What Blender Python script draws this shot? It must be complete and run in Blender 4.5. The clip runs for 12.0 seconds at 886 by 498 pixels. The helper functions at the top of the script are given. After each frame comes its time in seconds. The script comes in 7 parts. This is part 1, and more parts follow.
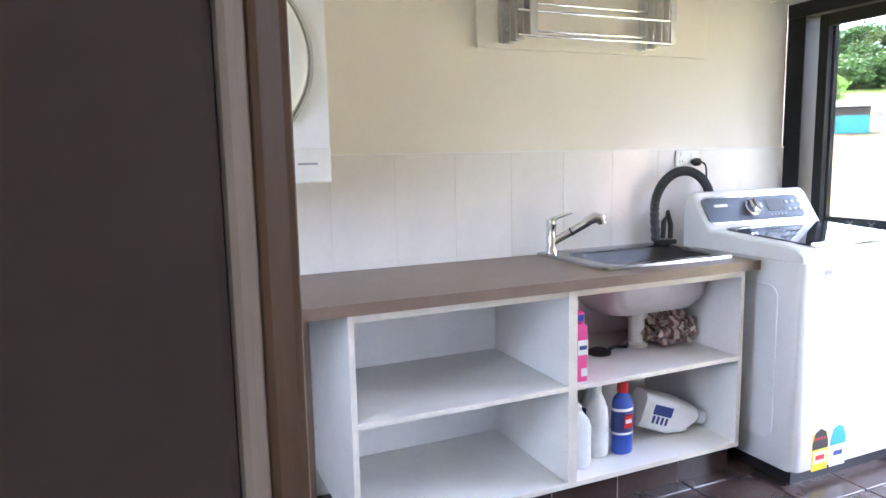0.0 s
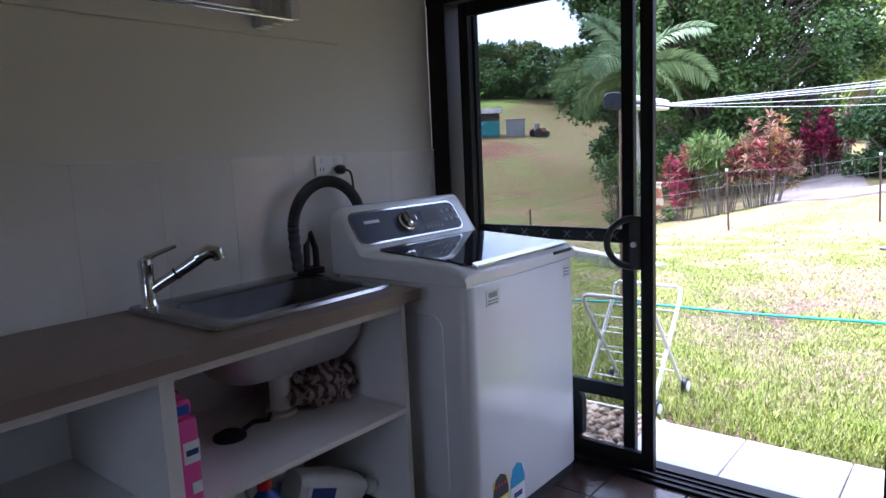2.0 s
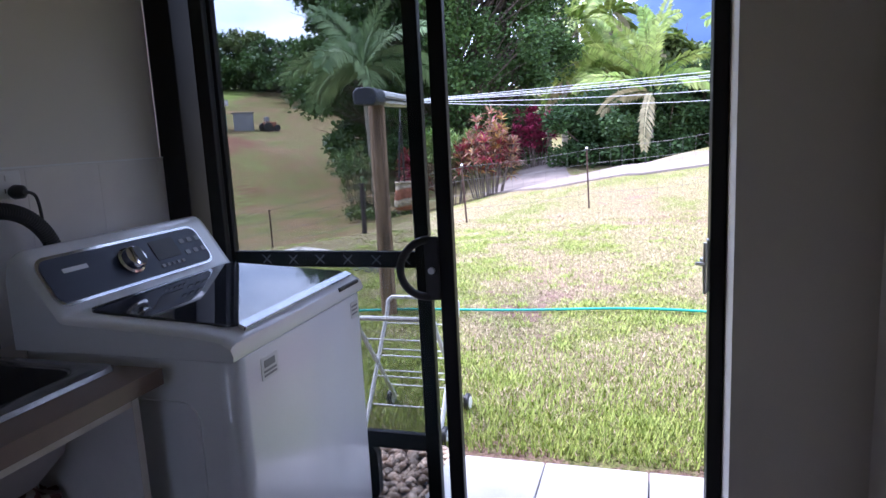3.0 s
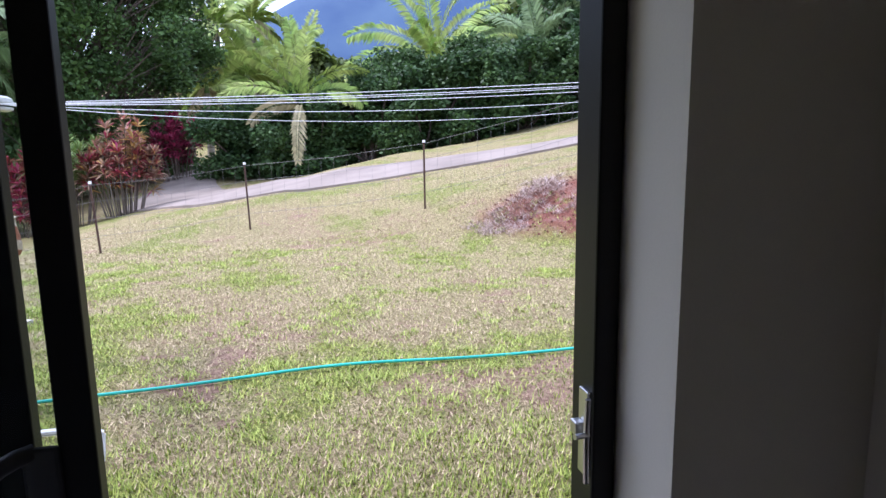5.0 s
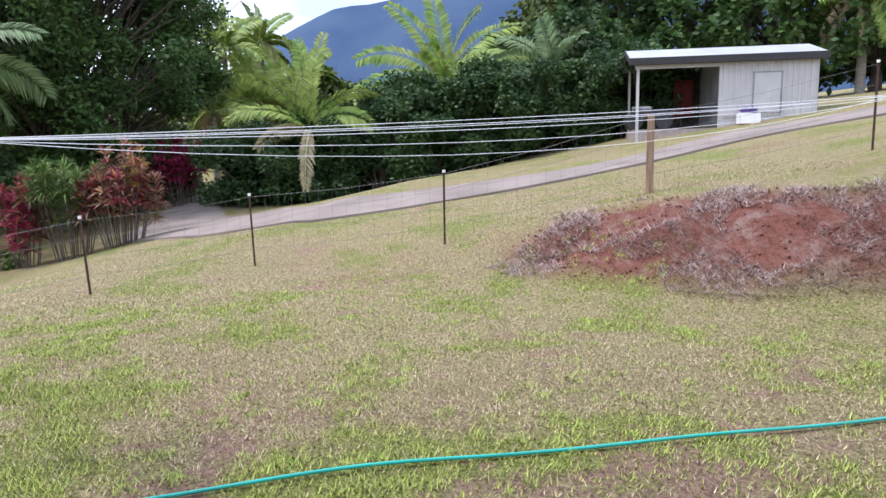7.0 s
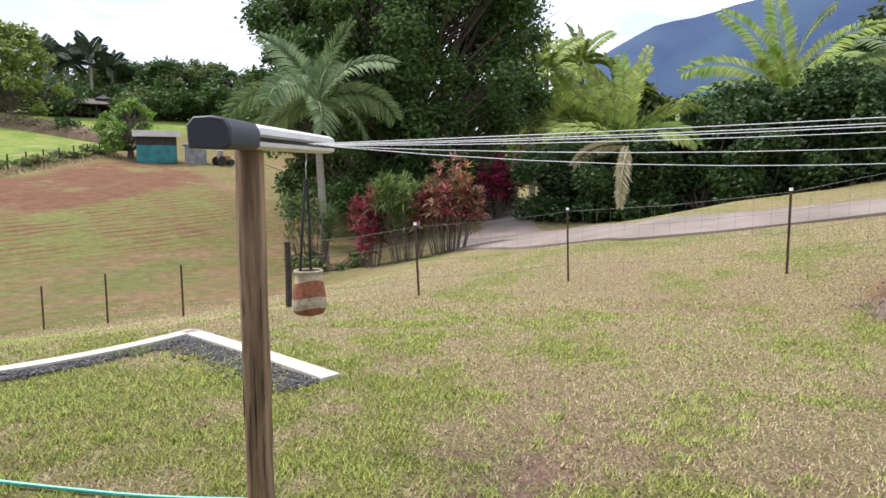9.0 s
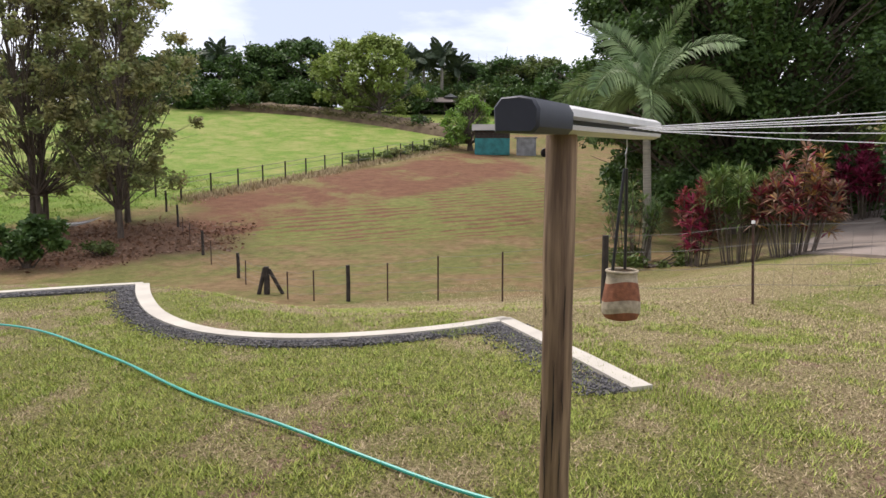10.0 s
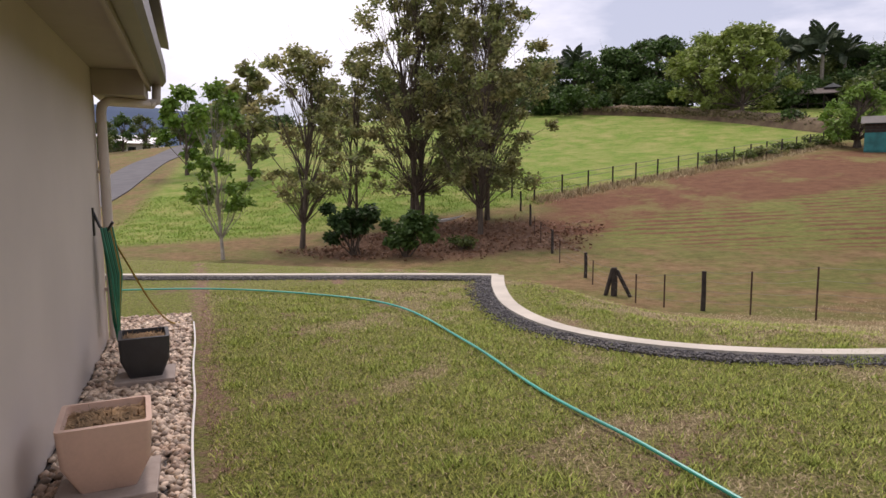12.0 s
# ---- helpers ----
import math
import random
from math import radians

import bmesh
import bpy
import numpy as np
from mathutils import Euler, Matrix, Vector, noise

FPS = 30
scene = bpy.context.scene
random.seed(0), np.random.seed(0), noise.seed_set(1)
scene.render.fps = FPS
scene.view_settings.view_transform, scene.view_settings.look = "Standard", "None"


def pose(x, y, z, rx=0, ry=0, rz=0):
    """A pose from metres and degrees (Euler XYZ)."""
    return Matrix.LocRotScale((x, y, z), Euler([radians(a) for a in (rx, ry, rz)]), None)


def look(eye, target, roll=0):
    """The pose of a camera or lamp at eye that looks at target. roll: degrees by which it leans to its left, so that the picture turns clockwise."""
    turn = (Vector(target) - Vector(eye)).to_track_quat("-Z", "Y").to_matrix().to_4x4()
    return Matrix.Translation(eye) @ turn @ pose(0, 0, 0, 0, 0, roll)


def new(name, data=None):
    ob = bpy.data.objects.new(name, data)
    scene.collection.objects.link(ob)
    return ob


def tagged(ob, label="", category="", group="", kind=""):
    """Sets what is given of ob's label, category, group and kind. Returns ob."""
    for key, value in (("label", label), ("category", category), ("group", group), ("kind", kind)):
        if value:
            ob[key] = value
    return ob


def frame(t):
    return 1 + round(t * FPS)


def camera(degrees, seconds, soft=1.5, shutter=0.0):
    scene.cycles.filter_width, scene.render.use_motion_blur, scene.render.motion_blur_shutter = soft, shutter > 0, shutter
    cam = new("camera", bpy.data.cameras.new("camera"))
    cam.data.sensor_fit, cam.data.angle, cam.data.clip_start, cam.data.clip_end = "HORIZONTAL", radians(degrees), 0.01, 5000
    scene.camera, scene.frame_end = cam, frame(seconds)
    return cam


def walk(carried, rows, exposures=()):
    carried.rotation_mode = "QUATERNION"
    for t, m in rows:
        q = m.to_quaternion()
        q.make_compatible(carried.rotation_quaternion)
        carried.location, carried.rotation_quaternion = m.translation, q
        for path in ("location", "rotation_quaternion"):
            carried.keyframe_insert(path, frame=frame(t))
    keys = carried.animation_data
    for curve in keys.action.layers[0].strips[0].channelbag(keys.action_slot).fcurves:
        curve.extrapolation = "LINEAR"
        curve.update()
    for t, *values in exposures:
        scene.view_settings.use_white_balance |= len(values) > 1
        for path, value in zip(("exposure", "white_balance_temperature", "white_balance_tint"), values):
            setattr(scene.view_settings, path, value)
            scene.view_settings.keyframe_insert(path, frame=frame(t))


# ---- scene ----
cam = camera(66.7, 12.0)


PATH = [
    (0, (-3.023, -2.537, 1.329), (-2.237, -0.718, 1.061), -1.2),
    (0.5, (-2.882, -2.453, 1.342), (-1.857, -0.757, 1.072), -1.5),
    (1, (-2.750, -2.372, 1.334), (-1.565, -0.783, 1.071), -1.8),
    (1.5, (-2.615, -2.227, 1.332), (-1.265, -0.776, 1.064), -2.2),
    (2, (-2.424, -2.045, 1.331), (-0.898, -0.783, 1.049), -2.6),
    (2.5, (-2.215, -1.861, 1.365), (-0.511, -0.858, 1.063), -3.0),
    (3, (-1.998, -1.649, 1.380), (-0.116, -1.062, 1.044), -2.9),
    (3.5, (-1.792, -1.511, 1.423), (0.170, -1.372, 1.060), -1.3),
    (5.3, (-0.733, -1.338, 1.514), (1.186, -1.783, 1.172), -0.9),
    (5.5, (-0.587, -1.337, 1.538), (1.330, -1.795, 1.198), -0.8),
    (6, (-0.270, -1.335, 1.546), (1.649, -1.796, 1.218), -0.9),
    (6.5, (-0.060, -1.325, 1.589), (1.866, -1.771, 1.282), -0.8),
    (6.7, (0.000, -1.320, 1.590), (1.928, -1.761, 1.293), -0.8),
    (8.3, (0.140, -1.250, 1.619), (2.124, -1.149, 1.392), -0.4),
    (8.5, (0.231, -1.183, 1.583), (2.209, -0.987, 1.360), -0.2),
    (9, (0.439, -1.137, 1.522), (2.369, -0.659, 1.304), -0.2),
    (9.5, (0.704, -1.061, 1.479), (2.436, -0.087, 1.248), 0.1),
    (10, (0.806, -1.005, 1.504), (2.306, 0.296, 1.263), 0.1),
    (10.5, (0.883, -0.958, 1.514), (2.108, 0.604, 1.266), 0.3),
    (11, (1.008, -0.871, 1.532), (1.917, 0.890, 1.268), 0.5),
    (11.5, (1.052, -0.620, 1.425), (1.748, 1.238, 1.173), -0.0),
    (12, (0.993, -0.528, 1.370), (1.679, 1.337, 1.143), -0.4),
]
walk(cam, [(t, look(eye, target, roll)) for t, eye, target, roll in PATH],
     exposures=[(0.0, 5.75, 5750, 22), (0.5, 4.75, 5700, 22), (0.9, 4.35, 5650, 24), (1.6, 3.35, 5500, 26), (2.5, 2.65, 5350, 28), (3.5, 2.4, 5400, 30), (5.5, 1.65, 5650, 22), (6.5, 1.4, 5850, 20), (8.5, 1.4, 6250, 17), (9.5, 1.2, 6800, 17), (10.5, 0.75, 6950, 21), (12.0, 0.6, 7200, 25)])

# ---- light ----
world = bpy.data.worlds.new("overcast_sky")
scene.world = world
world.use_nodes = True
wn, wl = world.node_tree.nodes, world.node_tree.links
wn.clear()
w_out = wn.new("ShaderNodeOutputWorld")
w_bg = wn.new("ShaderNodeBackground")
w_sky = wn.new("ShaderNodeTexSky")
w_sky.sky_type = "NISHITA"
w_sky.sun_disc = False
SUN_ELEV, SUN_TURN = radians(58), radians(8)
w_sky.sun_elevation, w_sky.sun_rotation = SUN_ELEV, SUN_TURN
w_gain = wn.new("ShaderNodeVectorMath")
w_gain.operation = "SCALE"
w_gain.inputs["Scale"].default_value = 0.10
w_tc = wn.new("ShaderNodeTexCoord")
w_map = wn.new("ShaderNodeMapping")
w_map.inputs["Scale"].default_value = (1.0, 1.0, 3.2)
w_noise = wn.new("ShaderNodeTexNoise")
w_noise.inputs["Scale"].default_value = 2.3
w_noise.inputs["Detail"].default_value = 6
w_noise.inputs["Roughness"].default_value = 0.55
w_ramp = wn.new("ShaderNodeValToRGB")
w_ramp.color_ramp.elements[0].position = 0.36
w_ramp.color_ramp.elements[0].color = (0.4, 0.48, 0.62, 1)
w_ramp.color_ramp.elements[1].position = 0.58
w_ramp.color_ramp.elements[1].color = (0.93, 1.0, 1.1, 1)
w_mix = wn.new("ShaderNodeMix")
w_mix.data_type = "RGBA"
w_mix.inputs[0].default_value = 0.88
wl.new(w_sky.outputs[0], w_gain.inputs[0])
wl.new(w_tc.outputs["Generated"], w_map.inputs["Vector"])
wl.new(w_map.outputs[0], w_noise.inputs["Vector"])
wl.new(w_noise.outputs[0], w_ramp.inputs[0])
wl.new(w_gain.outputs[0], w_mix.inputs[6])
wl.new(w_ramp.outputs[0], w_mix.inputs[7])
wl.new(w_mix.outputs[2], w_bg.inputs["Color"])
w_bg.inputs["Strength"].default_value = 0.88
wl.new(w_bg.outputs[0], w_out.inputs["Surface"])

sun = new("sun", bpy.data.lights.new("sun", "SUN"))
sun.data.energy, sun.data.angle, sun.data.color = 1.5, radians(14), (1.0, 0.96, 0.91)
sun.matrix_world = look((30 * math.sin(SUN_TURN), 30 * math.cos(SUN_TURN), 30 * math.tan(SUN_ELEV)), (0, 0, 0))


# ---- helpers of this scene ----
def ramp(v, a, b):
    t = min(1.0, max(0.0, (v - a) / (b - a)))
    return t * t * (3 - 2 * t)


def terrain(x, y):
    """Height of the ground: a level lawn, a fall to the north-east, a rise to the south-east and the far hills."""
    d = 0.6 * x + 0.8 * y - 3.2 * ramp(y, 5, 9) * (1 - ramp(x, 4.8, 8))
    z = float(np.interp(d, [-40, 0, 5, 7.6, 12.5, 14.5, 19, 27, 60, 85, 110, 200], [0.0, -0.15, -0.2, -0.26, -1.2, -1.5, -1.55, -1.2, 3.3, 8.2, 11.0, 14.0]))
    rise = float(np.interp(-y, [-1, 1.5, 3.25, 6.3, 9.5, 12, 21, 60, 150], [0, 0.15, 0.46, 1.05, 1.62, 2.1, 3.5, 8, 14]))
    p = (x - 8.09) * 0.68 - (y + 4.17) * 0.735
    z += float(np.interp(x, [11, 18, 30, 60], [0, 0.85, 1.5, 1.0])) * (1 - ramp(y, 1.5, 9)) * (1 - ramp(-y, 0, 9))
    z -= 9.0 * ramp(y, 84, 150) * (1 - ramp(x, 8, 40))
    return z + rise * ramp(p, -0.9, 1.9)


def mesh_of(bm, name):
    me = bpy.data.meshes.new(name)
    bm.normal_update()
    bm.to_mesh(me)
    bm.free()
    return me


def smooth(ob, angle=40):
    me = ob.data
    me.polygons.foreach_set("use_smooth", [True] * len(me.polygons))
    me.set_sharp_from_angle(angle=radians(angle))
    return ob


def thing(name, at, label, category, group="", turn=0.0):
    ob = new(name)
    ob.empty_display_size = 0.1
    ob.matrix_world = pose(*at, 0, 0, turn)
    return tagged(ob, label, category, group)


def part(name, bm, material, parent=None, label="", soft=False):
    """One mesh object, under a thing or a part; its points are given in the thing's own frame."""
    ob = new(name, mesh_of(bm, name) if isinstance(bm, bmesh.types.BMesh) else bm)
    if material is not None and not ob.data.materials:
        ob.data.materials.append(material)
    if parent is not None:
        ob.parent = parent
    if label:
        ob["label"] = label
    if soft:
        smooth(ob)
    return ob


def solid(name, bm, material, label, category, kind="", group="", soft=False):
    return tagged(part(name, bm, material, None, "", soft), label, category, group, kind)


def box(x0, y0, z0, x1, y1, z1, bevel=0.0, seg=2, bm=None):
    own = bmesh.new()
    bmesh.ops.create_cube(own, size=1)
    for v in own.verts:
        v.co = Vector(((x0 + x1) / 2 + v.co.x * (x1 - x0), (y0 + y1) / 2 + v.co.y * (y1 - y0), (z0 + z1) / 2 + v.co.z * (z1 - z0)))
    if bevel:
        bmesh.ops.bevel(own, geom=own.edges[:], offset=bevel, segments=seg, profile=0.5, affect="EDGES")
    return join(bm, own)


def join(bm, own):
    if bm is None:
        return own
    me = bpy.data.meshes.new("tmp")
    own.to_mesh(me)
    own.free()
    bm.from_mesh(me)
    bpy.data.meshes.remove(me)
    return bm


def tube(points, radii, sides=8, bm=None, closed=False):
    """A round bar along points; radii is one number or one for each point."""
    bm = bm or bmesh.new()
    pts = [Vector(p) for p in points]
    n = len(pts)
    rr = [radii] * n if isinstance(radii, (int, float)) else list(radii)
    rings, up = [], None
    for i, p in enumerate(pts):
        a = pts[(i - 1) % n] if (i or closed) else pts[i]
        b = pts[(i + 1) % n] if (i < n - 1 or closed) else pts[i]
        t = (b - a).normalized()
        if up is None:
            up = Vector((0, 0, 1)) if abs(t.z) < 0.9 else Vector((1, 0, 0))
        u = (up - t * up.dot(t)).normalized()
        w = t.cross(u)
        up = u
        rings.append([bm.verts.new(p + (u * math.cos(k * 2 * math.pi / sides) + w * math.sin(k * 2 * math.pi / sides)) * rr[i]) for k in range(sides)])
    for i in range(n if closed else n - 1):
        r0, r1 = rings[i], rings[(i + 1) % n]
        for k in range(sides):
            bm.faces.new((r0[k], r0[(k + 1) % sides], r1[(k + 1) % sides], r1[k]))
    if not closed:
        bm.faces.new(rings[0][::-1])
        bm.faces.new(rings[-1])
    return bm


def lathe(profile, sides=20, bm=None, centre=(0, 0, 0), axis="z", squash=1.0):
    """A turned form: profile of (radius, height)."""
    bm = bm or bmesh.new()
    rings = []
    for r, h in profile:
        ring = []
        for k in range(sides):
            a = 2 * math.pi * k / sides
            p = Vector((r * math.cos(a), r * math.sin(a) * squash, h))
            if axis == "y":
                p = Vector((p.x, -p.z, p.y))
            elif axis == "x":
                p = Vector((p.z, p.x, p.y))
            ring.append(bm.verts.new(p + Vector(centre)))
        rings.append(ring)
    for a, b in zip(rings, rings[1:]):
        for k in range(sides):
            bm.faces.new((a[k], a[(k + 1) % sides], b[(k + 1) % sides], b[k]))
    bm.faces.new(rings[0][::-1])
    bm.faces.new(rings[-1])
    return bm


def prism(outline, y0, y1, plane="xz", bm=None):
    """An outline (list of pairs) drawn out between two planes."""
    bm = bm or bmesh.new()
    def at(u, v, w):
        return {"xz": (u, w, v), "yz": (w, u, v), "xy": (u, v, w)}[plane]
    a = [bm.verts.new(at(u, v, y0)) for u, v in outline]
    b = [bm.verts.new(at(u, v, y1)) for u, v in outline]
    n = len(outline)
    for i in range(n):
        bm.faces.new((a[i], a[(i + 1) % n], b[(i + 1) % n], b[i]))
    bm.faces.new(a[::-1])
    bm.faces.new(b)
    bmesh.ops.recalc_face_normals(bm, faces=bm.faces[:])
    return bm


def rounded(x0, y0, x1, y1, r, n=5):
    pts = []
    for cx, cy, a0 in ((x1 - r, y1 - r, 0), (x0 + r, y1 - r, 90), (x0 + r, y0 + r, 180), (x1 - r, y0 + r, 270)):
        for k in range(n + 1):
            a = radians(a0 + 90 * k / n)
            pts.append((cx + r * math.cos(a), cy + r * math.sin(a)))
    return pts


def from_arrays(name, verts, faces_n, per=4):
    """A mesh of loose polygons with `per` corners each, given all their points in order."""
    me = bpy.data.meshes.new(name)
    nv = len(verts)
    me.vertices.add(nv)
    me.vertices.foreach_set("co", np.asarray(verts, dtype=np.float32).ravel())
    me.loops.add(nv)
    me.loops.foreach_set("vertex_index", np.arange(nv, dtype=np.int32))
    me.polygons.add(faces_n)
    me.polygons.foreach_set("loop_start", np.arange(0, nv, per, dtype=np.int32))
    me.update(calc_edges=True)
    me.validate()
    return me


def leaves(centres, size, rng, long=1.7, droop=0.0):
    """Diamond leaves at the given points, turned at random."""
    n = len(centres)
    d = rng.normal(size=(n, 3))
    d[:, 2] = d[:, 2] * 0.6 - droop
    d /= np.linalg.norm(d, axis=1)[:, None]
    e = np.cross(d, rng.normal(size=(n, 3)))
    e /= np.linalg.norm(e, axis=1)[:, None] + 1e-9
    s = (size * rng.uniform(0.6, 1.35, n))[:, None]
    c = np.asarray(centres)
    return np.stack([c, c + d * s * long * 0.5 + e * s * 0.5, c + d * s * long, c + d * s * long * 0.5 - e * s * 0.5], 1).reshape(-1, 3)


# ---- materials ----
def material(name, colour, rough=0.6, metal=0.0, vary=0.12, scale=6.0, bump=0.15, grain=60.0, second=None, coat=0.0, island=0.0, stretch=(1, 1, 1), spec=0.5):
    """Colour with broad stains and fine grain, and relief at the grain's size."""
    m = bpy.data.materials.new(name)
    m.use_nodes = True
    nt = m.node_tree
    b = nt.nodes["Principled BSDF"]
    b.inputs["Roughness"].default_value = rough
    b.inputs["Metallic"].default_value = metal
    b.inputs["Coat Weight"].default_value = coat
    b.inputs["Specular IOR Level"].default_value = spec
    tc = nt.nodes.new("ShaderNodeTexCoord")
    mp = nt.nodes.new("ShaderNodeMapping")
    mp.inputs["Scale"].default_value = stretch
    nt.links.new(tc.outputs["Object"], mp.inputs["Vector"])
    broad = nt.nodes.new("ShaderNodeTexNoise")
    broad.inputs["Scale"].default_value = scale
    broad.inputs["Detail"].default_value = 4
    fine = nt.nodes.new("ShaderNodeTexNoise")
    fine.inputs["Scale"].default_value = grain
    fine.inputs["Detail"].default_value = 3
    for n in (broad, fine):
        nt.links.new(mp.outputs[0], n.inputs["Vector"])
    mix = nt.nodes.new("ShaderNodeMix")
    mix.data_type = "RGBA"
    other = second or tuple(c * (1 - vary * 2) for c in colour)
    mix.inputs[6].default_value = (*colour, 1)
    mix.inputs[7].default_value = (*other, 1)
    span = nt.nodes.new("ShaderNodeMapRange")
    span.inputs["From Min"].default_value, span.inputs["From Max"].default_value = 0.35, 0.65
    nt.links.new(broad.outputs[0], span.inputs["Value"])
    nt.links.new(span.outputs[0], mix.inputs[0])
    hsv = nt.nodes.new("ShaderNodeHueSaturation")
    val = nt.nodes.new("ShaderNodeMapRange")
    val.inputs["To Min"].default_value, val.inputs["To Max"].default_value = 1 - vary, 1 + vary
    if island:
        geo = nt.nodes.new("ShaderNodeNewGeometry")
        nt.links.new(geo.outputs["Random Per Island"], val.inputs["Value"])
        val.inputs["To Min"].default_value, val.inputs["To Max"].default_value = 1 - island, 1 + island
    else:
        nt.links.new(fine.outputs[0], val.inputs["Value"])
    nt.links.new(val.outputs[0], hsv.inputs["Value"])
    nt.links.new(mix.outputs[2], hsv.inputs["Color"])
    nt.links.new(hsv.outputs[0], b.inputs["Base Color"])
    if bump:
        bp = nt.nodes.new("ShaderNodeBump")
        bp.inputs["Strength"].default_value = bump
        bp.inputs["Distance"].default_value = 0.004
        nt.links.new(fine.outputs[0], bp.inputs["Height"])
        nt.links.new(bp.outputs[0], b.inputs["Normal"])
    return m


def foliage(name, colour, second, island=0.35, scale=0.8, through_light=0.25):
    m = material(name, colour, 0.55, vary=0.1, scale=scale, bump=0, second=second, island=island, spec=0.3)
    b = m.node_tree.nodes["Principled BSDF"]
    tr = m.node_tree.nodes.new("ShaderNodeBsdfTranslucent")
    mx = m.node_tree.nodes.new("ShaderNodeMixShader")
    mx.inputs[0].default_value = through_light
    src = b.inputs["Base Color"].links[0].from_socket
    m.node_tree.links.new(src, tr.inputs["Color"])
    m.node_tree.links.new(b.outputs[0], mx.inputs[1])
    m.node_tree.links.new(tr.outputs[0], mx.inputs[2])
    m.node_tree.links.new(mx.outputs[0], m.node_tree.nodes["Material Output"].inputs["Surface"])
    return m


def pane(name, tint, clear):
    """Thin glass: see-through for the most part, with a gloss on it."""
    m = bpy.data.materials.new(name)
    m.use_nodes = True
    nt = m.node_tree
    b = nt.nodes["Principled BSDF"]
    b.inputs["Base Color"].default_value = (0.05, 0.055, 0.06, 1)
    b.inputs["Roughness"].default_value = 0.06
    t = nt.nodes.new("ShaderNodeBsdfTransparent")
    t.inputs["Color"].default_value = (*tint, 1)
    mx = nt.nodes.new("ShaderNodeMixShader")
    mx.inputs[0].default_value = clear
    nt.links.new(b.outputs[0], mx.inputs[1])
    nt.links.new(t.outputs[0], mx.inputs[2])
    nt.links.new(mx.outputs[0], nt.nodes["Material Output"].inputs["Surface"])
    return m


WALL = material("warm_white_wall_paint", (0.78, 0.725, 0.64), 0.6, vary=0.03, scale=1.5, bump=0.08, grain=220)
CEILING = material("white_ceiling_paint", (0.8, 0.79, 0.76), 0.7, vary=0.03, bump=0.05)
TILE = material("white_glazed_tile", (0.77, 0.735, 0.69), 0.18, vary=0.03, bump=0.02, grain=20)
GROUT = material("pale_grout", (0.77, 0.735, 0.69), 0.9, vary=0.1)
FLOOR_TILE = material("dark_brown_floor_tile", (0.075, 0.05, 0.045), 0.22, vary=0.2, scale=4, bump=0.06, grain=40)
FLOOR_GROUT = material("grey_floor_grout", (0.3, 0.27, 0.25), 0.9, vary=0.15)
BENCH = material("brown_laminate", (0.2, 0.14, 0.105), 0.34, vary=0.06, scale=12, bump=0.03, grain=300)
MELAMINE = material("white_melamine", (0.8, 0.785, 0.76), 0.4, vary=0.03, bump=0.03)
EDGE = material("cream_edge_strip", (0.72, 0.67, 0.6), 0.45, vary=0.05)
STEEL = material("brushed_steel", (0.62, 0.62, 0.62), 0.28, 1.0, vary=0.06, scale=20, bump=0.05, grain=160)
# same steel as the rim, darkened to put the bowl's inner shade into colour
SHADED_BOWL_STEEL = material("shaded_bowl_steel", (0.075, 0.075, 0.08), 0.48, 1.0, vary=0.08, scale=14, bump=0.06, grain=160)
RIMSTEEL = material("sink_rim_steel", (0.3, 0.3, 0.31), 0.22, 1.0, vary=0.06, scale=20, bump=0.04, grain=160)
CHROME = material("chrome", (0.75, 0.75, 0.76), 0.1, 1.0, vary=0.03, bump=0.0)
ENAMEL = material("white_enamel", (0.83, 0.835, 0.85), 0.22, vary=0.02, scale=3, bump=0.015, grain=120, coat=0.3)
DARKPANEL = material("dark_blue_black_panel", (0.02, 0.028, 0.055), 0.35, vary=0.05, bump=0.0, spec=0.35)
BLACKGLASS = material("smoked_glass", (0.02, 0.022, 0.026), 0.04, vary=0.02, bump=0.0, coat=0.6)
GREYPLASTIC = material("pale_grey_plastic", (0.5, 0.51, 0.52), 0.4, vary=0.03, bump=0.02)
DRUM = material("dark_drum_glass", (0.022, 0.016, 0.014), 0.32, vary=0.15, bump=0.0, spec=0.25)
RUBBER = material("grey_corrugated_hose", (0.06, 0.06, 0.065), 0.55, vary=0.1)
BLACK = material("black_plastic", (0.018, 0.018, 0.02), 0.4, vary=0.1, bump=0.03)
ALU = material("black_powder_coat", (0.008, 0.008, 0.009), 0.45, vary=0.1, bump=0.05, grain=300, spec=0.25)
WHITEPLASTIC = material("white_plastic", (0.8, 0.79, 0.77), 0.35, vary=0.03, bump=0.02)
MILKY = material("translucent_milk_plastic", (0.74, 0.76, 0.77), 0.35, vary=0.05, bump=0.02)
PINK = material("pink_printed_card", (0.8, 0.09, 0.34), 0.4, vary=0.05)
BLUE = material("blue_plastic", (0.015, 0.07, 0.4), 0.3, vary=0.05)
RED = material("red_plastic", (0.6, 0.02, 0.02), 0.35, vary=0.05)
YELLOW = material("yellow_print", (0.8, 0.65, 0.03), 0.5, vary=0.03)
CYAN = material("cyan_print", (0.05, 0.35, 0.6), 0.5, vary=0.03)
PAPER = material("white_print", (0.8, 0.8, 0.8), 0.5, vary=0.02)
GREYINK = material("grey_print", (0.3, 0.3, 0.32), 0.5, vary=0.02)
NAVY = material("navy_print", (0.03, 0.05, 0.2), 0.5, vary=0.03)
TRIM = material("brown_stained_timber", (0.115, 0.086, 0.066), 0.7, vary=0.1, bump=0.05, spec=0.15)
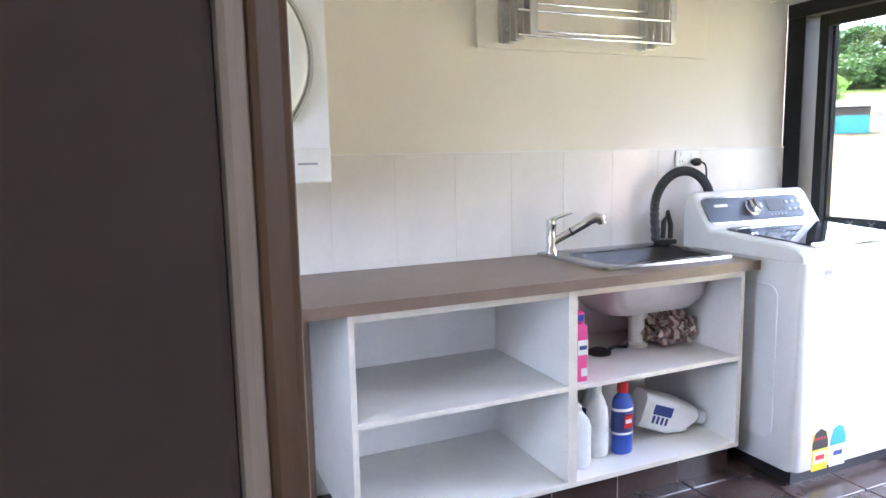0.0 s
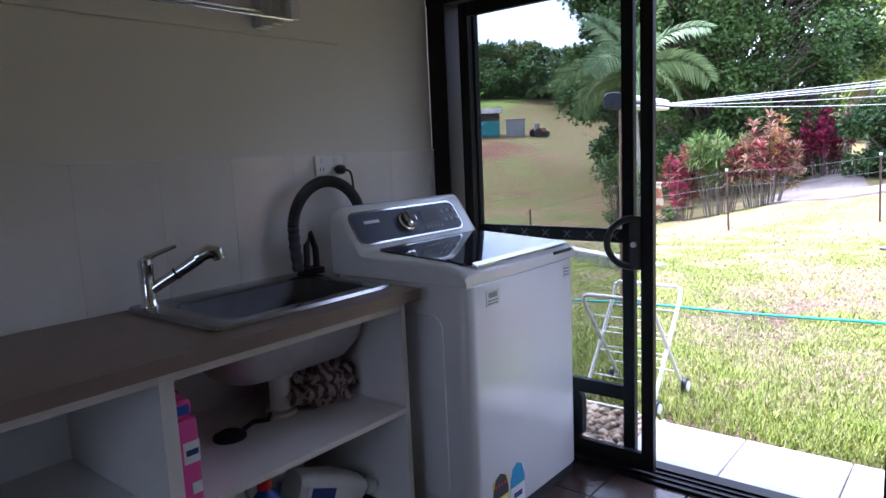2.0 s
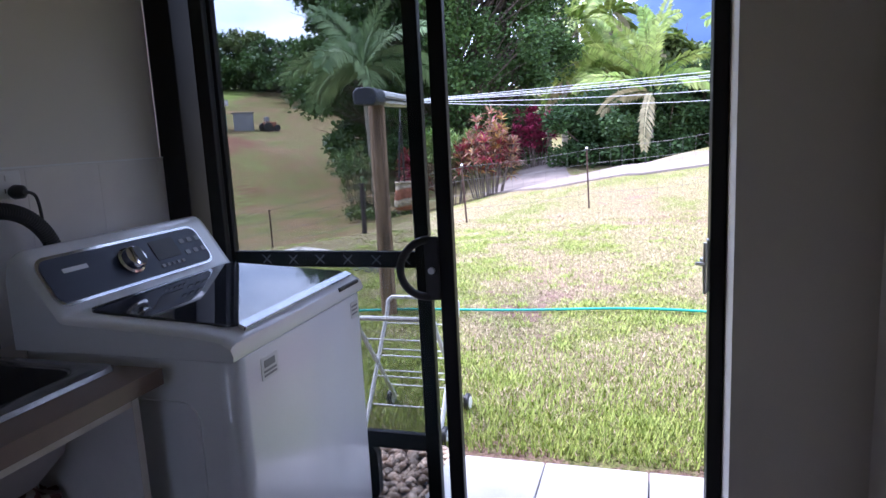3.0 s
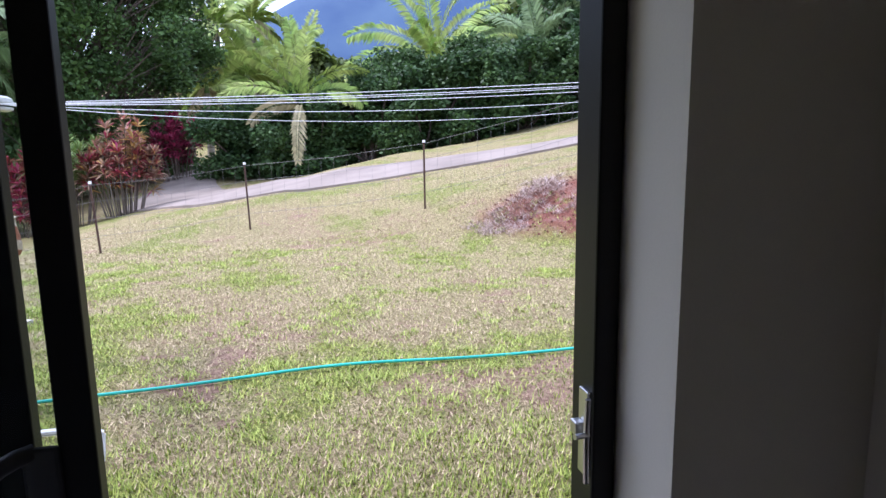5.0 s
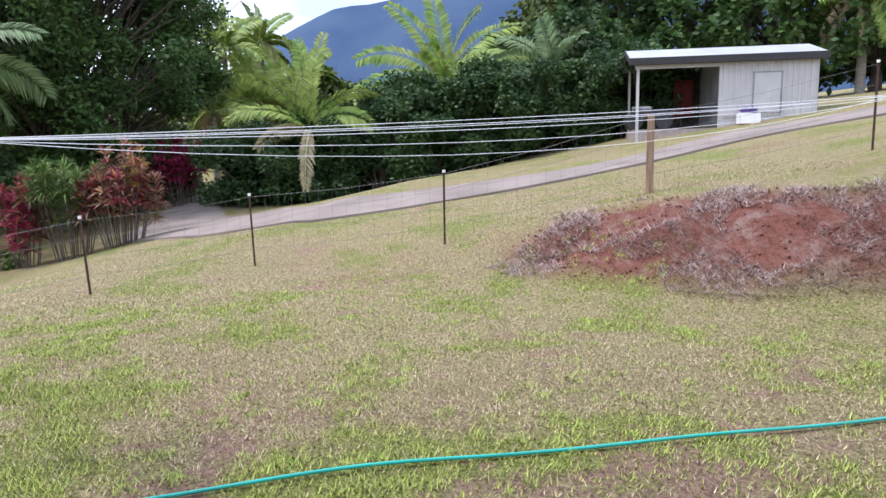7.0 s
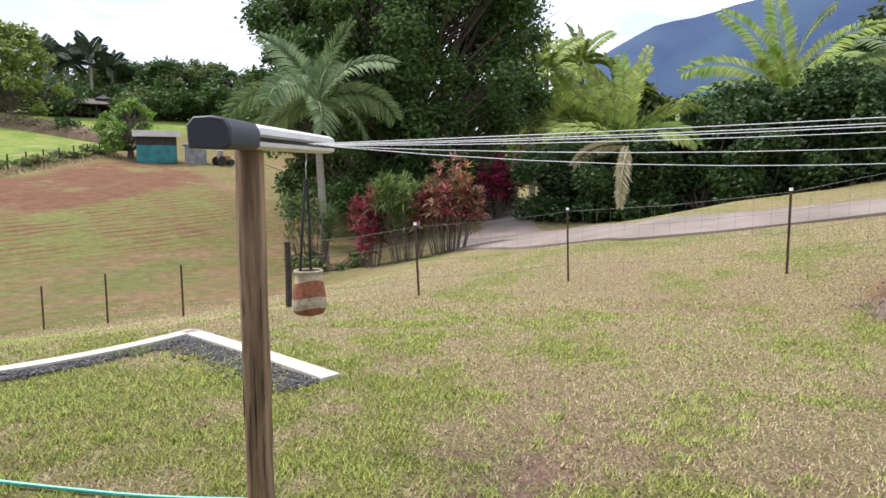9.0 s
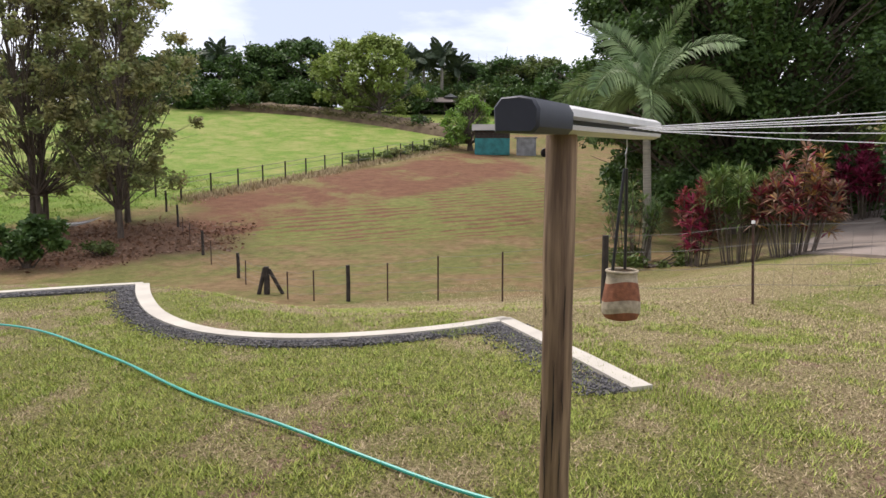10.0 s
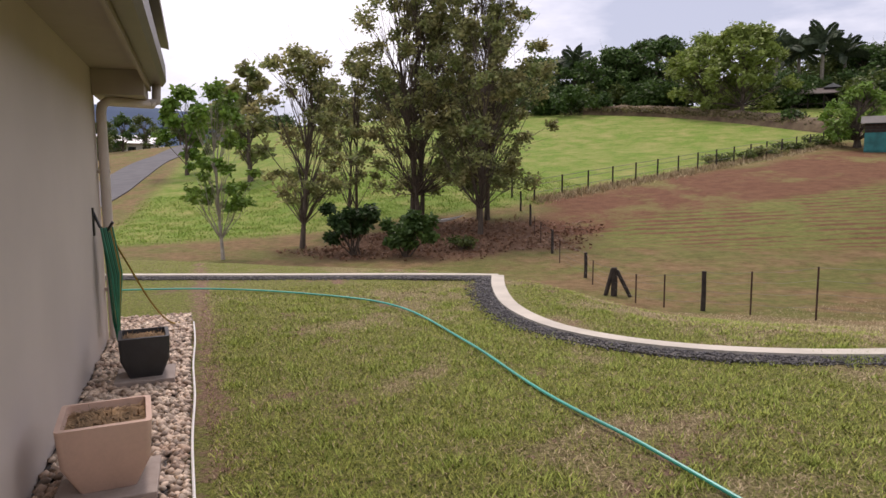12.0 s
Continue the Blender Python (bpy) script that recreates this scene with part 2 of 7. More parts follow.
RENDER = material("beige_cement_render", (0.58, 0.51, 0.46), 0.85, vary=0.04, scale=1.2, bump=0.3, grain=180)
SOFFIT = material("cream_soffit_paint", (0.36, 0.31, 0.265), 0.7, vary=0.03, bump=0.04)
GUTTER = material("brown_gutter_paint", (0.16, 0.13, 0.115), 0.4, vary=0.05, bump=0.02)
PAVER = material("pale_concrete_paver", (0.6, 0.57, 0.53), 0.8, vary=0.08, scale=5, bump=0.2, grain=150)
CURB = material("pale_concrete_kerb", (0.54, 0.5, 0.42), 0.85, vary=0.08, scale=3, bump=0.35, grain=90)
GRAVEL = material("dark_grey_gravel", (0.15, 0.145, 0.145), 0.9, vary=0.3, scale=20, bump=0.6, grain=80, island=0.45)
PEBBLE = material("cream_river_pebbles", (0.6, 0.49, 0.38), 0.65, vary=0.15, scale=7, bump=0.2, second=(0.33, 0.23, 0.165), island=0.55)
TIMBER = material("weathered_pine_post", (0.32, 0.215, 0.13), 0.8, vary=0.25, scale=5, bump=0.5, grain=30, second=(0.13, 0.08, 0.05), stretch=(6, 6, 0.35))
OLDPOST_AND_SHADE = material("dark_old_post_and_shade", (0.05, 0.038, 0.03), 0.9, vary=0.3, bump=0.4)
RUST = material("rusty_steel_picket", (0.09, 0.045, 0.03), 0.8, vary=0.3, bump=0.3)
WIRE = material("galvanised_wire", (0.2, 0.19, 0.18), 0.6, 0.3, vary=0.1, bump=0)
LINEWIRE = material("white_line_cord", (0.8, 0.8, 0.8), 0.5, vary=0.05, bump=0)
HOSE = material("turquoise_garden_hose", (0.03, 0.42, 0.34), 0.4, vary=0.1, scale=3, bump=0.05)
GREENHOSE = material("green_garden_hose", (0.01, 0.12, 0.06), 0.4, vary=0.15, bump=0.05)
YELLOWHOSE = material("mustard_garden_hose", (0.3, 0.2, 0.03), 0.4, vary=0.1, bump=0.05)
CHARCOAL = material("charcoal_planter", (0.04, 0.04, 0.042), 0.6, vary=0.15, bump=0.15)
TERRA = material("pinkish_terracotta", (0.66, 0.46, 0.36), 0.75, vary=0.07, scale=4, bump=0.2)
STRAW = material("straw_mulch", (0.46, 0.3, 0.16), 0.9, vary=0.3, bump=0.3, island=0.4)
BARK = material("grey_brown_bark", (0.13, 0.1, 0.075), 0.9, vary=0.25, scale=4, bump=0.6, grain=25, stretch=(3, 3, 0.6))
PALEBARK = material("pale_bark", (0.4, 0.36, 0.3), 0.85, vary=0.2, scale=4, bump=0.4, grain=25)
PALMBARK = material("ringed_palm_trunk", (0.3, 0.27, 0.21), 0.85, vary=0.2, scale=3, bump=0.5, grain=12, stretch=(0.5, 0.5, 8))
GLASS = pane("window_glass", (0.93, 0.96, 0.95), 0.9)
SCREEN = pane("insect_mesh", (0.9, 0.9, 0.9), 0.74)


# ---- ground and roads ----
def inside(x, y, corners):
    """Signed depth inside a convex outline given anticlockwise."""
    best = 1e9
    for (ax, ay), (bx, by) in zip(corners, corners[1:] + corners[:1]):
        l = math.hypot(bx - ax, by - ay)
        best = min(best, ((bx - ax) * (y - ay) - (by - ay) * (x - ax)) / l)
    return best


PLOUGHED = [(13.4, 20.6), (30.0, 22.6), (42.0, 25.4), (49.0, 36.6), (30.0, 33.4), (17.2, 30.2)]


CROPS = [(13.6, 19.6), (22.9, 13.9), (36.0, 19.0), (40.0, 24.6), (18.0, 24.4)]


def paddock(x, y):
    """The grazed, browner grass beyond the fence."""
    return ramp(0.6 * x + 0.8 * y, 11.0, 15.0) * ramp(y, 3.0, 8.0)


def field_green(x, y):
    edge = 29.5 if x < 18 else 30.8 + (x - 18) * 0.27
    return ramp(y - edge, -0.6, 1.2) * ramp(x + 5.0 - 0.075 * (y - 45), 2.2, 3.8)


def soil(x, y):
    p = (x - 8.09) * 0.68 - (y + 4.17) * 0.735
    n = noise.noise(Vector((x * 0.5, y * 0.5, 3.0))) * 0.45
    bank = ramp(p + n, -0.15, 0.4) * (1 - ramp(p + n, 1.5, 2.3)) * ramp(-y, 3.6, 4.6) * (1 - ramp(x, 8.8, 9.7))
    return max(bank, 0.9 * crops(x, y), 0.95 * ramp(inside(x, y, PLOUGHED) + noise.noise(Vector((x * 0.3, y * 0.3, 0))) * 1.6, -0.3, 1.2))


def crops(x, y):
    return ramp(inside(x, y, CROPS) + noise.noise(Vector((x * 0.4, y * 0.4, 6))) * 0.8, -0.2, 0.8)


def litter(x, y):
    r = math.hypot((x - 10.5) / 6.5, (y - 24.0) / 4.6) + noise.noise(Vector((x * 0.4, y * 0.4, 8))) * 0.25
    return 1 - ramp(r, 0.75, 1.1)


def bare(x, y):
    """Worn patches of the lawn, most of them in front of the door."""
    n = noise.noise(Vector((x * 0.8, y * 0.8, 31))) + 0.7 * noise.noise(Vector((x * 2.3, y * 2.3, 33))) + 0.4 * noise.noise(Vector((x * 5, y * 5, 35)))
    front = math.exp(-((x - 3.6) / 2.2) ** 2 - ((y + 3.0) / 2.4) ** 2)
    return ramp(0.75 * n + 0.9 * math.exp(-((x - 0.98) / 0.13) ** 2) * ramp(y, -1, 0) + 0.34 * front + 0.35 * noise.noise(Vector((x * 11, y * 11, 37))) + 0.8 * math.exp(-((x - 0.86) / 0.13) ** 2) * (1 - ramp(y, -1, -0.7)), 0.24, 0.72)


def lushness(x, y):
    n = noise.noise(Vector((x * 0.7, y * 0.7, 41))) + 0.7 * noise.noise(Vector((x * 2.0, y * 2.0, 43))) + 0.4 * noise.noise(Vector((x * 5, y * 5, 45)))
    return ramp(n + (0.42 * ramp(y, -2.4, 0.6) + 0.14 * ramp(y, 1.0, 3.0)) * (1 - ramp(x, 4, 8)) + 0.5 * (1 - ramp(x, 0.9, 2.6)), 0.0, 0.5)


def ground_z(x, y):
    z = terrain(x, y)
    s = soil(x, y)
    near = 1 - ramp(math.hypot(x - 5, y), 25, 60)
    z += 0.025 * near * noise.noise(Vector((x * 0.6, y * 0.6, 1.0))) * ramp(x, 0.9, 2.5)
    if s > 0.05 and y < 0:
        z += s * (0.10 * noise.noise(Vector((x * 1.6, y * 1.6, 2.0))) + 0.05 * noise.noise(Vector((x * 5, y * 5, 2.0))))
    return z


def build_ground():
    n = 380
    u = np.linspace(-1, 1, n)
    off = np.sinh(6.4 * u) / math.sinh(6.4) * 1400
    xs, ys = 6.0 + off, 2.0 + off
    co = np.zeros((n, n, 3), dtype=np.float32)
    zone = np.zeros((n, n, 4), dtype=np.float32)
    wear = np.zeros((n, n, 4), dtype=np.float32)
    for i, x in enumerate(xs):
        for j, y in enumerate(ys):
            x_, y_ = float(x), float(y)
            z = ground_z(x_, y_)
            co[i, j] = (x, y, z)
            zone[i, j] = (soil(x_, y_), field_green(x_, y_), litter(x_, y_), paddock(x_, y_))
            wear[i, j] = (bare(x_, y_), lushness(x_, y_), crops(x_, y_), 1.0)
    idx = np.arange(n * n).reshape(n, n)
    quads = np.stack([idx[:-1, :-1], idx[1:, :-1], idx[1:, 1:], idx[:-1, 1:]], -1).reshape(-1, 4)
    me = bpy.data.meshes.new("ground")
    me.from_pydata(co.reshape(-1, 3).tolist(), [], quads.tolist())
    at = me.color_attributes.new("zone", "FLOAT_COLOR", "POINT")
    at.data.foreach_set("color", zone.ravel())
    at = me.color_attributes.new("wear", "FLOAT_COLOR", "POINT")
    at.data.foreach_set("color", wear.ravel())
    me.polygons.foreach_set("use_smooth", [True] * len(me.polygons))
    return me


def ground_material():
    m = bpy.data.materials.new("lawn_field_and_soil")
    m.use_nodes = True
    nt = m.node_tree
    b = nt.nodes["Principled BSDF"]
    b.inputs["Roughness"].default_value = 0.95
    b.inputs["Specular IOR Level"].default_value = 0.15
    tc = nt.nodes.new("ShaderNodeTexCoord")
    at = nt.nodes.new("ShaderNodeAttribute")
    at.attribute_name = "zone"
    sep = nt.nodes.new("ShaderNodeSeparateColor")
    nt.links.new(at.outputs["Color"], sep.inputs[0])

    def tex(scale, detail=5, rough=0.6):
        t = nt.nodes.new("ShaderNodeTexNoise")
        t.inputs["Scale"].default_value, t.inputs["Detail"].default_value, t.inputs["Roughness"].default_value = scale, detail, rough
        nt.links.new(tc.outputs["Object"], t.inputs["Vector"])
        return t.outputs[0]

    def step(v, a, c):
        r = nt.nodes.new("ShaderNodeMapRange")
        r.inputs["From Min"].default_value, r.inputs["From Max"].default_value = a, c
        nt.links.new(v, r.inputs["Value"])
        return r.outputs[0]

    def mixed(f, a, c):
        x = nt.nodes.new("ShaderNodeMix")
        x.data_type = "RGBA"
        nt.links.new(f, x.inputs[0])
        for s, k in ((a, 6), (c, 7)):
            if isinstance(s, tuple):
                x.inputs[k].default_value = (*s, 1)
            else:
                nt.links.new(s, x.inputs[k])
        return x.outputs[2]

    def plus(a, c, k):
        x = nt.nodes.new("ShaderNodeMath")
        x.operation = "MULTIPLY_ADD"
        x.inputs[1].default_value = k
        nt.links.new(c, x.inputs[0])
        nt.links.new(a, x.inputs[2])
        return x.outputs[0]

    fine, speck, mid, broad = tex(38, 8, 0.85), tex(11, 7, 0.8), tex(2.6, 8, 0.8), tex(0.28, 4)
    dry = mixed(step(fine, 0.4, 0.62), (0.085, 0.068, 0.03), (0.46, 0.38, 0.2))
    green = mixed(step(fine, 0.4, 0.62), (0.04, 0.06, 0.012), (0.3, 0.33, 0.075))
    at2 = nt.nodes.new("ShaderNodeAttribute")
    at2.attribute_name = "wear"
    sep2 = nt.nodes.new("ShaderNodeSeparateColor")
    nt.links.new(at2.outputs["Color"], sep2.inputs[0])
    lawn = mixed(step(plus(plus(speck, sep2.outputs[1], 0.16), mid, 0.35), 0.66, 0.84), dry, green)
    lawn2 = mixed(step(plus(speck, broad, 0.5), 0.8, 0.9), lawn, mixed(step(fine, 0.36, 0.64), (0.16, 0.1, 0.06), (0.34, 0.25, 0.16)))
    earth = mixed(step(fine, 0.3, 0.7), (0.075, 0.026, 0.018), (0.17, 0.062, 0.042))
    lawn3 = mixed(step(plus(plus(speck, mid, 0.35), sep2.outputs[0], 0.22), 0.76, 0.86), lawn2, mixed(step(fine, 0.38, 0.64), (0.1, 0.055, 0.036), (0.4, 0.27, 0.19)))
    meadow = mixed(step(tex(0.5, 6, 0.7), 0.42, 0.66), mixed(step(plus(speck, mid, 0.5), 0.6, 0.9), (0.07, 0.13, 0.018), (0.19, 0.29, 0.045)), mixed(step(speck, 0.38, 0.6), (0.2, 0.24, 0.05), (0.33, 0.29, 0.12)))
    mulch = mixed(step(tex(9, 6, 0.8), 0.4, 0.6), (0.09, 0.045, 0.025), (0.22, 0.13, 0.08))
    worn = tex(0.45, 7, 0.72)
    grazed = mixed(step(plus(worn, speck, 0.3), 0.58, 0.74), mixed(step(plus(mid, fine, 0.6), 0.6, 1.0), (0.1, 0.066, 0.028), (0.3, 0.2, 0.105)), mixed(step(plus(mid, fine, 0.6), 0.6, 1.0), (0.075, 0.08, 0.02), (0.2, 0.2, 0.065)))
    field = mixed(sep.outputs[1], mixed(at.outputs["Alpha"], lawn3, grazed), meadow)
    tilth = mixed(step(fine, 0.3, 0.7), (0.08, 0.034, 0.02), (0.18, 0.078, 0.045))
    earth2 = mixed(step(plus(tex(0.22, 6, 0.75), speck, 0.25), 0.64, 0.76), mixed(step(tex(1.4, 6, 0.8), 0.4, 0.6), tilth, (0.18, 0.09, 0.05)), mixed(step(speck, 0.4, 0.6), (0.12, 0.12, 0.035), (0.24, 0.19, 0.08)))
    nearbank = mixed(step(mid, 0.5, 0.62), mixed(step(speck, 0.42, 0.58), earth, (0.2, 0.085, 0.06)), (0.24, 0.16, 0.13))
    geo = nt.nodes.new("ShaderNodeSeparateXYZ")
    nt.links.new(tc.outputs["Object"], geo.inputs[0])
    # crop rows at the near edge of the ploughed field
    turn = nt.nodes.new("ShaderNodeMapping")
    turn.inputs["Rotation"].default_value = (0, 0, radians(20))
    nt.links.new(tc.outputs["Object"], turn.inputs["Vector"])
    rows = nt.nodes.new("ShaderNodeTexWave")
    rows.bands_direction = "Y"
    rows.inputs["Scale"].default_value, rows.inputs["Distortion"].default_value, rows.inputs["Detail Scale"].default_value = 0.42, 2.2, 2.0
    nt.links.new(turn.outputs[0], rows.inputs["Vector"])
    sprout = mixed(step(plus(mid, fine, 0.6), 0.6, 1.0), (0.08, 0.095, 0.02), (0.22, 0.23, 0.07))
    furrow = mixed(step(plus(plus(rows.outputs["Fac"], speck, 1.1), worn, 3.0), 2.15, 2.7), earth2, sprout)
    earth3 = mixed(step(geo.outputs[1], 0, 2), nearbank, mixed(sep2.outputs[2], earth2, furrow))
    out = mixed(sep.outputs[0], mixed(sep.outputs[2], field, mulch), earth3)
    nt.links.new(out, b.inputs["Base Color"])
    bp = nt.nodes.new("ShaderNodeBump")
    bp.inputs["Strength"].default_value, bp.inputs["Distance"].default_value = 0.9, 0.03
    nt.links.new(fine, bp.inputs["Height"])
    nt.links.new(bp.outputs[0], b.inputs["Normal"])
    return m


GROUND = ground_material()
solid("ground", build_ground(), GROUND, "patchy dry lawn, ploughed red soil and green field", "ground", "structure")


def strip(points, width, lift, thick, across=3):
    """A road or kerb that follows the ground along a line."""
    bm = bmesh.new()
    pts = [Vector((*p, 0)) for p in points]
    fine = []
    for a, b in zip(pts, pts[1:]):
        k = max(1, int((b - a).length / max(0.35, width * 0.5)))
        fine += [a.lerp(b, i / k) for i in range(k)]
    fine.append(pts[-1])
    rows = []
    for i, p in enumerate(fine):
        t = (fine[min(i + 1, len(fine) - 1)] - fine[max(i - 1, 0)]).normalized()
        nrm = Vector((-t.y, t.x, 0))
        row = []
        for k in range(across + 1):
            q = p + nrm * width * (k / across - 0.5)
            row.append(bm.verts.new((q.x, q.y, terrain(q.x, q.y) + lift)))
        low = [bm.verts.new((row[e].co.x, row[e].co.y, row[e].co.z - thick)) for e in (0, -1)]
        rows.append((row, low))
    for (r0, l0), (r1, l1) in zip(rows, rows[1:]):
        for k in range(across):
            bm.faces.new((r0[k], r1[k], r1[k + 1], r0[k + 1]))
        bm.faces.new((l0[0], l1[0], r1[0], r0[0]))
        bm.faces.new((r0[-1], r1[-1], l1[1], l0[1]))
    for r, l in (rows[0], rows[-1]):
        bm.faces.new((*r, l[1], l[0]))
    bmesh.ops.recalc_face_normals(bm, faces=bm.faces[:])
    return bm


def bend(points, n=6):
    """A smooth line through points."""
    out = []
    p = [Vector((*q, 0)) if len(q) == 2 else Vector(q) for q in points]
    for i in range(len(p) - 1):
        a, b, c, d = p[max(i - 1, 0)], p[i], p[i + 1], p[min(i + 2, len(p) - 1)]
        for k in range(n):
            t = k / n
            out.append(0.5 * (2 * b + (c - a) * t + (2 * a - 5 * b + 4 * c - d) * t * t + (3 * b - a - 3 * c + d) * t ** 3))
    out.append(p[-1])
    return out


def flat(points, n=6):
    return [(v.x, v.y) for v in bend(points, n)]


ROAD = material("worn_grey_concrete_drive", (0.245, 0.2, 0.165), 0.9, vary=0.16, scale=0.9, bump=0.2, grain=40, second=(0.17, 0.135, 0.11))
ASPHALT = material("grey_asphalt", (0.11, 0.11, 0.115), 0.9, vary=0.12, scale=1, bump=0.2, grain=30)
DRIVE_NEAR = flat([(46, 8.6), (34.0, 4.5), (26.0, 3.9), (22.0, 3.85), (19.2, 3.4), (16.2, 1.3), (14.4, -0.57), (13.8, -2.3), (13.4, -4.4), (13.25, -6.4), (13.4, -8.1), (13.5, -11.0), (12.8, -14.6), (11.6, -24)])
DRIVE_FAR = flat([(47, 6.6), (34.6, 2.5), (27.0, 1.75), (23.4, 1.2), (21.0, 0.3), (17.6, -1.15), (16.2, -2.4), (15.7, -3.7), (15.5, -5.2), (15.4, -7.0), (15.5, -9.1), (15.7, -12.0), (15.0, -15.6), (14.0, -24.5)])


def lane(near, far, lift, thick, across=6):
    """A paved lane between two edge lines, laid on the ground."""
    bm = bmesh.new()
    rows = []
    for (ax_, ay_), (bx_, by_) in zip(near, far):
        row = []
        for k in range(across + 1):
            x, y = ax_ + (bx_ - ax_) * k / across, ay_ + (by_ - ay_) * k / across
            row.append(bm.verts.new((x, y, terrain(x, y) + lift)))
        low = [bm.verts.new((row[e].co.x, row[e].co.y, row[e].co.z - thick)) for e in (0, -1)]
        rows.append((row, low))
    for (r0, l0), (r1, l1) in zip(rows, rows[1:]):
        for k in range(across):
            bm.faces.new((r0[k], r1[k], r1[k + 1], r0[k + 1]))
        bm.faces.new((l0[0], l1[0], r1[0], r0[0]))
        bm.faces.new((r0[-1], r1[-1], l1[1], l0[1]))
    bmesh.ops.recalc_face_normals(bm, faces=bm.faces[:])
    return bm


solid("road", lane(DRIVE_NEAR, DRIVE_FAR, 0.05, 0.3), ROAD, "worn grey concrete driveway climbing past the hedge", "driveway", "structure")
solid("road", strip(flat([(-8.5, 30), (-6.8, 42), (-5.2, 52), (-4.5, 59.5), (-3.1, 73.3), (-0.9, 82.6), (2.5, 94)]), 3.4, 0.08, 0.3), ASPHALT,
      "grey asphalt street running up the hill", "street", "structure")

KERB_LINE = flat([(-7.0, 13.2), (-3.5, 12.0), (0.0, 10.8), (2.2, 10.0), (3.9, 9.42), (5.35, 8.84)], 3)
KERB_BOW = flat([(5.32, 8.8), (4.85, 7.75), (4.47, 6.6), (4.4, 5.6), (4.62, 4.85), (5.05, 4.28), (5.65, 3.85), (6.35, 3.55), (7.0, 3.38)], 4)
KERB_END = [(6.95, 3.42), (6.25, 2.25), (5.55, 1.1)]
for line in (KERB_LINE, KERB_BOW, KERB_END):
    solid("garden_kerb", strip(line, 0.19, 0.045, 0.25, 2), CURB, "pale concrete garden kerb with rough faces", "kerb", "structure")


def beside(line, shift):
    out = []
    for i, p in enumerate(line):
        a, b = line[max(i - 1, 0)], line[min(i + 1, len(line) - 1)]
        l = math.hypot(b[0] - a[0], b[1] - a[1])
        out.append((p[0] + (b[1] - a[1]) / l * shift, p[1] - (b[0] - a[0]) / l * shift))
    return out


# the gravel bed lies on the house side of the kerb
BED = material("dark_bed_soil", (0.13, 0.12, 0.11), 0.95, vary=0.3, scale=8, bump=0.8, grain=60)
for line, w in ((KERB_LINE[3:], 0.34), (KERB_BOW, 0.3), (KERB_END, 0.4)):
    solid("garden_bed", strip(beside(line, 0.09 + w * 0.36), w * 0.72, 0.016, 0.1, 4), BED, "bed of dark grey gravel along the kerb", "garden bed", "structure")


def stones(name, spots, size, flatness, rng, mat_, label, category):
    """Loose stones as one mesh: six-sided lumps with uneven corners."""
    base = np.array([(1, 0, 0), (0.4, 0.9, 0), (-0.6, 0.75, 0), (-1, -0.1, 0), (-0.45, -0.85, 0), (0.5, -0.8, 0), (0.15, 0.1, 1.0), (0, 0, -1.0)], dtype=float)
    tri = [(i, (i + 1) % 6, 6) for i in range(6)] + [((i + 1) % 6, i, 7) for i in range(6)]
    nv, nf = [], []
    for k, (x, y, z) in enumerate(spots):
        s = size * rng.uniform(0.55, 1.4)
        a = rng.uniform(0, 6.28)
        c, d = math.cos(a), math.sin(a)
        p = base * rng.uniform(0.75, 1.2, (8, 1)) * np.array([s, s * rng.uniform(0.6, 0.9), s * flatness])
        q = np.stack([p[:, 0] * c - p[:, 1] * d + x, p[:, 0] * d + p[:, 1] * c + y, p[:, 2] + z + rng.uniform(0, 0.3) * s * p[:, 0] / s], 1)
        nv.append(q)
        nf += [(i + 8 * k, j + 8 * k, m + 8 * k) for i, j, m in tri]
    me = bpy.data.meshes.new(name)
    me.from_pydata(np.concatenate(nv).tolist(), [], nf)
    me.polygons.foreach_set("use_smooth", [True] * len(me.polygons))
    return solid(name, me, mat_, label, category, "stuff")


rng = np.random.default_rng(5)
spots = []
for line, w in ((KERB_LINE[3:], 0.34), (KERB_BOW, 0.3), (KERB_END, 0.4)):
    ln = beside(line, 0.09 + w / 2)
    for (ax, ay), (bx, by) in zip(ln, ln[1:]):
        l = math.hypot(bx - ax, by - ay)
        for _ in range(int(l * w * 1500)):
            t, o = rng.uniform(), (rng.triangular(-0.52, -0.4, 0.85)) * w
            x, y = ax + (bx - ax) * t + (by - ay) / l * o, ay + (by - ay) * t - (bx - ax) / l * o
            spots.append((x, y, terrain(x, y) + 0.024))
stones("gravel", spots, 0.014, 0.6, rng, GRAVEL, "dark grey gravel stones in the kerbed bed", "gravel")
spots = [(rng.uniform(0.22, 0.9), y, -0.135 + rng.uniform(0, 0.02)) for y in rng.uniform(-0.78, 7.1, 8600)]
solid("pebble_bed", box(0.202, -0.79, -0.3, 0.905, 7.12, -0.142), BED, "dark soil bed under the pebbles", "garden bed", "structure")
clods = []
for x, y in zip(rng.uniform(3.0, 10.0, 14000).tolist(), rng.uniform(-11.5, -3.0, 14000).tolist()):
    if soil(x, y) > 0.4 and rng.uniform() < 0.3:
        clods.append((x, y, ground_z(x, y) + 0.005))
stones("earth_clods", clods, 0.021, 0.7, rng, material("red_earth_clods", (0.17, 0.062, 0.042), 0.95, vary=0.25, scale=9, bump=0.6, second=(0.13, 0.047, 0.032), island=0.4), "crumbled red earth clods on the bank", "soil")
stones("pebbles", spots, 0.03, 0.62, rng, PEBBLE, "cream and brown river pebbles along the house wall", "pebbles")

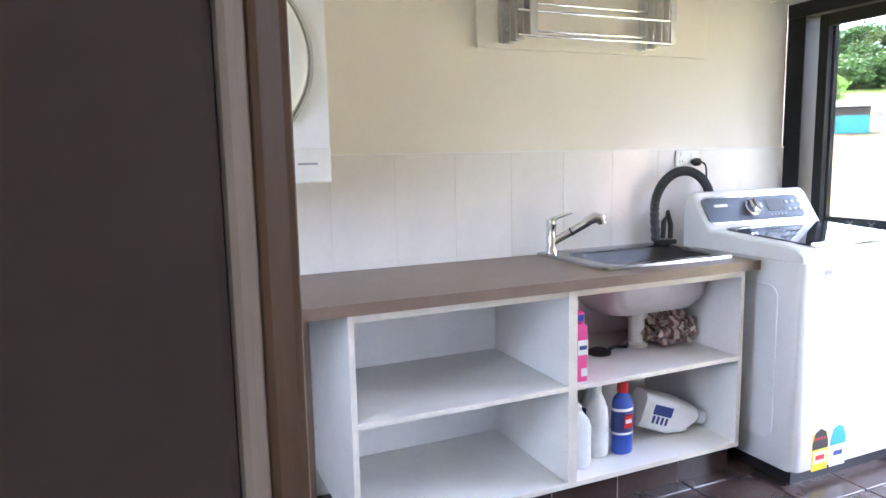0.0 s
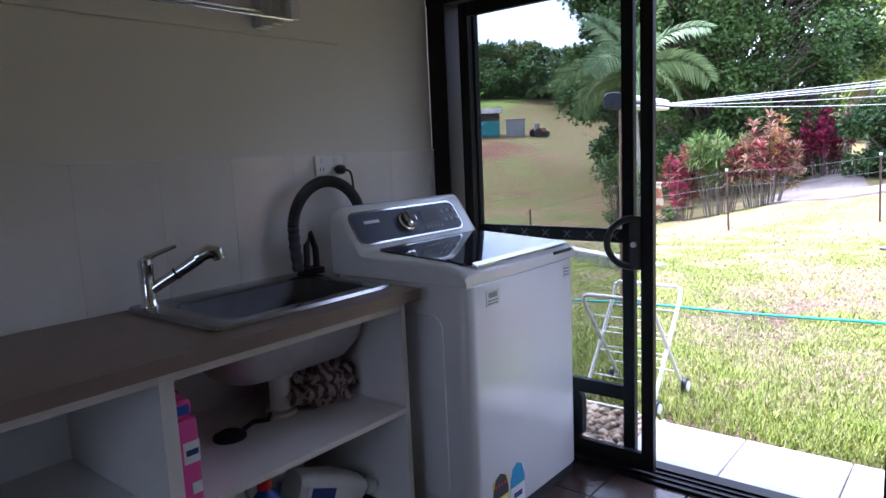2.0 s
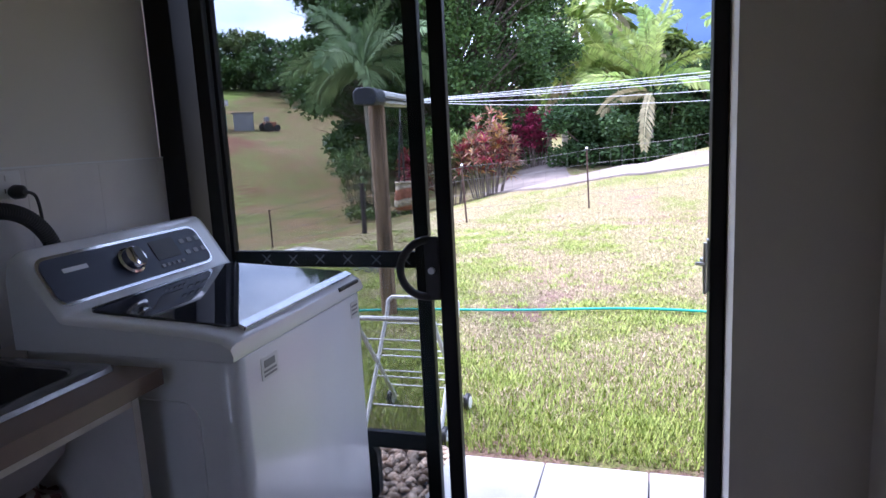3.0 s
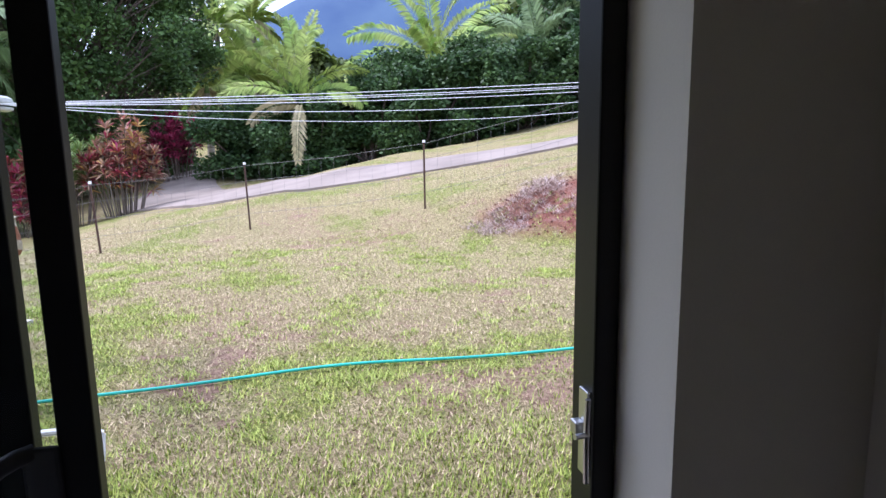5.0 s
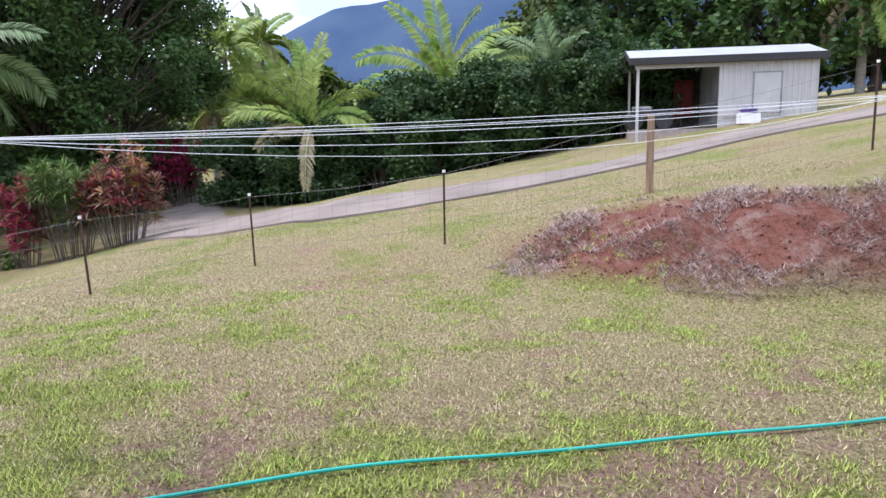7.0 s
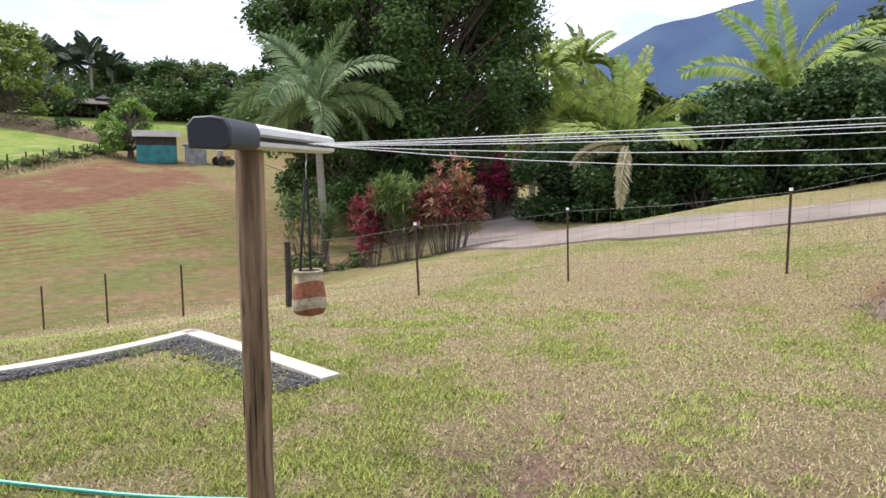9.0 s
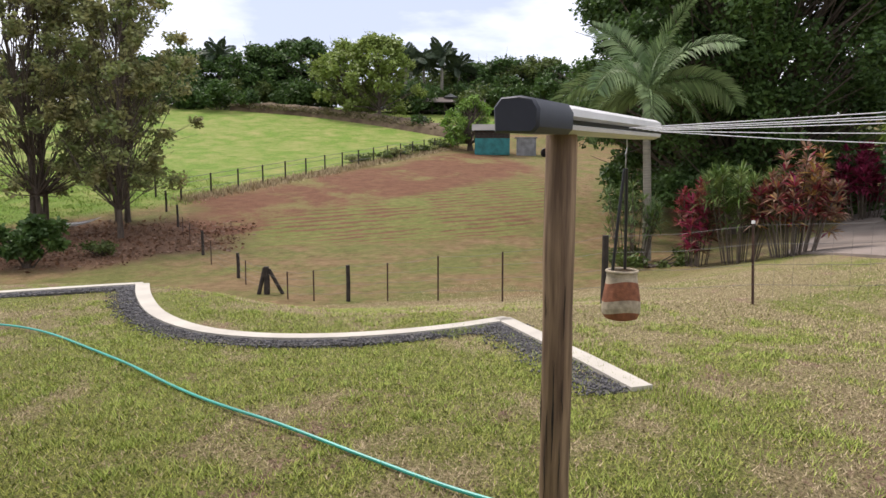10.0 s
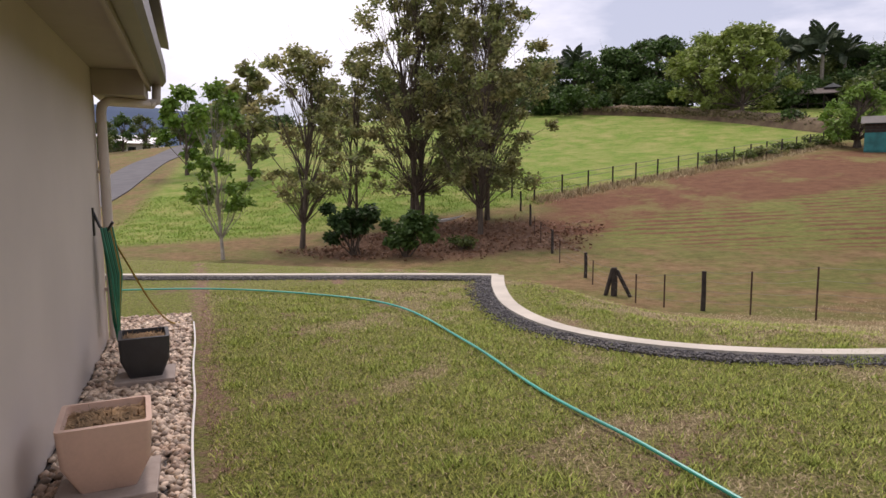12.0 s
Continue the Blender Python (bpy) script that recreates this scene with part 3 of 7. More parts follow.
# ---- house ----
WALL_IN, WALL_OUT = -0.123, 0.2
SILL_Y0, SILL_Y1, HEAD = -1.86, 0.0, 2.06
def slab(name, b, mat_, label, category):
    return solid(name, b, mat_, label, category, "structure")


slab("wall_north", box(-4.6, 0.0, -0.3, 0.0, 0.12, 2.5), WALL, "warm white painted laundry wall", "wall")
slab("wall_east", box(WALL_IN, -4.6, -0.3, 0.12, SILL_Y0, 2.5), WALL, "warm white painted wall beside the sliding door", "wall")
slab("wall_east", box(WALL_IN, SILL_Y0, HEAD, 0.12, SILL_Y1, 2.5), WALL, "warm white painted wall over the sliding door", "wall")
slab("wall_outer", box(0.12, 0.0, -0.35, WALL_OUT, 6.2, 2.62), RENDER, "beige rendered outside house wall", "wall")
slab("wall_outer", box(0.122, -8.0, -0.35, WALL_OUT, SILL_Y0, 2.62), RENDER, "beige rendered outside house wall", "wall")
slab("wall_outer", box(0.122, SILL_Y0, HEAD, WALL_OUT, 0.0, 2.62), RENDER, "beige rendered wall over the sliding door", "wall")
slab("wall_outer", box(-8, 6.08, -0.35, 0.12, 6.2, 2.62), RENDER, "beige rendered end wall of the house", "wall")
# no west window is in view; this opening is added to brighten the laundry
for y0, y1, z0, z1 in ((-2.3, -2.1, -0.3, 2.5), (-1.35, 0.12, -0.3, 2.5), (-2.1, -1.35, -0.3, 0.95), (-2.1, -1.35, 2.1, 2.5)):
    slab("wall_west", box(-4.72, y0, z0, -4.6, y1, z1), WALL, "warm white painted wall round the added window", "wall")
win = thing("added_window_2", (0, 0, 0), "unseen black framed laundry window added to light the room", "window")
win["kind"] = "structure"
for y0, y1, z0, z1 in ((-2.1, -2.06, 0.95, 2.1), (-1.39, -1.35, 0.95, 2.1), (-2.06, -1.39, 0.95, 0.99), (-2.06, -1.39, 2.06, 2.1)):
    part("window_frame", box(-4.69, y0, z0, -4.63, y1, z1), ALU, win)
wp = part("pane", box(-4.663, -2.06, 0.99, -4.657, -1.39, 2.06), GLASS, win)
wp.visible_shadow = False
DOOR_X0, DOOR_X1 = -2.98, -2.14
slab("wall_south", box(-4.6, -2.3, -0.3, DOOR_X0 - 0.02, -2.2, 2.5), WALL, "warm white painted wall beside the inner doorway", "wall")
slab("wall_south", box(DOOR_X1 + 0.02, -2.3, -0.3, WALL_IN, -2.2, 2.5), WALL, "warm white painted wall beside the inner doorway", "wall")
slab("wall_south", box(DOOR_X0 - 0.02, -2.3, 2.07, DOOR_X1 + 0.02, -2.2, 2.5), WALL, "warm white painted wall over the inner doorway", "wall")
slab("wall_hall", box(-4.7, -4.6, -0.3, -4.6, -2.3, 2.5), WALL, "warm white painted hall wall", "wall")
# hall window out of view, added so that daylight reaches through the inner doorway
for x0, x1, z0, z1 in ((-4.6, -3.0, -0.3, 2.5), (-2.1, WALL_IN, -0.3, 2.5), (-3.0, -2.1, 2.1, 2.5), (-3.0, -2.1, -0.3, 1.0)):
    slab("wall_hall", box(x0, -4.7, z0, x1, -4.6, z1), WALL, "warm white painted hall wall round the added window", "wall")
win2 = thing("added_window_1", (0, 0, 0), "unseen black framed hall window added to light the rooms", "window")
win2["kind"] = "structure"
for x0, x1, z0, z1 in ((-3.0, -2.95, 1.0, 2.1), (-2.15, -2.1, 1.0, 2.1), (-2.58, -2.52, 1.05, 2.05), (-2.95, -2.15, 1.0, 1.05), (-2.95, -2.15, 2.05, 2.1)):
    part("window_frame", box(x0, -4.68, z0, x1, -4.62, z1), ALU, win2)
for x0, x1 in ((-2.95, -2.58), (-2.52, -2.15)):
    wp2 = part("pane", box(x0, -4.653, 1.05, x1, -4.647, 2.05), GLASS, win2)
    wp2.visible_shadow = False
slab("ceiling", box(-4.72, -4.7, 2.4, WALL_IN, 0.0, 2.48), CEILING, "white plasterboard ceiling", "ceiling")
slab("floor", box(-4.72, -4.7, -0.3, 0.14, 0.0, -0.012), FLOOR_GROUT, "grey grouted tile floor bed", "floor")

# roof with eaves, fascia and gutter
def roof_part():
    bm = bmesh.new()
    a = [(-8, -8.4, 4.6), (-8, 7.0, 4.6), (0.82, 7.0, 2.62), (0.82, -8.4, 2.62)]
    lo = [bm.verts.new(p) for p in a]
    hi = [bm.verts.new((p[0], p[1], p[2] + 0.06)) for p in a]
    bm.faces.new(lo[::-1])
    bm.faces.new(hi)
    for i in range(4):
        bm.faces.new((lo[i], lo[(i + 1) % 4], hi[(i + 1) % 4], hi[i]))
    bmesh.ops.recalc_face_normals(bm, faces=bm.faces[:])
    return bm


slab("roof", roof_part(), GUTTER, "brown sheet metal roof over the eaves", "roof")
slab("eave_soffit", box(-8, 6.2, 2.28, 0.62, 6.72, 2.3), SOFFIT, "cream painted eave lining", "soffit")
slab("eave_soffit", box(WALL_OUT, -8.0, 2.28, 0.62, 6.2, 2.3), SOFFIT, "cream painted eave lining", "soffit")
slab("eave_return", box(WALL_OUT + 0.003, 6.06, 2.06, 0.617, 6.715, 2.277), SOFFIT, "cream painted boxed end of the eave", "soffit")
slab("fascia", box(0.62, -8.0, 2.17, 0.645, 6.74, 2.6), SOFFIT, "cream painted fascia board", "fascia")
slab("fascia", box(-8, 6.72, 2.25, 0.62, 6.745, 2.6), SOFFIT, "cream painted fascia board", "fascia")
slab("gutter", prism([(0.648, 2.22), (0.75, 2.22), (0.785, 2.27), (0.785, 2.42), (0.77, 2.42), (0.77, 2.28), (0.745, 2.235), (0.66, 2.235), (0.66, 2.42), (0.648, 2.42)], -8.0, 6.76, "xz"), GUTTER, "brown metal quad gutter", "gutter")

downpipe = thing("downpipe", (0.0, 0, 0), "beige painted round downpipe at the house corner", "downpipe")
part("pipe", tube([(0.26, 6.12, -0.2), (0.26, 6.12, 1.9), (0.27, 6.13, 1.97), (0.31, 6.16, 2.01), (0.66, 6.55, 2.03)], 0.042, 14), RENDER, downpipe, soft=True)
part("outlet", tube([(0.62, 6.5, 2.03), (0.69, 6.6, 2.06), (0.7, 6.64, 2.25)], 0.042, 14), SOFFIT, downpipe, soft=True)
for z in (0.35, 1.4):
    part("clip", tube([(0.2, 6.12, z), (0.305, 6.12, z)], 0.02, 8), RENDER, downpipe)

# ---- sliding door ----
door = thing("sliding_door", (0, 0, 0), "black aluminium sliding glass door, half open, with insect screen", "sliding door")
part("head", box(0.0, SILL_Y0, 1.985, 0.14, 0.0, 2.055, 0.004), ALU, door)
part("jamb", box(0.0, -0.105, 0.0, 0.14, -0.003, 1.985, 0.004), ALU, door)
part("jamb", box(0.05, SILL_Y0 + 0.003, 0.0, 0.14, SILL_Y0 + 0.045, 1.985, 0.004), ALU, door)
part("threshold", box(0.0, SILL_Y0, -0.02, 0.18, 0.0, 0.014, 0.003), ALU, door)
for x in (0.03, 0.07, 0.105):
    part("track", box(x - 0.004, SILL_Y0 + 0.05, 0.013, x + 0.004, -0.11, 0.022), ALU, door)


def leaf(x, y0, y1, rails, fill, label):
    """A framed leaf from y0 to y1 at depth x; rails are (low, high) heights."""
    l = part("leaf_frame", box(x - 0.016, y0, 0.03, x + 0.016, y0 + 0.05, 1.98, 0.003), ALU, door, label)
    part("stile", box(x - 0.016, y1 - 0.05, 0.03, x + 0.016, y1, 1.98, 0.003), ALU, l)
    for a, b in rails:
        part("rail", box(x - 0.014, y0 + 0.05, a, x + 0.014, y1 - 0.05, b, 0.003), ALU, l)
    edges = sorted(rails)
    for (a0, a1), (b0, b1) in zip(edges, edges[1:]):
        g = part("pane", box(x - 0.003, y0 + 0.05, a1, x + 0.003, y1 - 0.05, b0), fill, l)
        g.visible_shadow = False
    return l


glass_leaf = leaf(0.045, -1.05, -0.16, [(0.03, 0.1), (1.92, 1.98)], GLASS, "clear glass leaf in a black frame")
screen_leaf = leaf(0.088, -0.955, -0.165, [(0.03, 0.08), (0.29, 0.35), (0.945, 1.0), (1.93, 1.98)], SCREEN, "grey insect mesh leaf in a black frame")
pet = part("pet_door", prism(rounded(-0.72, 0.075, -0.40, 0.3, 0.05), 0.07, 0.106, "yz"), ALU, screen_leaf, "black framed pet flap")
flap = part("flap", prism(rounded(-0.695, 0.095, -0.425, 0.28, 0.04), 0.064, 0.112, "yz"), GLASS, pet)
for k in range(6):
    y = -0.87 + k * 0.105
    bm = bmesh.new()
    for s in (-1, 1):
        tube([(0.0725, y - 0.016 * s, 0.958), (0.0725, y + 0.016 * s, 0.988)], 0.002, 4, bm)
    part("safety_mark", bm, GREYINK, screen_leaf)
# curved pull handle
pts = [(0.03 - 0.05 * math.sin(a), -0.97 + 0.085 * math.sin(a), 0.955 + 0.095 * math.cos(a)) for a in [math.pi * k / 14 for k in range(15)]]
handle = part("pull_handle", tube(pts, 0.013, 10), BLACK, door, "black D-shaped pull handle", soft=True)
part("backplate", box(0.018, -1.005, 0.85, 0.03, -0.955, 1.06, 0.006), BLACK, handle)
part("key_lock", lathe([(0.011, 0), (0.011, 0.012), (0.004, 0.013)], 12, None, (0.005, -0.98, 0.95), "x"), STEEL, handle)
keeper = part("latch_lever", tube([(0.044, SILL_Y0 + 0.058, 0.885), (0.044, SILL_Y0 + 0.06, 0.96), (0.044, SILL_Y0 + 0.058, 1.035)], 0.0055, 8), STEEL, door, "silver latch lever", soft=True)
part("catch", tube([(0.044, SILL_Y0 + 0.056, 0.972), (0.034, SILL_Y0 + 0.085, 0.976)], 0.005, 8), STEEL, keeper, soft=True)
strike = part("strike_plate", box(0.06, SILL_Y0 + 0.045, 0.885, 0.095, SILL_Y0 + 0.052, 1.04, 0.002), STEEL, door, "steel lock keeper")
part("hook", box(0.065, SILL_Y0 + 0.052, 0.96, 0.09, SILL_Y0 + 0.07, 0.985, 0.003), STEEL, strike)

# ---- inner doorway and its open door ----
trim = thing("door_frame", (0, 0, 0), "tan painted timber door frame of the inner doorway", "door frame")
trim["kind"] = "structure"
part("jamb", box(DOOR_X0 - 0.02, -2.32, 0.0, DOOR_X0, -2.18, 2.07, 0.002), TRIM, trim)
part("jamb", box(DOOR_X1, -2.32, 0.0, DOOR_X1 + 0.02, -2.18, 2.07, 0.002), TRIM, trim)
part("head", box(DOOR_X0, -2.32, 2.05, DOOR_X1, -2.18, 2.07, 0.002), TRIM, trim)
OAK = material("mid_brown_stained_jamb", (0.2, 0.115, 0.062), 0.5, vary=0.12, bump=0.08, stretch=(8, 8, 0.5))
BEAD = material("beige_painted_bead", (0.5, 0.4, 0.31), 0.55, vary=0.05, bump=0.04)
for y0, y1 in ((-2.338, -2.32), (-2.18, -2.162)):
    part("architrave", box(DOOR_X0 - 0.105, y0, 0.0, DOOR_X0 - 0.024, y1, 2.13, 0.003), TRIM, trim)
    part("bead", box(DOOR_X0 - 0.024, y0 - 0.002, 0.0, DOOR_X0 - 0.0155, y1, 2.1, 0.003), BEAD, trim, "beige painted bead")
    part("jamb_edge", box(DOOR_X0 - 0.0155, y0, 0.0, DOOR_X0 - 0.003, y1, 2.09, 0.003), OAK, trim, "mid-brown timber edge")
    part("architrave", box(DOOR_X1 + 0.008, y0, 0.0, DOOR_X1 + 0.075, y1, 2.13, 0.004), TRIM, trim)
    part("architrave", box(DOOR_X0 - 0.003, y0, 2.06, DOOR_X1 + 0.008, y1, 2.13, 0.004), TRIM, trim)
inner = thing("door", (DOOR_X0 - 0.03, -2.155, 0), "cream painted flush door standing open into the laundry", "door", "", -6)
part("door_leaf", box(-0.035, 0.0, 0.012, 0.0, 0.70, 2.04, 0.003), EDGE, inner)
lever = part("door_handle", lathe([(0.026, 0.0), (0.026, 0.008), (0.011, 0.012), (0.011, 0.045)], 14, None, (0.0, 0.64, 1.0), "x"), STEEL, inner, "brushed steel lever handle", soft=True)
part("lever", tube([(0.042, 0.64, 1.0), (0.047, 0.6, 1.0), (0.047, 0.55, 0.997), (0.04, 0.535, 0.993)], 0.0085, 10), STEEL, lever, soft=True)

# ---- tiles of the floor, the splashback and the paving ----
tile_me = mesh_of(box(-0.147, -0.147, -0.006, 0.147, 0.147, 0.006, 0.002, 1), "floor_tile")
floor_ob = bpy.data.objects["floor"]
for i in range(15):
    for j in range(16):
        x, y = -0.07 - i * 0.3, -0.15 - j * 0.3
        if x > -4.6 and y > -4.6:
            o = part("tile", tile_me, FLOOR_TILE, floor_ob)
            o.location = (x, y, -0.006 + 0.0005 * ((i * 7 + j * 3) % 3))
wall_ob = bpy.data.objects["wall_north"]
part("grout", box(-4.6, -0.0112, 0.88, 0.0, 0.0, 1.345), GROUT, wall_ob)
st = mesh_of(box(-0.1308, -0.0045, -0.2215, 0.1308, 0.0045, 0.2215, 0.0005, 1), "splash_tile")
for i in range(17):
    o = part("tile", st, TILE, wall_ob)
    o.location = (-0.165 - i * 0.2625, -0.0085, 1.124)
o = part("tile", mesh_of(box(-0.0335, -0.013, 0.9025, -0.002, -0.004, 1.3455, 0.0015, 1), "splash_tile_cut"), TILE, wall_ob)
part("trim_strip", box(-4.6, -0.014, 1.346, 0.0, 0.0, 1.351), WHITEPLASTIC, wall_ob)
pave = solid("pavement", box(0.2, -8, -0.3, 0.7, -0.8, -0.075), BED, "bed of the pale paving along the house", "paving", "structure")
for k in range(17):
    y0 = -0.8 - 0.425 * k
    bm = box(0.185, y0 - 0.42, -0.07, 0.69, y0, -0.03, 0.006, 2)
    part("paving_slab", bm, PAVER, pave)


# ---- laundry bench, sink and what stands in the shelves ----
FRONT, CAB_X0, CAB_MID, CAB_X1 = -0.585, -2.5, -1.685, -0.87
cab = thing("base_cabinet", (0, 0, 0), "open white melamine laundry cabinet with two bays of shelves", "cabinet")
for x0, x1 in ((CAB_X0, CAB_X0 + 0.018), (CAB_MID - 0.018, CAB_MID + 0.0), (CAB_MID + 0.001, CAB_MID + 0.018), (CAB_X1 - 0.018, CAB_X1)):
    side = part("side_panel", box(x0, FRONT, 0.125, x1, -0.02, 0.862), MELAMINE, cab)
    part("edge_band", box(x0 - 0.0005, FRONT - 0.002, 0.125, x1 + 0.0005, FRONT, 0.862), EDGE, side)
for x0, x1 in ((CAB_X0 + 0.018, CAB_MID - 0.018), (CAB_MID + 0.018, CAB_X1 - 0.018)):
    part("back_panel", box(x0, -0.03, 0.125, x1, -0.02, 0.862), MELAMINE, cab)
    for z, d in ((0.125, 0), (0.492, 0.0)):
        sh = part("shelf", box(x0, FRONT + d, z, x1, -0.03, z + 0.018), MELAMINE, cab)
        part("edge_band", box(x0, FRONT - 0.002 + d, z, x1, FRONT + d, z + 0.018), EDGE, sh)
    part("top_rail", box(x0, FRONT, 0.835, x1, FRONT + 0.018, 0.862), EDGE, cab)
knee = tagged(part("wall_panel", box(-4.6, -0.02, 0.0, CAB_X0 - 0.002, -0.002, 0.862), BENCH), "dark brown panel on the wall under the worktop", "panel")
kick = part("kickboard", box(CAB_X0, -0.53, 0.0, CAB_X1, -0.51, 0.123), FLOOR_TILE, cab, "brown tiled kickboard")
for k in range(5):
    part("joint", box(CAB_X0 + 0.16 + 0.3 * k, -0.532, 0.0, CAB_X0 + 0.164 + 0.3 * k, -0.53, 0.123), FLOOR_GROUT, kick)


def bench_mesh():
    """The worktop with its hole for the sink."""
    bm = bmesh.new()
    x0, x1, y0, y1 = -4.6, -0.815, -0.612, -0.014
    hx0, hx1, hy0, hy1 = -1.43, -0.87, -0.46, -0.09
    grid = [[[bm.verts.new((x, y, z)) for y in (y0, hy0, hy1, y1)] for x in (x0, hx0, hx1, x1)] for z in (0.862, 0.9)]
    cells = [(i, j) for i in range(3) for j in range(3) if (i, j) != (1, 1)]
    for z in (0, 1):
        for i, j in cells:
            g = grid[z]
            bm.faces.new((g[i][j], g[i + 1][j], g[i + 1][j + 1], g[i][j + 1]))
    lo, hi = grid
    ring = [(0, 0), (1, 0), (2, 0), (3, 0), (3, 1), (3, 2), (3, 3), (2, 3), (1, 3), (0, 3), (0, 2), (0, 1)]
    for loop in (ring, [(1, 1), (2, 1), (2, 2), (1, 2)]):
        for (a, b), (c, d) in zip(loop, loop[1:] + loop[:1]):
            bm.faces.new((lo[a][b], lo[c][d], hi[c][d], hi[a][b]))
    bmesh.ops.recalc_face_normals(bm, faces=bm.faces[:])
    front = [e for e in bm.edges if all(v.co.y == y0 and v.co.z > 0.89 for v in e.verts) or all(abs(v.co.x - x1) < 1e-4 and v.co.z > 0.89 for v in e.verts)]
    bmesh.ops.bevel(bm, geom=front, offset=0.004, segments=2, profile=0.5, affect="EDGES")
    return bm


bench = tagged(part("worktop", bench_mesh(), BENCH), "brown laminate worktop along the laundry wall", "worktop")


def ring_loft(rings):
    bm = bmesh.new()
    vs = [[bm.verts.new(p) for p in r] for r in rings]
    for a, b in zip(vs, vs[1:]):
        n = len(a)
        for k in range(n):
            bm.faces.new((a[k], a[(k + 1) % n], b[(k + 1) % n], b[k]))
    return bm, vs


def loop_at(x0, y0, x1, y1, r, z, n=5):
    return [(u, v, z) for u, v in rounded(x0, y0, x1, y1, r, n)]


sink = thing("laundry_sink", (0, 0, 0), "stainless steel drop-in laundry sink with a deep bowl", "sink")
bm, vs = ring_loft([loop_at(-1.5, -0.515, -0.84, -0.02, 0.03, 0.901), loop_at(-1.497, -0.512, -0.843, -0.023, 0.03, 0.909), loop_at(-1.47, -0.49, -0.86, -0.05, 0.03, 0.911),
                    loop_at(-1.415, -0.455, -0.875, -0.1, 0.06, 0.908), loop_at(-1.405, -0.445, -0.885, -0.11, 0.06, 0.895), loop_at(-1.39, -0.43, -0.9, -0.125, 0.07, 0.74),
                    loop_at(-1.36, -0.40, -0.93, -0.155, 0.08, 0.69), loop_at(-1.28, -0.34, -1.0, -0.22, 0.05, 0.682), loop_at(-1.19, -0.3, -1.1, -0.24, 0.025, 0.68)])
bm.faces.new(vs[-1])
part("bowl", bm, SHADED_BOWL_STEEL, sink, soft=True)
rim, rv = ring_loft([loop_at(-1.503, -0.518, -0.837, -0.017, 0.032, 0.9015), loop_at(-1.499, -0.514, -0.841, -0.021, 0.032, 0.9115), loop_at(-1.47, -0.49, -0.86, -0.05, 0.03, 0.9135), loop_at(-1.421, -0.461, -0.869, -0.094, 0.06, 0.911), loop_at(-1.41, -0.45, -0.88, -0.105, 0.06, 0.905)])
part("rim", rim, RIMSTEEL, sink, "bright brushed steel rim", soft=True)
bm, vs = ring_loft([loop_at(-1.418, -0.458, -0.872, -0.097, 0.06, 0.89), loop_at(-1.395, -0.435, -0.895, -0.12, 0.07, 0.735), loop_at(-1.362, -0.402, -0.928, -0.153, 0.08, 0.684), loop_at(-1.28, -0.34, -1.0, -0.22, 0.05, 0.675)])
bm.faces.new(vs[-1])
part("bowl_underside", bm, material("pale_steel_underside", (0.56, 0.52, 0.52), 0.42, 0.7, vary=0.06, scale=9, bump=0.04), sink, "pale steel underside of the bowl", soft=True)
part("drain", lathe([(0.042, 0), (0.042, 0.006), (0.03, 0.006), (0.026, 0.002)], 20, None, (-1.145, -0.27, 0.681)), CHROME, sink, soft=True)
waste = part("waste_pipe", tube([(-1.145, -0.27, 0.68), (-1.145, -0.27, 0.512)], 0.034, 16), WHITEPLASTIC, sink, "white plastic waste pipe", soft=True)
part("nut", lathe([(0.045, 0), (0.047, 0.01), (0.047, 0.035), (0.042, 0.04)], 12, None, (-1.145, -0.27, 0.635)), WHITEPLASTIC, waste)
part("collar", lathe([(0.05, 0), (0.05, 0.012), (0.036, 0.02)], 16, None, (-1.145, -0.27, 0.511)), EDGE, waste)

tap = thing("mixer_tap", (-1.455, -0.085, 0.911), "chrome pull-out mixer tap beside the sink", "tap")
part("base", lathe([(0.027, 0), (0.027, 0.006), (0.022, 0.012), (0.0215, 0.12), (0.023, 0.125), (0.022, 0.145), (0.012, 0.15)], 20), CHROME, tap, soft=True)
part("lever", tube([(0, 0, 0.145), (0.03, -0.012, 0.158), (0.085, -0.03, 0.176)], [0.012, 0.008, 0.006], 10), CHROME, tap, soft=True)
spout = part("spout", tube([(0.0, 0, 0.045), (0.032, -0.024, 0.07), (0.09, -0.068, 0.112), (0.125, -0.095, 0.14)], [0.017, 0.017, 0.018, 0.02], 14), CHROME, tap, soft=True)
part("spray_head", tube([(0.115, -0.087, 0.138), (0.145, -0.11, 0.156), (0.165, -0.125, 0.15), (0.17, -0.128, 0.13)], [0.02, 0.024, 0.024, 0.02], 14), CHROME, spout, soft=True)
part("grip_ring", tube([(0.066, -0.05, 0.094), (0.07, -0.053, 0.097)], 0.0195, 14), BLACK, spout)


def bottle(name, at, profile, mat_, label, cap=None, cap_mat=None, band=None, squash=0.7, turn=0):
    b = thing(name, at, label, "bottle", "", turn)
    body = part("body", lathe(profile, 20, None, (0, 0, 0), "z", squash), mat_, b, soft=True)
    if cap:
        part("cap", lathe(cap, 14), cap_mat, b, soft=True)
    if band:
        z0, z1, r, m2 = band
        part("label", lathe([(r, z0), (r + 0.0008, z0 + 0.001), (r + 0.0008, z1 - 0.001), (r, z1)], 20, None, (0, 0, 0), "z", squash), m2, b)
    return b


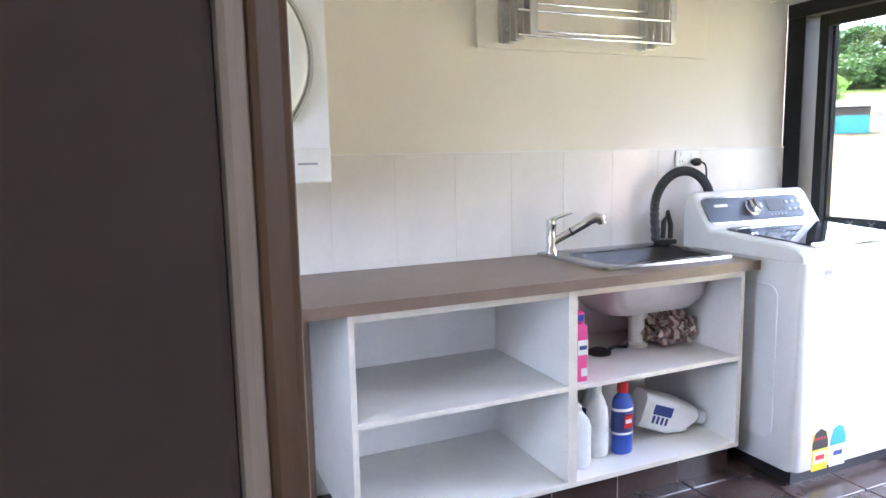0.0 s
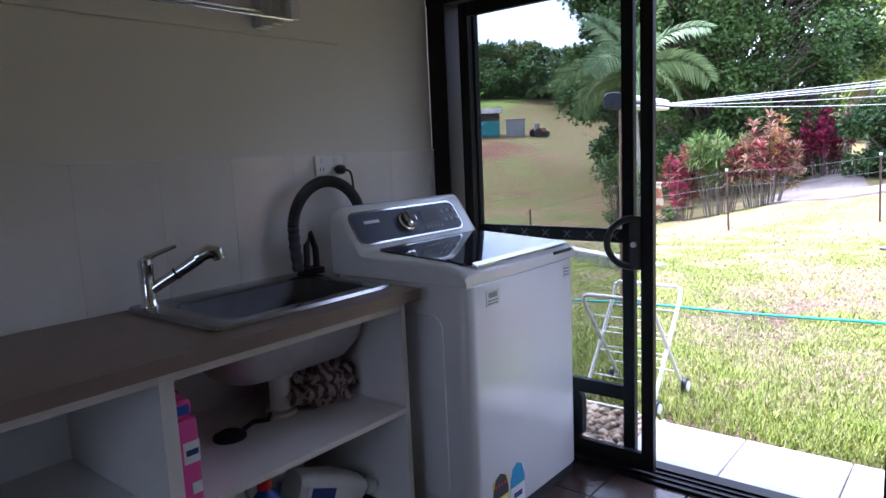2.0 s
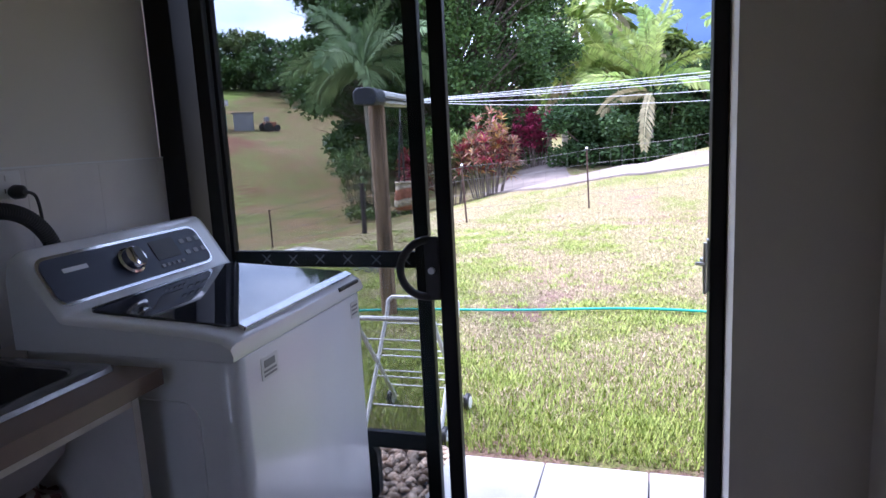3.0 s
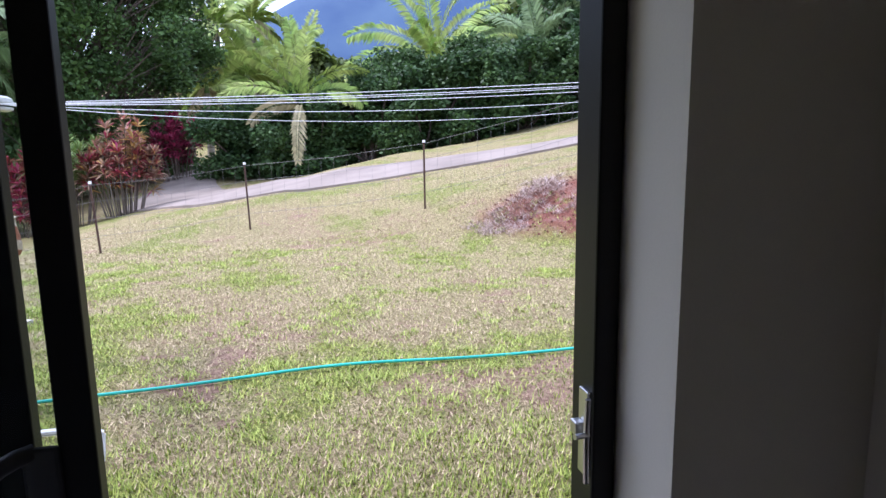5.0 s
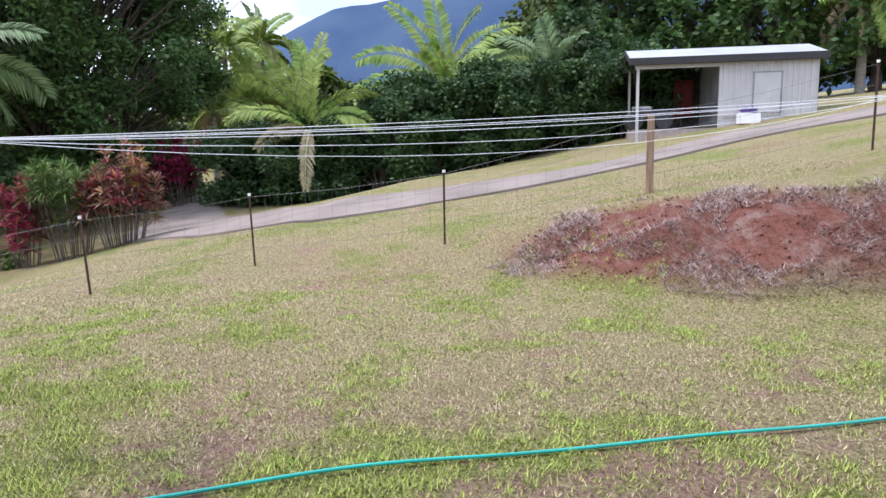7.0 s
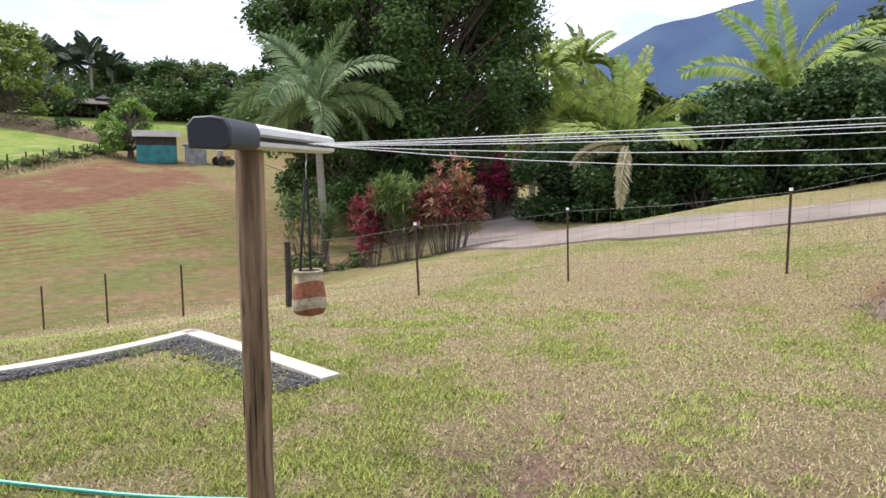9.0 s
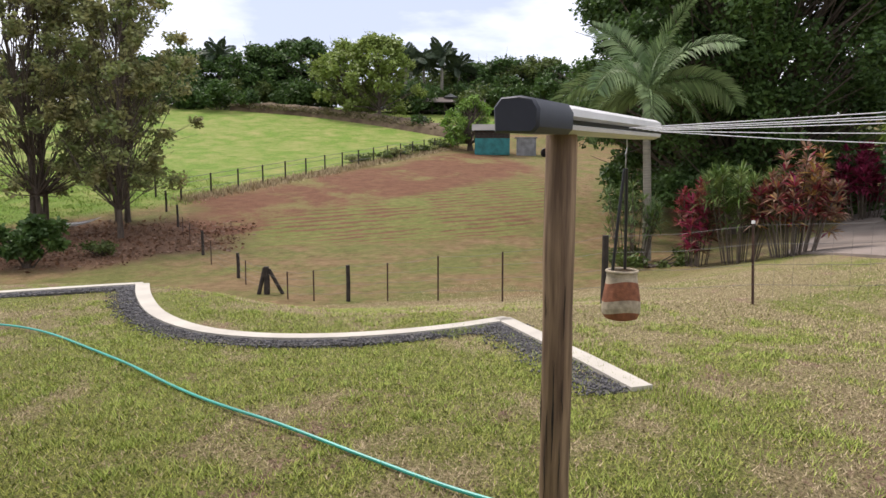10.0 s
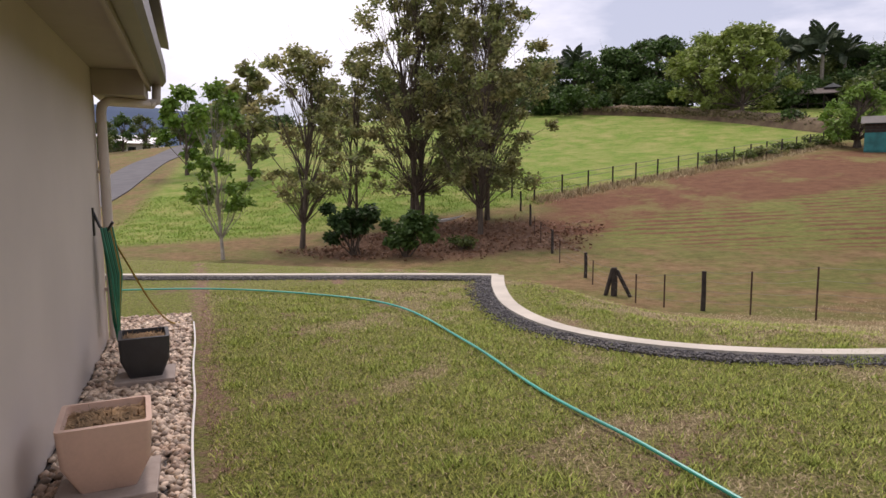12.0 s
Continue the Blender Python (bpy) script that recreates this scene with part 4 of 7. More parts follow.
S0 = 0.144
bottle("bottle", (-1.59, -0.475, S0), [(0.054, 0), (0.06, 0.01), (0.061, 0.15), (0.052, 0.18), (0.025, 0.215), (0.02, 0.225)], MILKY, "milky white plastic jug on the lower shelf", [(0.019, 0.222), (0.019, 0.24), (0.015, 0.242)], WHITEPLASTIC)
bottle("bottle", (-1.462, -0.43, S0), [(0.045, 0), (0.05, 0.01), (0.05, 0.15), (0.047, 0.19), (0.022, 0.25), (0.018, 0.26)], MILKY, "tall clear white plastic bottle on the lower shelf", [(0.018, 0.255), (0.018, 0.285), (0.014, 0.287)], WHITEPLASTIC)
bl = bottle("bottle", (-1.355, -0.45, S0), [(0.042, 0), (0.046, 0.01), (0.046, 0.2), (0.04, 0.225), (0.022, 0.245), (0.02, 0.255)], BLUE, "blue cleaner bottle with a red cap", [(0.023, 0.25), (0.023, 0.29), (0.018, 0.293)], RED, None, 0.75)
part("label", lathe([(0.0466, 0.09), (0.0474, 0.092), (0.0474, 0.178), (0.0466, 0.18)], 20, None, (0, 0, 0), "z", 0.75), NAVY, bl)
part("label_band", lathe([(0.0476, 0.178), (0.0482, 0.179), (0.0482, 0.188), (0.0476, 0.189)], 20, None, (0, 0, 0), "z", 0.75), PAPER, bl)
part("label_band", lathe([(0.0476, 0.082), (0.0482, 0.083), (0.0482, 0.09), (0.0476, 0.091)], 20, None, (0, 0, 0), "z", 0.75), PAPER, bl)
part("badge", box(-0.016, -0.0372, 0.11, 0.02, -0.0345, 0.165, 0.004), RED, bl)
part("text_bar", box(-0.013, -0.0378, 0.13, 0.016, -0.037, 0.146), PAPER, bl)
bottle("spray_bottle", (-1.33, -0.22, S0), [(0.05, 0), (0.055, 0.01), (0.055, 0.12), (0.035, 0.17), (0.018, 0.2)], MILKY, "clear spray bottle behind the jugs", [(0.02, 0.2), (0.022, 0.24), (0.012, 0.25)], WHITEPLASTIC, (0.04, 0.11, 0.0555, NAVY))
bottle("bottle", (-1.22, -0.22, S0), [(0.055, 0), (0.06, 0.01), (0.06, 0.17), (0.03, 0.22)], WHITEPLASTIC, "white plastic bottle at the back of the shelf", [(0.025, 0.215), (0.025, 0.24), (0.02, 0.242)], WHITEPLASTIC)

# white detergent jug tipped over
jug = new("detergent_jug")
jug.matrix_world = pose(-1.075, -0.37, S0 + 0.085, 0, 108, -14)
tagged(jug, "white detergent jug tipped on its side, with a blue label", "jug")
bm, vs = ring_loft([loop_at(-0.06, -0.05, 0.06, 0.05, 0.03, -0.135), loop_at(-0.075, -0.062, 0.075, 0.062, 0.035, -0.125), loop_at(-0.078, -0.064, 0.078, 0.064, 0.035, 0.02), loop_at(-0.07, -0.058, 0.06, 0.058, 0.035, 0.08),
                    loop_at(-0.06, -0.05, 0.01, 0.05, 0.03, 0.125), loop_at(-0.045, -0.03, 0.0, 0.03, 0.02, 0.14)])
bm.faces.new(vs[0][::-1])
bm.faces.new(vs[-1])
part("body", bm, WHITEPLASTIC, jug, soft=True)
part("handle", tube([(0.03, 0, 0.11), (0.07, 0, 0.12), (0.085, 0, 0.09), (0.08, 0, 0.02)], 0.014, 10), WHITEPLASTIC, jug, soft=True)
part("spout", lathe([(0.024, 0.14), (0.024, 0.15), (0.028, 0.152), (0.028, 0.185), (0.022, 0.188)], 16, None, (-0.022, 0, 0)), MILKY, jug, soft=True)
lab = part("label", box(-0.05, -0.0665, -0.1, 0.045, -0.0642, 0.01, 0.001), PAPER, jug, "white and blue printed label")
part("label_block", box(-0.042, -0.0685, -0.085, 0.0, -0.0667, 0.0), NAVY, lab)
for k in range(4):
    part("text_bar", box(0.006, -0.0685, -0.08 + k * 0.02, 0.038, -0.0667, -0.07 + k * 0.02), NAVY, lab)

# upper shelf: pink packet and a striped cloth
pk = thing("detergent_packet", (-1.635, -0.515, 0.511), "bright pink cardboard washing powder packet", "packet")
part("box", box(-0.028, -0.05, 0, 0.028, 0.05, 0.21, 0.003), PINK, pk)
part("spout_top", box(-0.026, -0.048, 0.21, 0.026, 0.03, 0.262, 0.02, 3), PINK, pk)
part("patch", box(-0.014, -0.0515, 0.1, 0.0289, -0.0495, 0.155, 0.0005), PAPER, pk, "white label patch")
part("text_bar", box(-0.008, -0.0522, 0.12, 0.024, -0.0512, 0.135), NAVY, pk)
part("barcode", box(0.0, -0.0515, 0.02, 0.026, -0.0495, 0.05, 0.0005), PAPER, pk)
part("badge", box(-0.02, -0.0495, 0.225, 0.012, -0.047, 0.25, 0.001), BLUE, pk)
CLOTH = bpy.data.materials.new("brown_white_striped_cloth")
CLOTH.use_nodes = True
nt = CLOTH.node_tree
wv = nt.nodes.new("ShaderNodeTexWave")
wv.inputs["Scale"].default_value, wv.inputs["Distortion"].default_value = 3.2, 7
cr = nt.nodes.new("ShaderNodeValToRGB")
cr.color_ramp.elements[0].color, cr.color_ramp.elements[1].color = (0.14, 0.07, 0.06, 1), (0.4, 0.33, 0.29, 1)
cr.color_ramp.elements[0].position, cr.color_ramp.elements[1].position = 0.42, 0.58
nt.links.new(wv.outputs["Fac"], cr.inputs[0])
nt.links.new(cr.outputs[0], nt.nodes["Principled BSDF"].inputs["Base Color"])
nt.nodes["Principled BSDF"].inputs["Roughness"].default_value = 0.95


def crumple(sx, sy, sz, seed, amount=0.35, n=3):
    bm = bmesh.new()
    bmesh.ops.create_icosphere(bm, subdivisions=n + 1, radius=1)
    for v in bm.verts:
        p = v.co.copy()
        k = 1 + amount * noise.noise(p * 2.3 + Vector((seed, 0, 0))) + amount * 0.6 * noise.noise(p * 5.5 + Vector((0, seed, 0)))
        v.co = Vector((p.x * sx * k, p.y * sy * k, max(-0.55, p.z) * sz * k))
    lo = min(v.co.z for v in bm.verts)
    for v in bm.verts:
        v.co.z -= lo
    return bm


cl = tagged(part("cloth", crumple(0.12, 0.1, 0.085, 3.0, 0.5), CLOTH, None, "", True), "crumpled brown and white striped cloth on the shelf", "cloth")
cl.location = (-1.0, -0.3, 0.511)
bag = tagged(part("plastic_bag", crumple(0.07, 0.08, 0.11, 8.0, 0.3), MILKY, None, "", True), "crumpled clear plastic bag beside the cloth", "bag")
bag.location = (-0.93, -0.22, 0.511)
brush = thing("sink_plunger", (-1.36, -0.3, 0.511), "dark plug and strap lying under the bowl", "plug")
part("disc", lathe([(0.05, 0), (0.05, 0.01), (0.03, 0.02)], 16), BLACK, brush)
part("strap", tube([(0.05, 0, 0.01), (0.1, 0.02, 0.012), (0.14, 0.0, 0.01), (0.17, 0.03, 0.012)], 0.008, 6), BLACK, brush)
pk2 = tagged(part("pink_bottle", lathe([(0.035, 0), (0.04, 0.01), (0.04, 0.15), (0.02, 0.2), (0.016, 0.22)], 16), PINK, None, "", True), "pink plastic bottle behind the packet", "bottle")
pk2.location = (-1.56, -0.36, 0.511)

# ---- washing machine ----
WX0, WX1, WY0, WY1 = -0.767, -0.06, -0.765, -0.14
wm = thing("washing_machine", (0, 0, 0), "white top-loading washing machine with a dark sloped control panel", "washing machine")
part("base", box(WX0 + 0.012, WY0 + 0.02, 0.0, WX1 - 0.012, WY1 - 0.02, 0.062), BLACK, wm, "black plinth")
bm = bmesh.new()
rows = []
for z, g in ((0.05, 0.006), (0.06, 0.0), (0.895, 0.0), (0.9, 0.003)):
    rows.append(loop_at(WX0 + g, WY0 + g, WX1 - g, WY1 - g, 0.045, z, 6))
bm, vs = ring_loft(rows)
bm.faces.new(vs[0][::-1])
bm.faces.new(vs[-1])
body = part("body", bm, ENAMEL, wm, soft=True)
part("side_panel", prism(rounded(-0.66, 0.16, -0.24, 0.8, 0.05), WX0 - 0.006, WX0 + 0.002, "yz"), ENAMEL, body, "pressed side panel")
# top cover, rising to the back
def cover():
    bm = bmesh.new()
    prof = [(WY0, 0.903), (WY0 - 0.002, 0.915), (WY0 + 0.004, 0.94), (WY0 + 0.03, 0.957), (WY0 + 0.1, 0.968), (-0.3, 0.988), (-0.286, 0.996), (-0.2, 1.13), (-0.186, 1.147), (-0.17, 1.15), (-0.15, 1.14), (-0.14, 1.1), (-0.138, 0.903)]
    own = []
    for x, g in ((WX0 - 0.003, 0.02), (WX0 + 0.004, 0.008), (WX0 + 0.025, 0.0), (WX1 - 0.025, 0.0), (WX1 - 0.004, 0.008), (WX1 + 0.003, 0.02)):
        own.append([bm.verts.new((x, y, 0.903 + max(0.0, z - 0.903) * (1 - g / 0.2) - (g * 0.3 if z > 0.93 else 0))) for y, z in prof])
    for a, b in zip(own, own[1:]):
        for k in range(len(prof) - 1):
            bm.faces.new((a[k], b[k], b[k + 1], a[k + 1]))
    for r in (own[0], own[-1][::-1]):
        bm.faces.new(r)
    bm.faces.new([r[0] for r in own] + [r[-1] for r in own[::-1]])
    bmesh.ops.recalc_face_normals(bm, faces=bm.faces[:])
    return bm


top = part("top_cover", cover(), ENAMEL, wm, soft=True)
def sloped(x0, y0, z0, x1, y1, z1, r, thick, n=6):
    """A rounded plate lying on a slope from (y0, z0) to (y1, z1)."""
    l = math.hypot(y1 - y0, z1 - z0)
    uy, uz = (y1 - y0) / l, (z1 - z0) / l
    bm = bmesh.new()
    pts = rounded(x0, 0, x1, l, r, n)
    a = [bm.verts.new((u, y0 + uy * v, z0 + uz * v)) for u, v in pts]
    b = [bm.verts.new((u, y0 + uy * v - uz * thick, z0 + uz * v + uy * thick)) for u, v in pts]
    k = len(pts)
    for i in range(k):
        bm.faces.new((a[i], a[(i + 1) % k], b[(i + 1) % k], b[i]))
    bm.faces.new(b)
    bm.faces.new(a[::-1])
    bmesh.ops.recalc_face_normals(bm, faces=bm.faces[:])
    return bm


lid = part("lid", sloped(WX0 + 0.06, WY0 + 0.036, 0.962, WX1 - 0.04, -0.31, 0.988, 0.03, 0.008), BLACKGLASS, wm, "smoked glass lid")
part("lid_lip", sloped(WX0 + 0.07, WY0 + 0.014, 0.953, WX1 - 0.05, WY0 + 0.034, 0.962, 0.006, 0.012), CHROME, lid, "silver lid lip")
part("handle_recess", box(-0.22, WY0 - 0.003, 0.93, -0.085, WY0 + 0.01, 0.942, 0.004), BLACK, top)
PANEL_LOW, PANEL_HIGH = (-0.276, 1.014), (-0.208, 1.118)


def on_panel(x0, u0, x1, u1, r, thick):
    """A rounded plate on the sloped panel between two shares of its height."""
    (ya, za), (yb, zb) = PANEL_LOW, PANEL_HIGH
    return sloped(x0, ya + (yb - ya) * u0, za + (zb - za) * u0, x1, ya + (yb - ya) * u1, za + (zb - za) * u1, r, thick)


panel = part("control_panel", on_panel(WX0 + 0.02, 0.0, -0.145, 1.0, 0.03, 0.006), DARKPANEL, wm, "dark blue-black control panel")
part("panel_rim", on_panel(WX0 + 0.012, -0.07, -0.137, 1.07, 0.036, 0.004), CHROME, panel)
def dial():
    bm = lathe([(0.042, 0), (0.042, 0.006), (0.035, 0.01), (0.033, 0.03), (0.027, 0.034)], 24)
    bmesh.ops.transform(bm, matrix=Matrix.Translation((-0.468, -0.246, 1.07)) @ Matrix.Rotation(radians(55), 4, "X"), verts=bm.verts[:])
    return bm


part("dial", dial(), CHROME, panel, "chrome programme dial", soft=True)
part("dial_grip", on_panel(-0.475, 0.28, -0.449, 0.72, 0.008, 0.042), BLACK, panel, "dark dial grip")
part("display", on_panel(-0.37, 0.34, -0.265, 0.86, 0.006, 0.008), DRUM, panel, "dark display window")
for k in range(3):
    for u in (0.3, 0.62):
        part("button", on_panel(-0.245 + k * 0.037, u, -0.225 + k * 0.037, u + 0.12, 0.004, 0.009), GREYINK, panel)
for k in range(5):
    part("button", on_panel(-0.37 + k * 0.022, 0.14, -0.358 + k * 0.022, 0.22, 0.002, 0.009), GREYINK, panel)
part("maker_mark", on_panel(-0.69, 0.62, -0.61, 0.72, 0.002, 0.0075), PAPER, panel)
sticker = part("rating_sticker", box(-0.665, WY0 - 0.0015, 0.82, -0.59, WY0 - 0.0002, 0.875), PAPER, wm, "small white sticker with grey print")
part("mark", box(-0.652, WY0 - 0.0024, 0.848, -0.605, WY0 - 0.0014, 0.866), GREYINK, sticker)
for k in range(2):
    part("text_bar", box(-0.655, WY0 - 0.0024, 0.826 + k * 0.01, -0.6, WY0 - 0.0014, 0.831 + k * 0.01), GREYINK, sticker)
st2 = part("sticker", box(-0.155, WY0 - 0.0015, 0.83, -0.105, WY0 - 0.0002, 0.88), PAPER, wm, "small white sticker")
for k in range(3):
    part("text_bar", box(-0.15, WY0 - 0.0024, 0.84 + k * 0.012, -0.11, WY0 - 0.0014, 0.845 + k * 0.012), GREYINK, st2)
def rating(x, col, mark):
    e = part("energy_label", box(x - 0.045, WY0 - 0.0015, 0.045, x + 0.045, WY0 - 0.0002, 0.2), col, wm, "printed star rating label")
    part("label_head", prism([(x - 0.045, 0.135), (x + 0.045, 0.135), (x + 0.045, 0.16), (x + 0.03, 0.205), (x, 0.22), (x - 0.03, 0.205), (x - 0.045, 0.16)], WY0 - 0.0024, WY0 - 0.0014, "xz"), mark, e)
    part("label_window", box(x - 0.036, WY0 - 0.0024, 0.075, x + 0.036, WY0 - 0.0014, 0.125), PAPER, e)
    part("figure_bar", box(x - 0.026, WY0 - 0.0032, 0.09, x + 0.026, WY0 - 0.0023, 0.11), RED if col is YELLOW else NAVY, e)
    for k in range(4):
        part("star", prism([(x - 0.03 + k * 0.018 + 0.008 * math.cos(a) * (1 if q % 2 else 0.45), 0.18 + 0.008 * math.sin(a) * (1 if q % 2 else 0.45)) for q, a in enumerate([2 * math.pi * i / 10 + 0.31 for i in range(10)])], WY0 - 0.0032, WY0 - 0.0023, "xz"), RED if col is YELLOW else CYAN, e)


rating(-0.62, YELLOW, BLACK)
rating(-0.515, PAPER, CYAN)

# hoses, plug and socket behind the machine
def arc(cx, cz, r, a0, a1, y, n=24):
    return [(cx + r * math.cos(radians(a0 + (a1 - a0) * k / n)), y, cz + r * math.sin(radians(a0 + (a1 - a0) * k / n))) for k in range(n + 1)]


hose_path = [(-0.9, -0.1, 0.93), (-0.9, -0.09, 1.02)] + arc(-0.728, 1.075, 0.17, 175, 15, -0.085) + [(-0.535, -0.1, 1.06), (-0.53, -0.12, 0.95)]
fine_path = bend(hose_path, 5)
drain = tagged(part("drain_hose", tube([tuple(p) for p in fine_path], [0.0185 + 0.004 * (i % 2) for i in range(len(fine_path))], 12), RUBBER), "grey corrugated drain hose arched into the sink", "hose")
hk = thing("hose_clip", (0, 0, 0), "black plastic hose hook with a pull ring", "hook")
part("hook", tube([(-0.815, -0.1, 0.93), (-0.815, -0.1, 1.0), (-0.835, -0.1, 1.06), (-0.855, -0.1, 1.02), (-0.86, -0.1, 0.94)], 0.012, 8), BLACK, hk, soft=True)
part("foot", box(-0.88, -0.13, 0.911, -0.8, -0.06, 0.935, 0.006), BLACK, hk)
sock = thing("power_point", (-0.652, -0.014, 1.303), "white double power point on the tiles", "power point")
part("plate", box(-0.07, -0.01, -0.038, 0.07, 0.0, 0.038, 0.004), WHITEPLASTIC, sock)
for x in (-0.045, 0.02):
    sw = part("switch", box(x, -0.0135, 0.012, x + 0.018, -0.0095, 0.028, 0.0015), WHITEPLASTIC, sock)
    for dx in (-0.004, 0.012):
        part("slot", box(x + dx, -0.0106, -0.02, x + dx + 0.003, -0.0099, -0.008), BLACK, sock)
plug = tagged(part("power_plug", lathe([(0.014, 0), (0.02, 0.012), (0.018, 0.035), (0.008, 0.045)], 14, None, (-0.615, -0.024, 1.285), "y"), BLACK, None, "", True), "black power plug in the wall socket", "plug")
part("cord", tube([tuple(p) for p in bend([(-0.615, -0.065, 1.285), (-0.59, -0.075, 1.27), (-0.585, -0.08, 1.2), (-0.6, -0.09, 1.12), (-0.62, -0.1, 1.08)], 5)], 0.0045, 6), BLACK, plug)

# ---- drying rack on its board ----
board = tagged(part("rack_board", box(-1.765, -0.02, 1.77, -0.555, -0.001, 2.17, 0.003), WALL), "white painted board fixed to the wall", "board")
rack = thing("drying_rack", (0, 0, 0), "folded stainless steel wall drying rack", "drying rack")
for x0 in (-1.655, -0.955):
    for k in range(5):
        y = -0.03 - 0.034 * k
        part("arm", box(x0 + 0.012 * k, y - 0.008, 1.785 + 0.004 * k, x0 + 0.012 * k + 0.035, y + 0.002, 2.1, 0.003), STEEL, rack)
for z, y in ((1.8, -0.165), (1.895, -0.165), (1.99, -0.165), (2.085, -0.165), (1.84, -0.06), (1.95, -0.06), (2.06, -0.06)):
    part("rod", tube([(-1.66, y, z), (-0.9, y, z)], 0.006, 10), CHROME, rack, soft=True)
part("wall_plate", box(-1.67, -0.028, 1.79, -1.6, -0.021, 2.1, 0.003), STEEL, rack)
part("wall_plate", box(-0.96, -0.028, 1.79, -0.89, -0.021, 2.1, 0.003), STEEL, rack)

# ---- wall-hung dryer ----
dr = thing("dryer", (0, 0, 0), "white front-loading clothes dryer hung on the wall", "dryer")
DX0, DX1, DY, DZ0, DZ1 = -3.105, -2.507, -0.485, 1.262, 2.08
bm, vs = ring_loft([[(x, DY, z) for x, z in rounded(DX0, DZ0, DX1, DZ1, 0.012, 3)], [(x, -0.02, z) for x, z in rounded(DX0, DZ0, DX1, DZ1, 0.012, 3)]])
bm.faces.new(vs[0])
bm.faces.new(vs[1][::-1])
bmesh.ops.recalc_face_normals(bm, faces=bm.faces[:])
part("body", bm, ENAMEL, dr)
part("control_strip", box(DX0 + 0.001, DY - 0.014, DZ0, DX1 - 0.001, DY - 0.001, DZ0 + 0.105, 0.004), WHITEPLASTIC, dr, "white control strip")
cx, cz = -2.828, 1.628
dd = part("door", lathe([(0.255, 0.0), (0.262, 0.012), (0.258, 0.03), (0.235, 0.045), (0.205, 0.05), (0.19, 0.04), (0.186, 0.03)], 48, None, (cx, DY - 0.001, cz), "y"), ENAMEL, dr, "round white door", soft=True)
part("porthole", lathe([(0.186, 0.028), (0.17, 0.04), (0.1, 0.055), (0.02, 0.06)], 40, None, (cx, DY - 0.004, cz), "y"), DRUM, dd, "dark glass porthole", soft=True)
# grey ring stands in for the shade of a groove round the door
part("groove_shade_ring", lathe([(0.282, 0.0), (0.282, 0.004), (0.272, 0.006), (0.268, 0.002)], 48, None, (cx, DY - 0.001, cz), "y"), GREYPLASTIC, dr, "raised grey ring painted in for the shaded groove round the door", soft=True)
kn = part("knob", lathe([(0.036, 0), (0.036, 0.005), (0.028, 0.008), (0.026, 0.028), (0.022, 0.03)], 24, None, (-2.805, DY - 0.014, 1.312), "y"), WHITEPLASTIC, dr, "round selector knob", soft=True)
part("knob_ring", lathe([(0.037, 0), (0.037, 0.003), (0.034, 0.004)], 24, None, (-2.805, DY - 0.0145, 1.312), "y"), STEEL, kn)
for k in range(7):
    a = radians(20 + k * 55)
    part("tick", box(-2.805 + 0.056 * math.cos(a) - 0.014, DY - 0.0152, 1.312 + 0.034 * math.sin(a) - 0.002, -2.805 + 0.056 * math.cos(a) + 0.014, DY - 0.0138, 1.312 + 0.034 * math.sin(a) + 0.001), GREYINK, dr)
part("maker_mark", box(-2.61, DY - 0.0152, 1.316, -2.55, DY - 0.0138, 1.323), GREYINK, dr)
part("outlet", lathe([(0.03, 0), (0.03, 0.03), (0.02, 0.035)], 16, None, (-2.84, -0.2, DZ0 - 0.035)), BLACK, dr)
part("cord", tube([(-2.84, -0.2, DZ0 - 0.02), (-2.8, -0.15, DZ0 - 0.03), (-2.76, -0.08, DZ0 + 0.005)], 0.005, 6), BLACK, dr)


# ---- garden things close to the house ----
def planter(at, top, foot, high, mat_, label):
    p = thing("planter_pot", at, label, "plant pot", "pots along the wall", 4)
    a, b = top / 2, foot / 2
    m = (a * 0.66 + b * 0.34) * 1.08
    bm, vs = ring_loft([loop_at(-b, -b, b, b, 0.02, 0.045), loop_at(-m, -m, m, m, 0.025, 0.045 + high * 0.45), loop_at(-a, -a, a, a, 0.025, 0.045 + high), loop_at(-a + 0.025, -a + 0.025, a - 0.025, a - 0.025, 0.02, 0.047 + high),
                        loop_at(-a + 0.03, -a + 0.03, a - 0.03, a - 0.03, 0.02, 0.045 + high - 0.06)])
    bm.faces.new(vs[0][::-1])
    part("pot", bm, mat_, p, soft=True)
    s = box(-a + 0.028, -a + 0.028, high - 0.03, a - 0.028, a - 0.028, high + 0.0)
    part("soil", s, STRAW, p, "dry straw mulch")
    rs = np.random.default_rng(int(high * 1000))
    n = 900
    c = np.stack([rs.uniform(-a + 0.05, a - 0.05, n), rs.uniform(-a + 0.05, a - 0.05, n), high + rs.uniform(0.0, 0.02, n)], 1)
    d = rs.normal(size=(n, 3)) * [1, 1, 0.25]
    d /= np.linalg.norm(d, axis=1)[:, None]
    e = np.cross(d, [0, 0, 1]) * 0.003
    L = rs.uniform(0.02, 0.05, n)[:, None]
    part("straw", from_arrays("straw", np.stack([c - d * L - e, c - d * L + e, c + d * L + e, c + d * L - e], 1).reshape(-1, 3), n), STRAW, p)
    return p


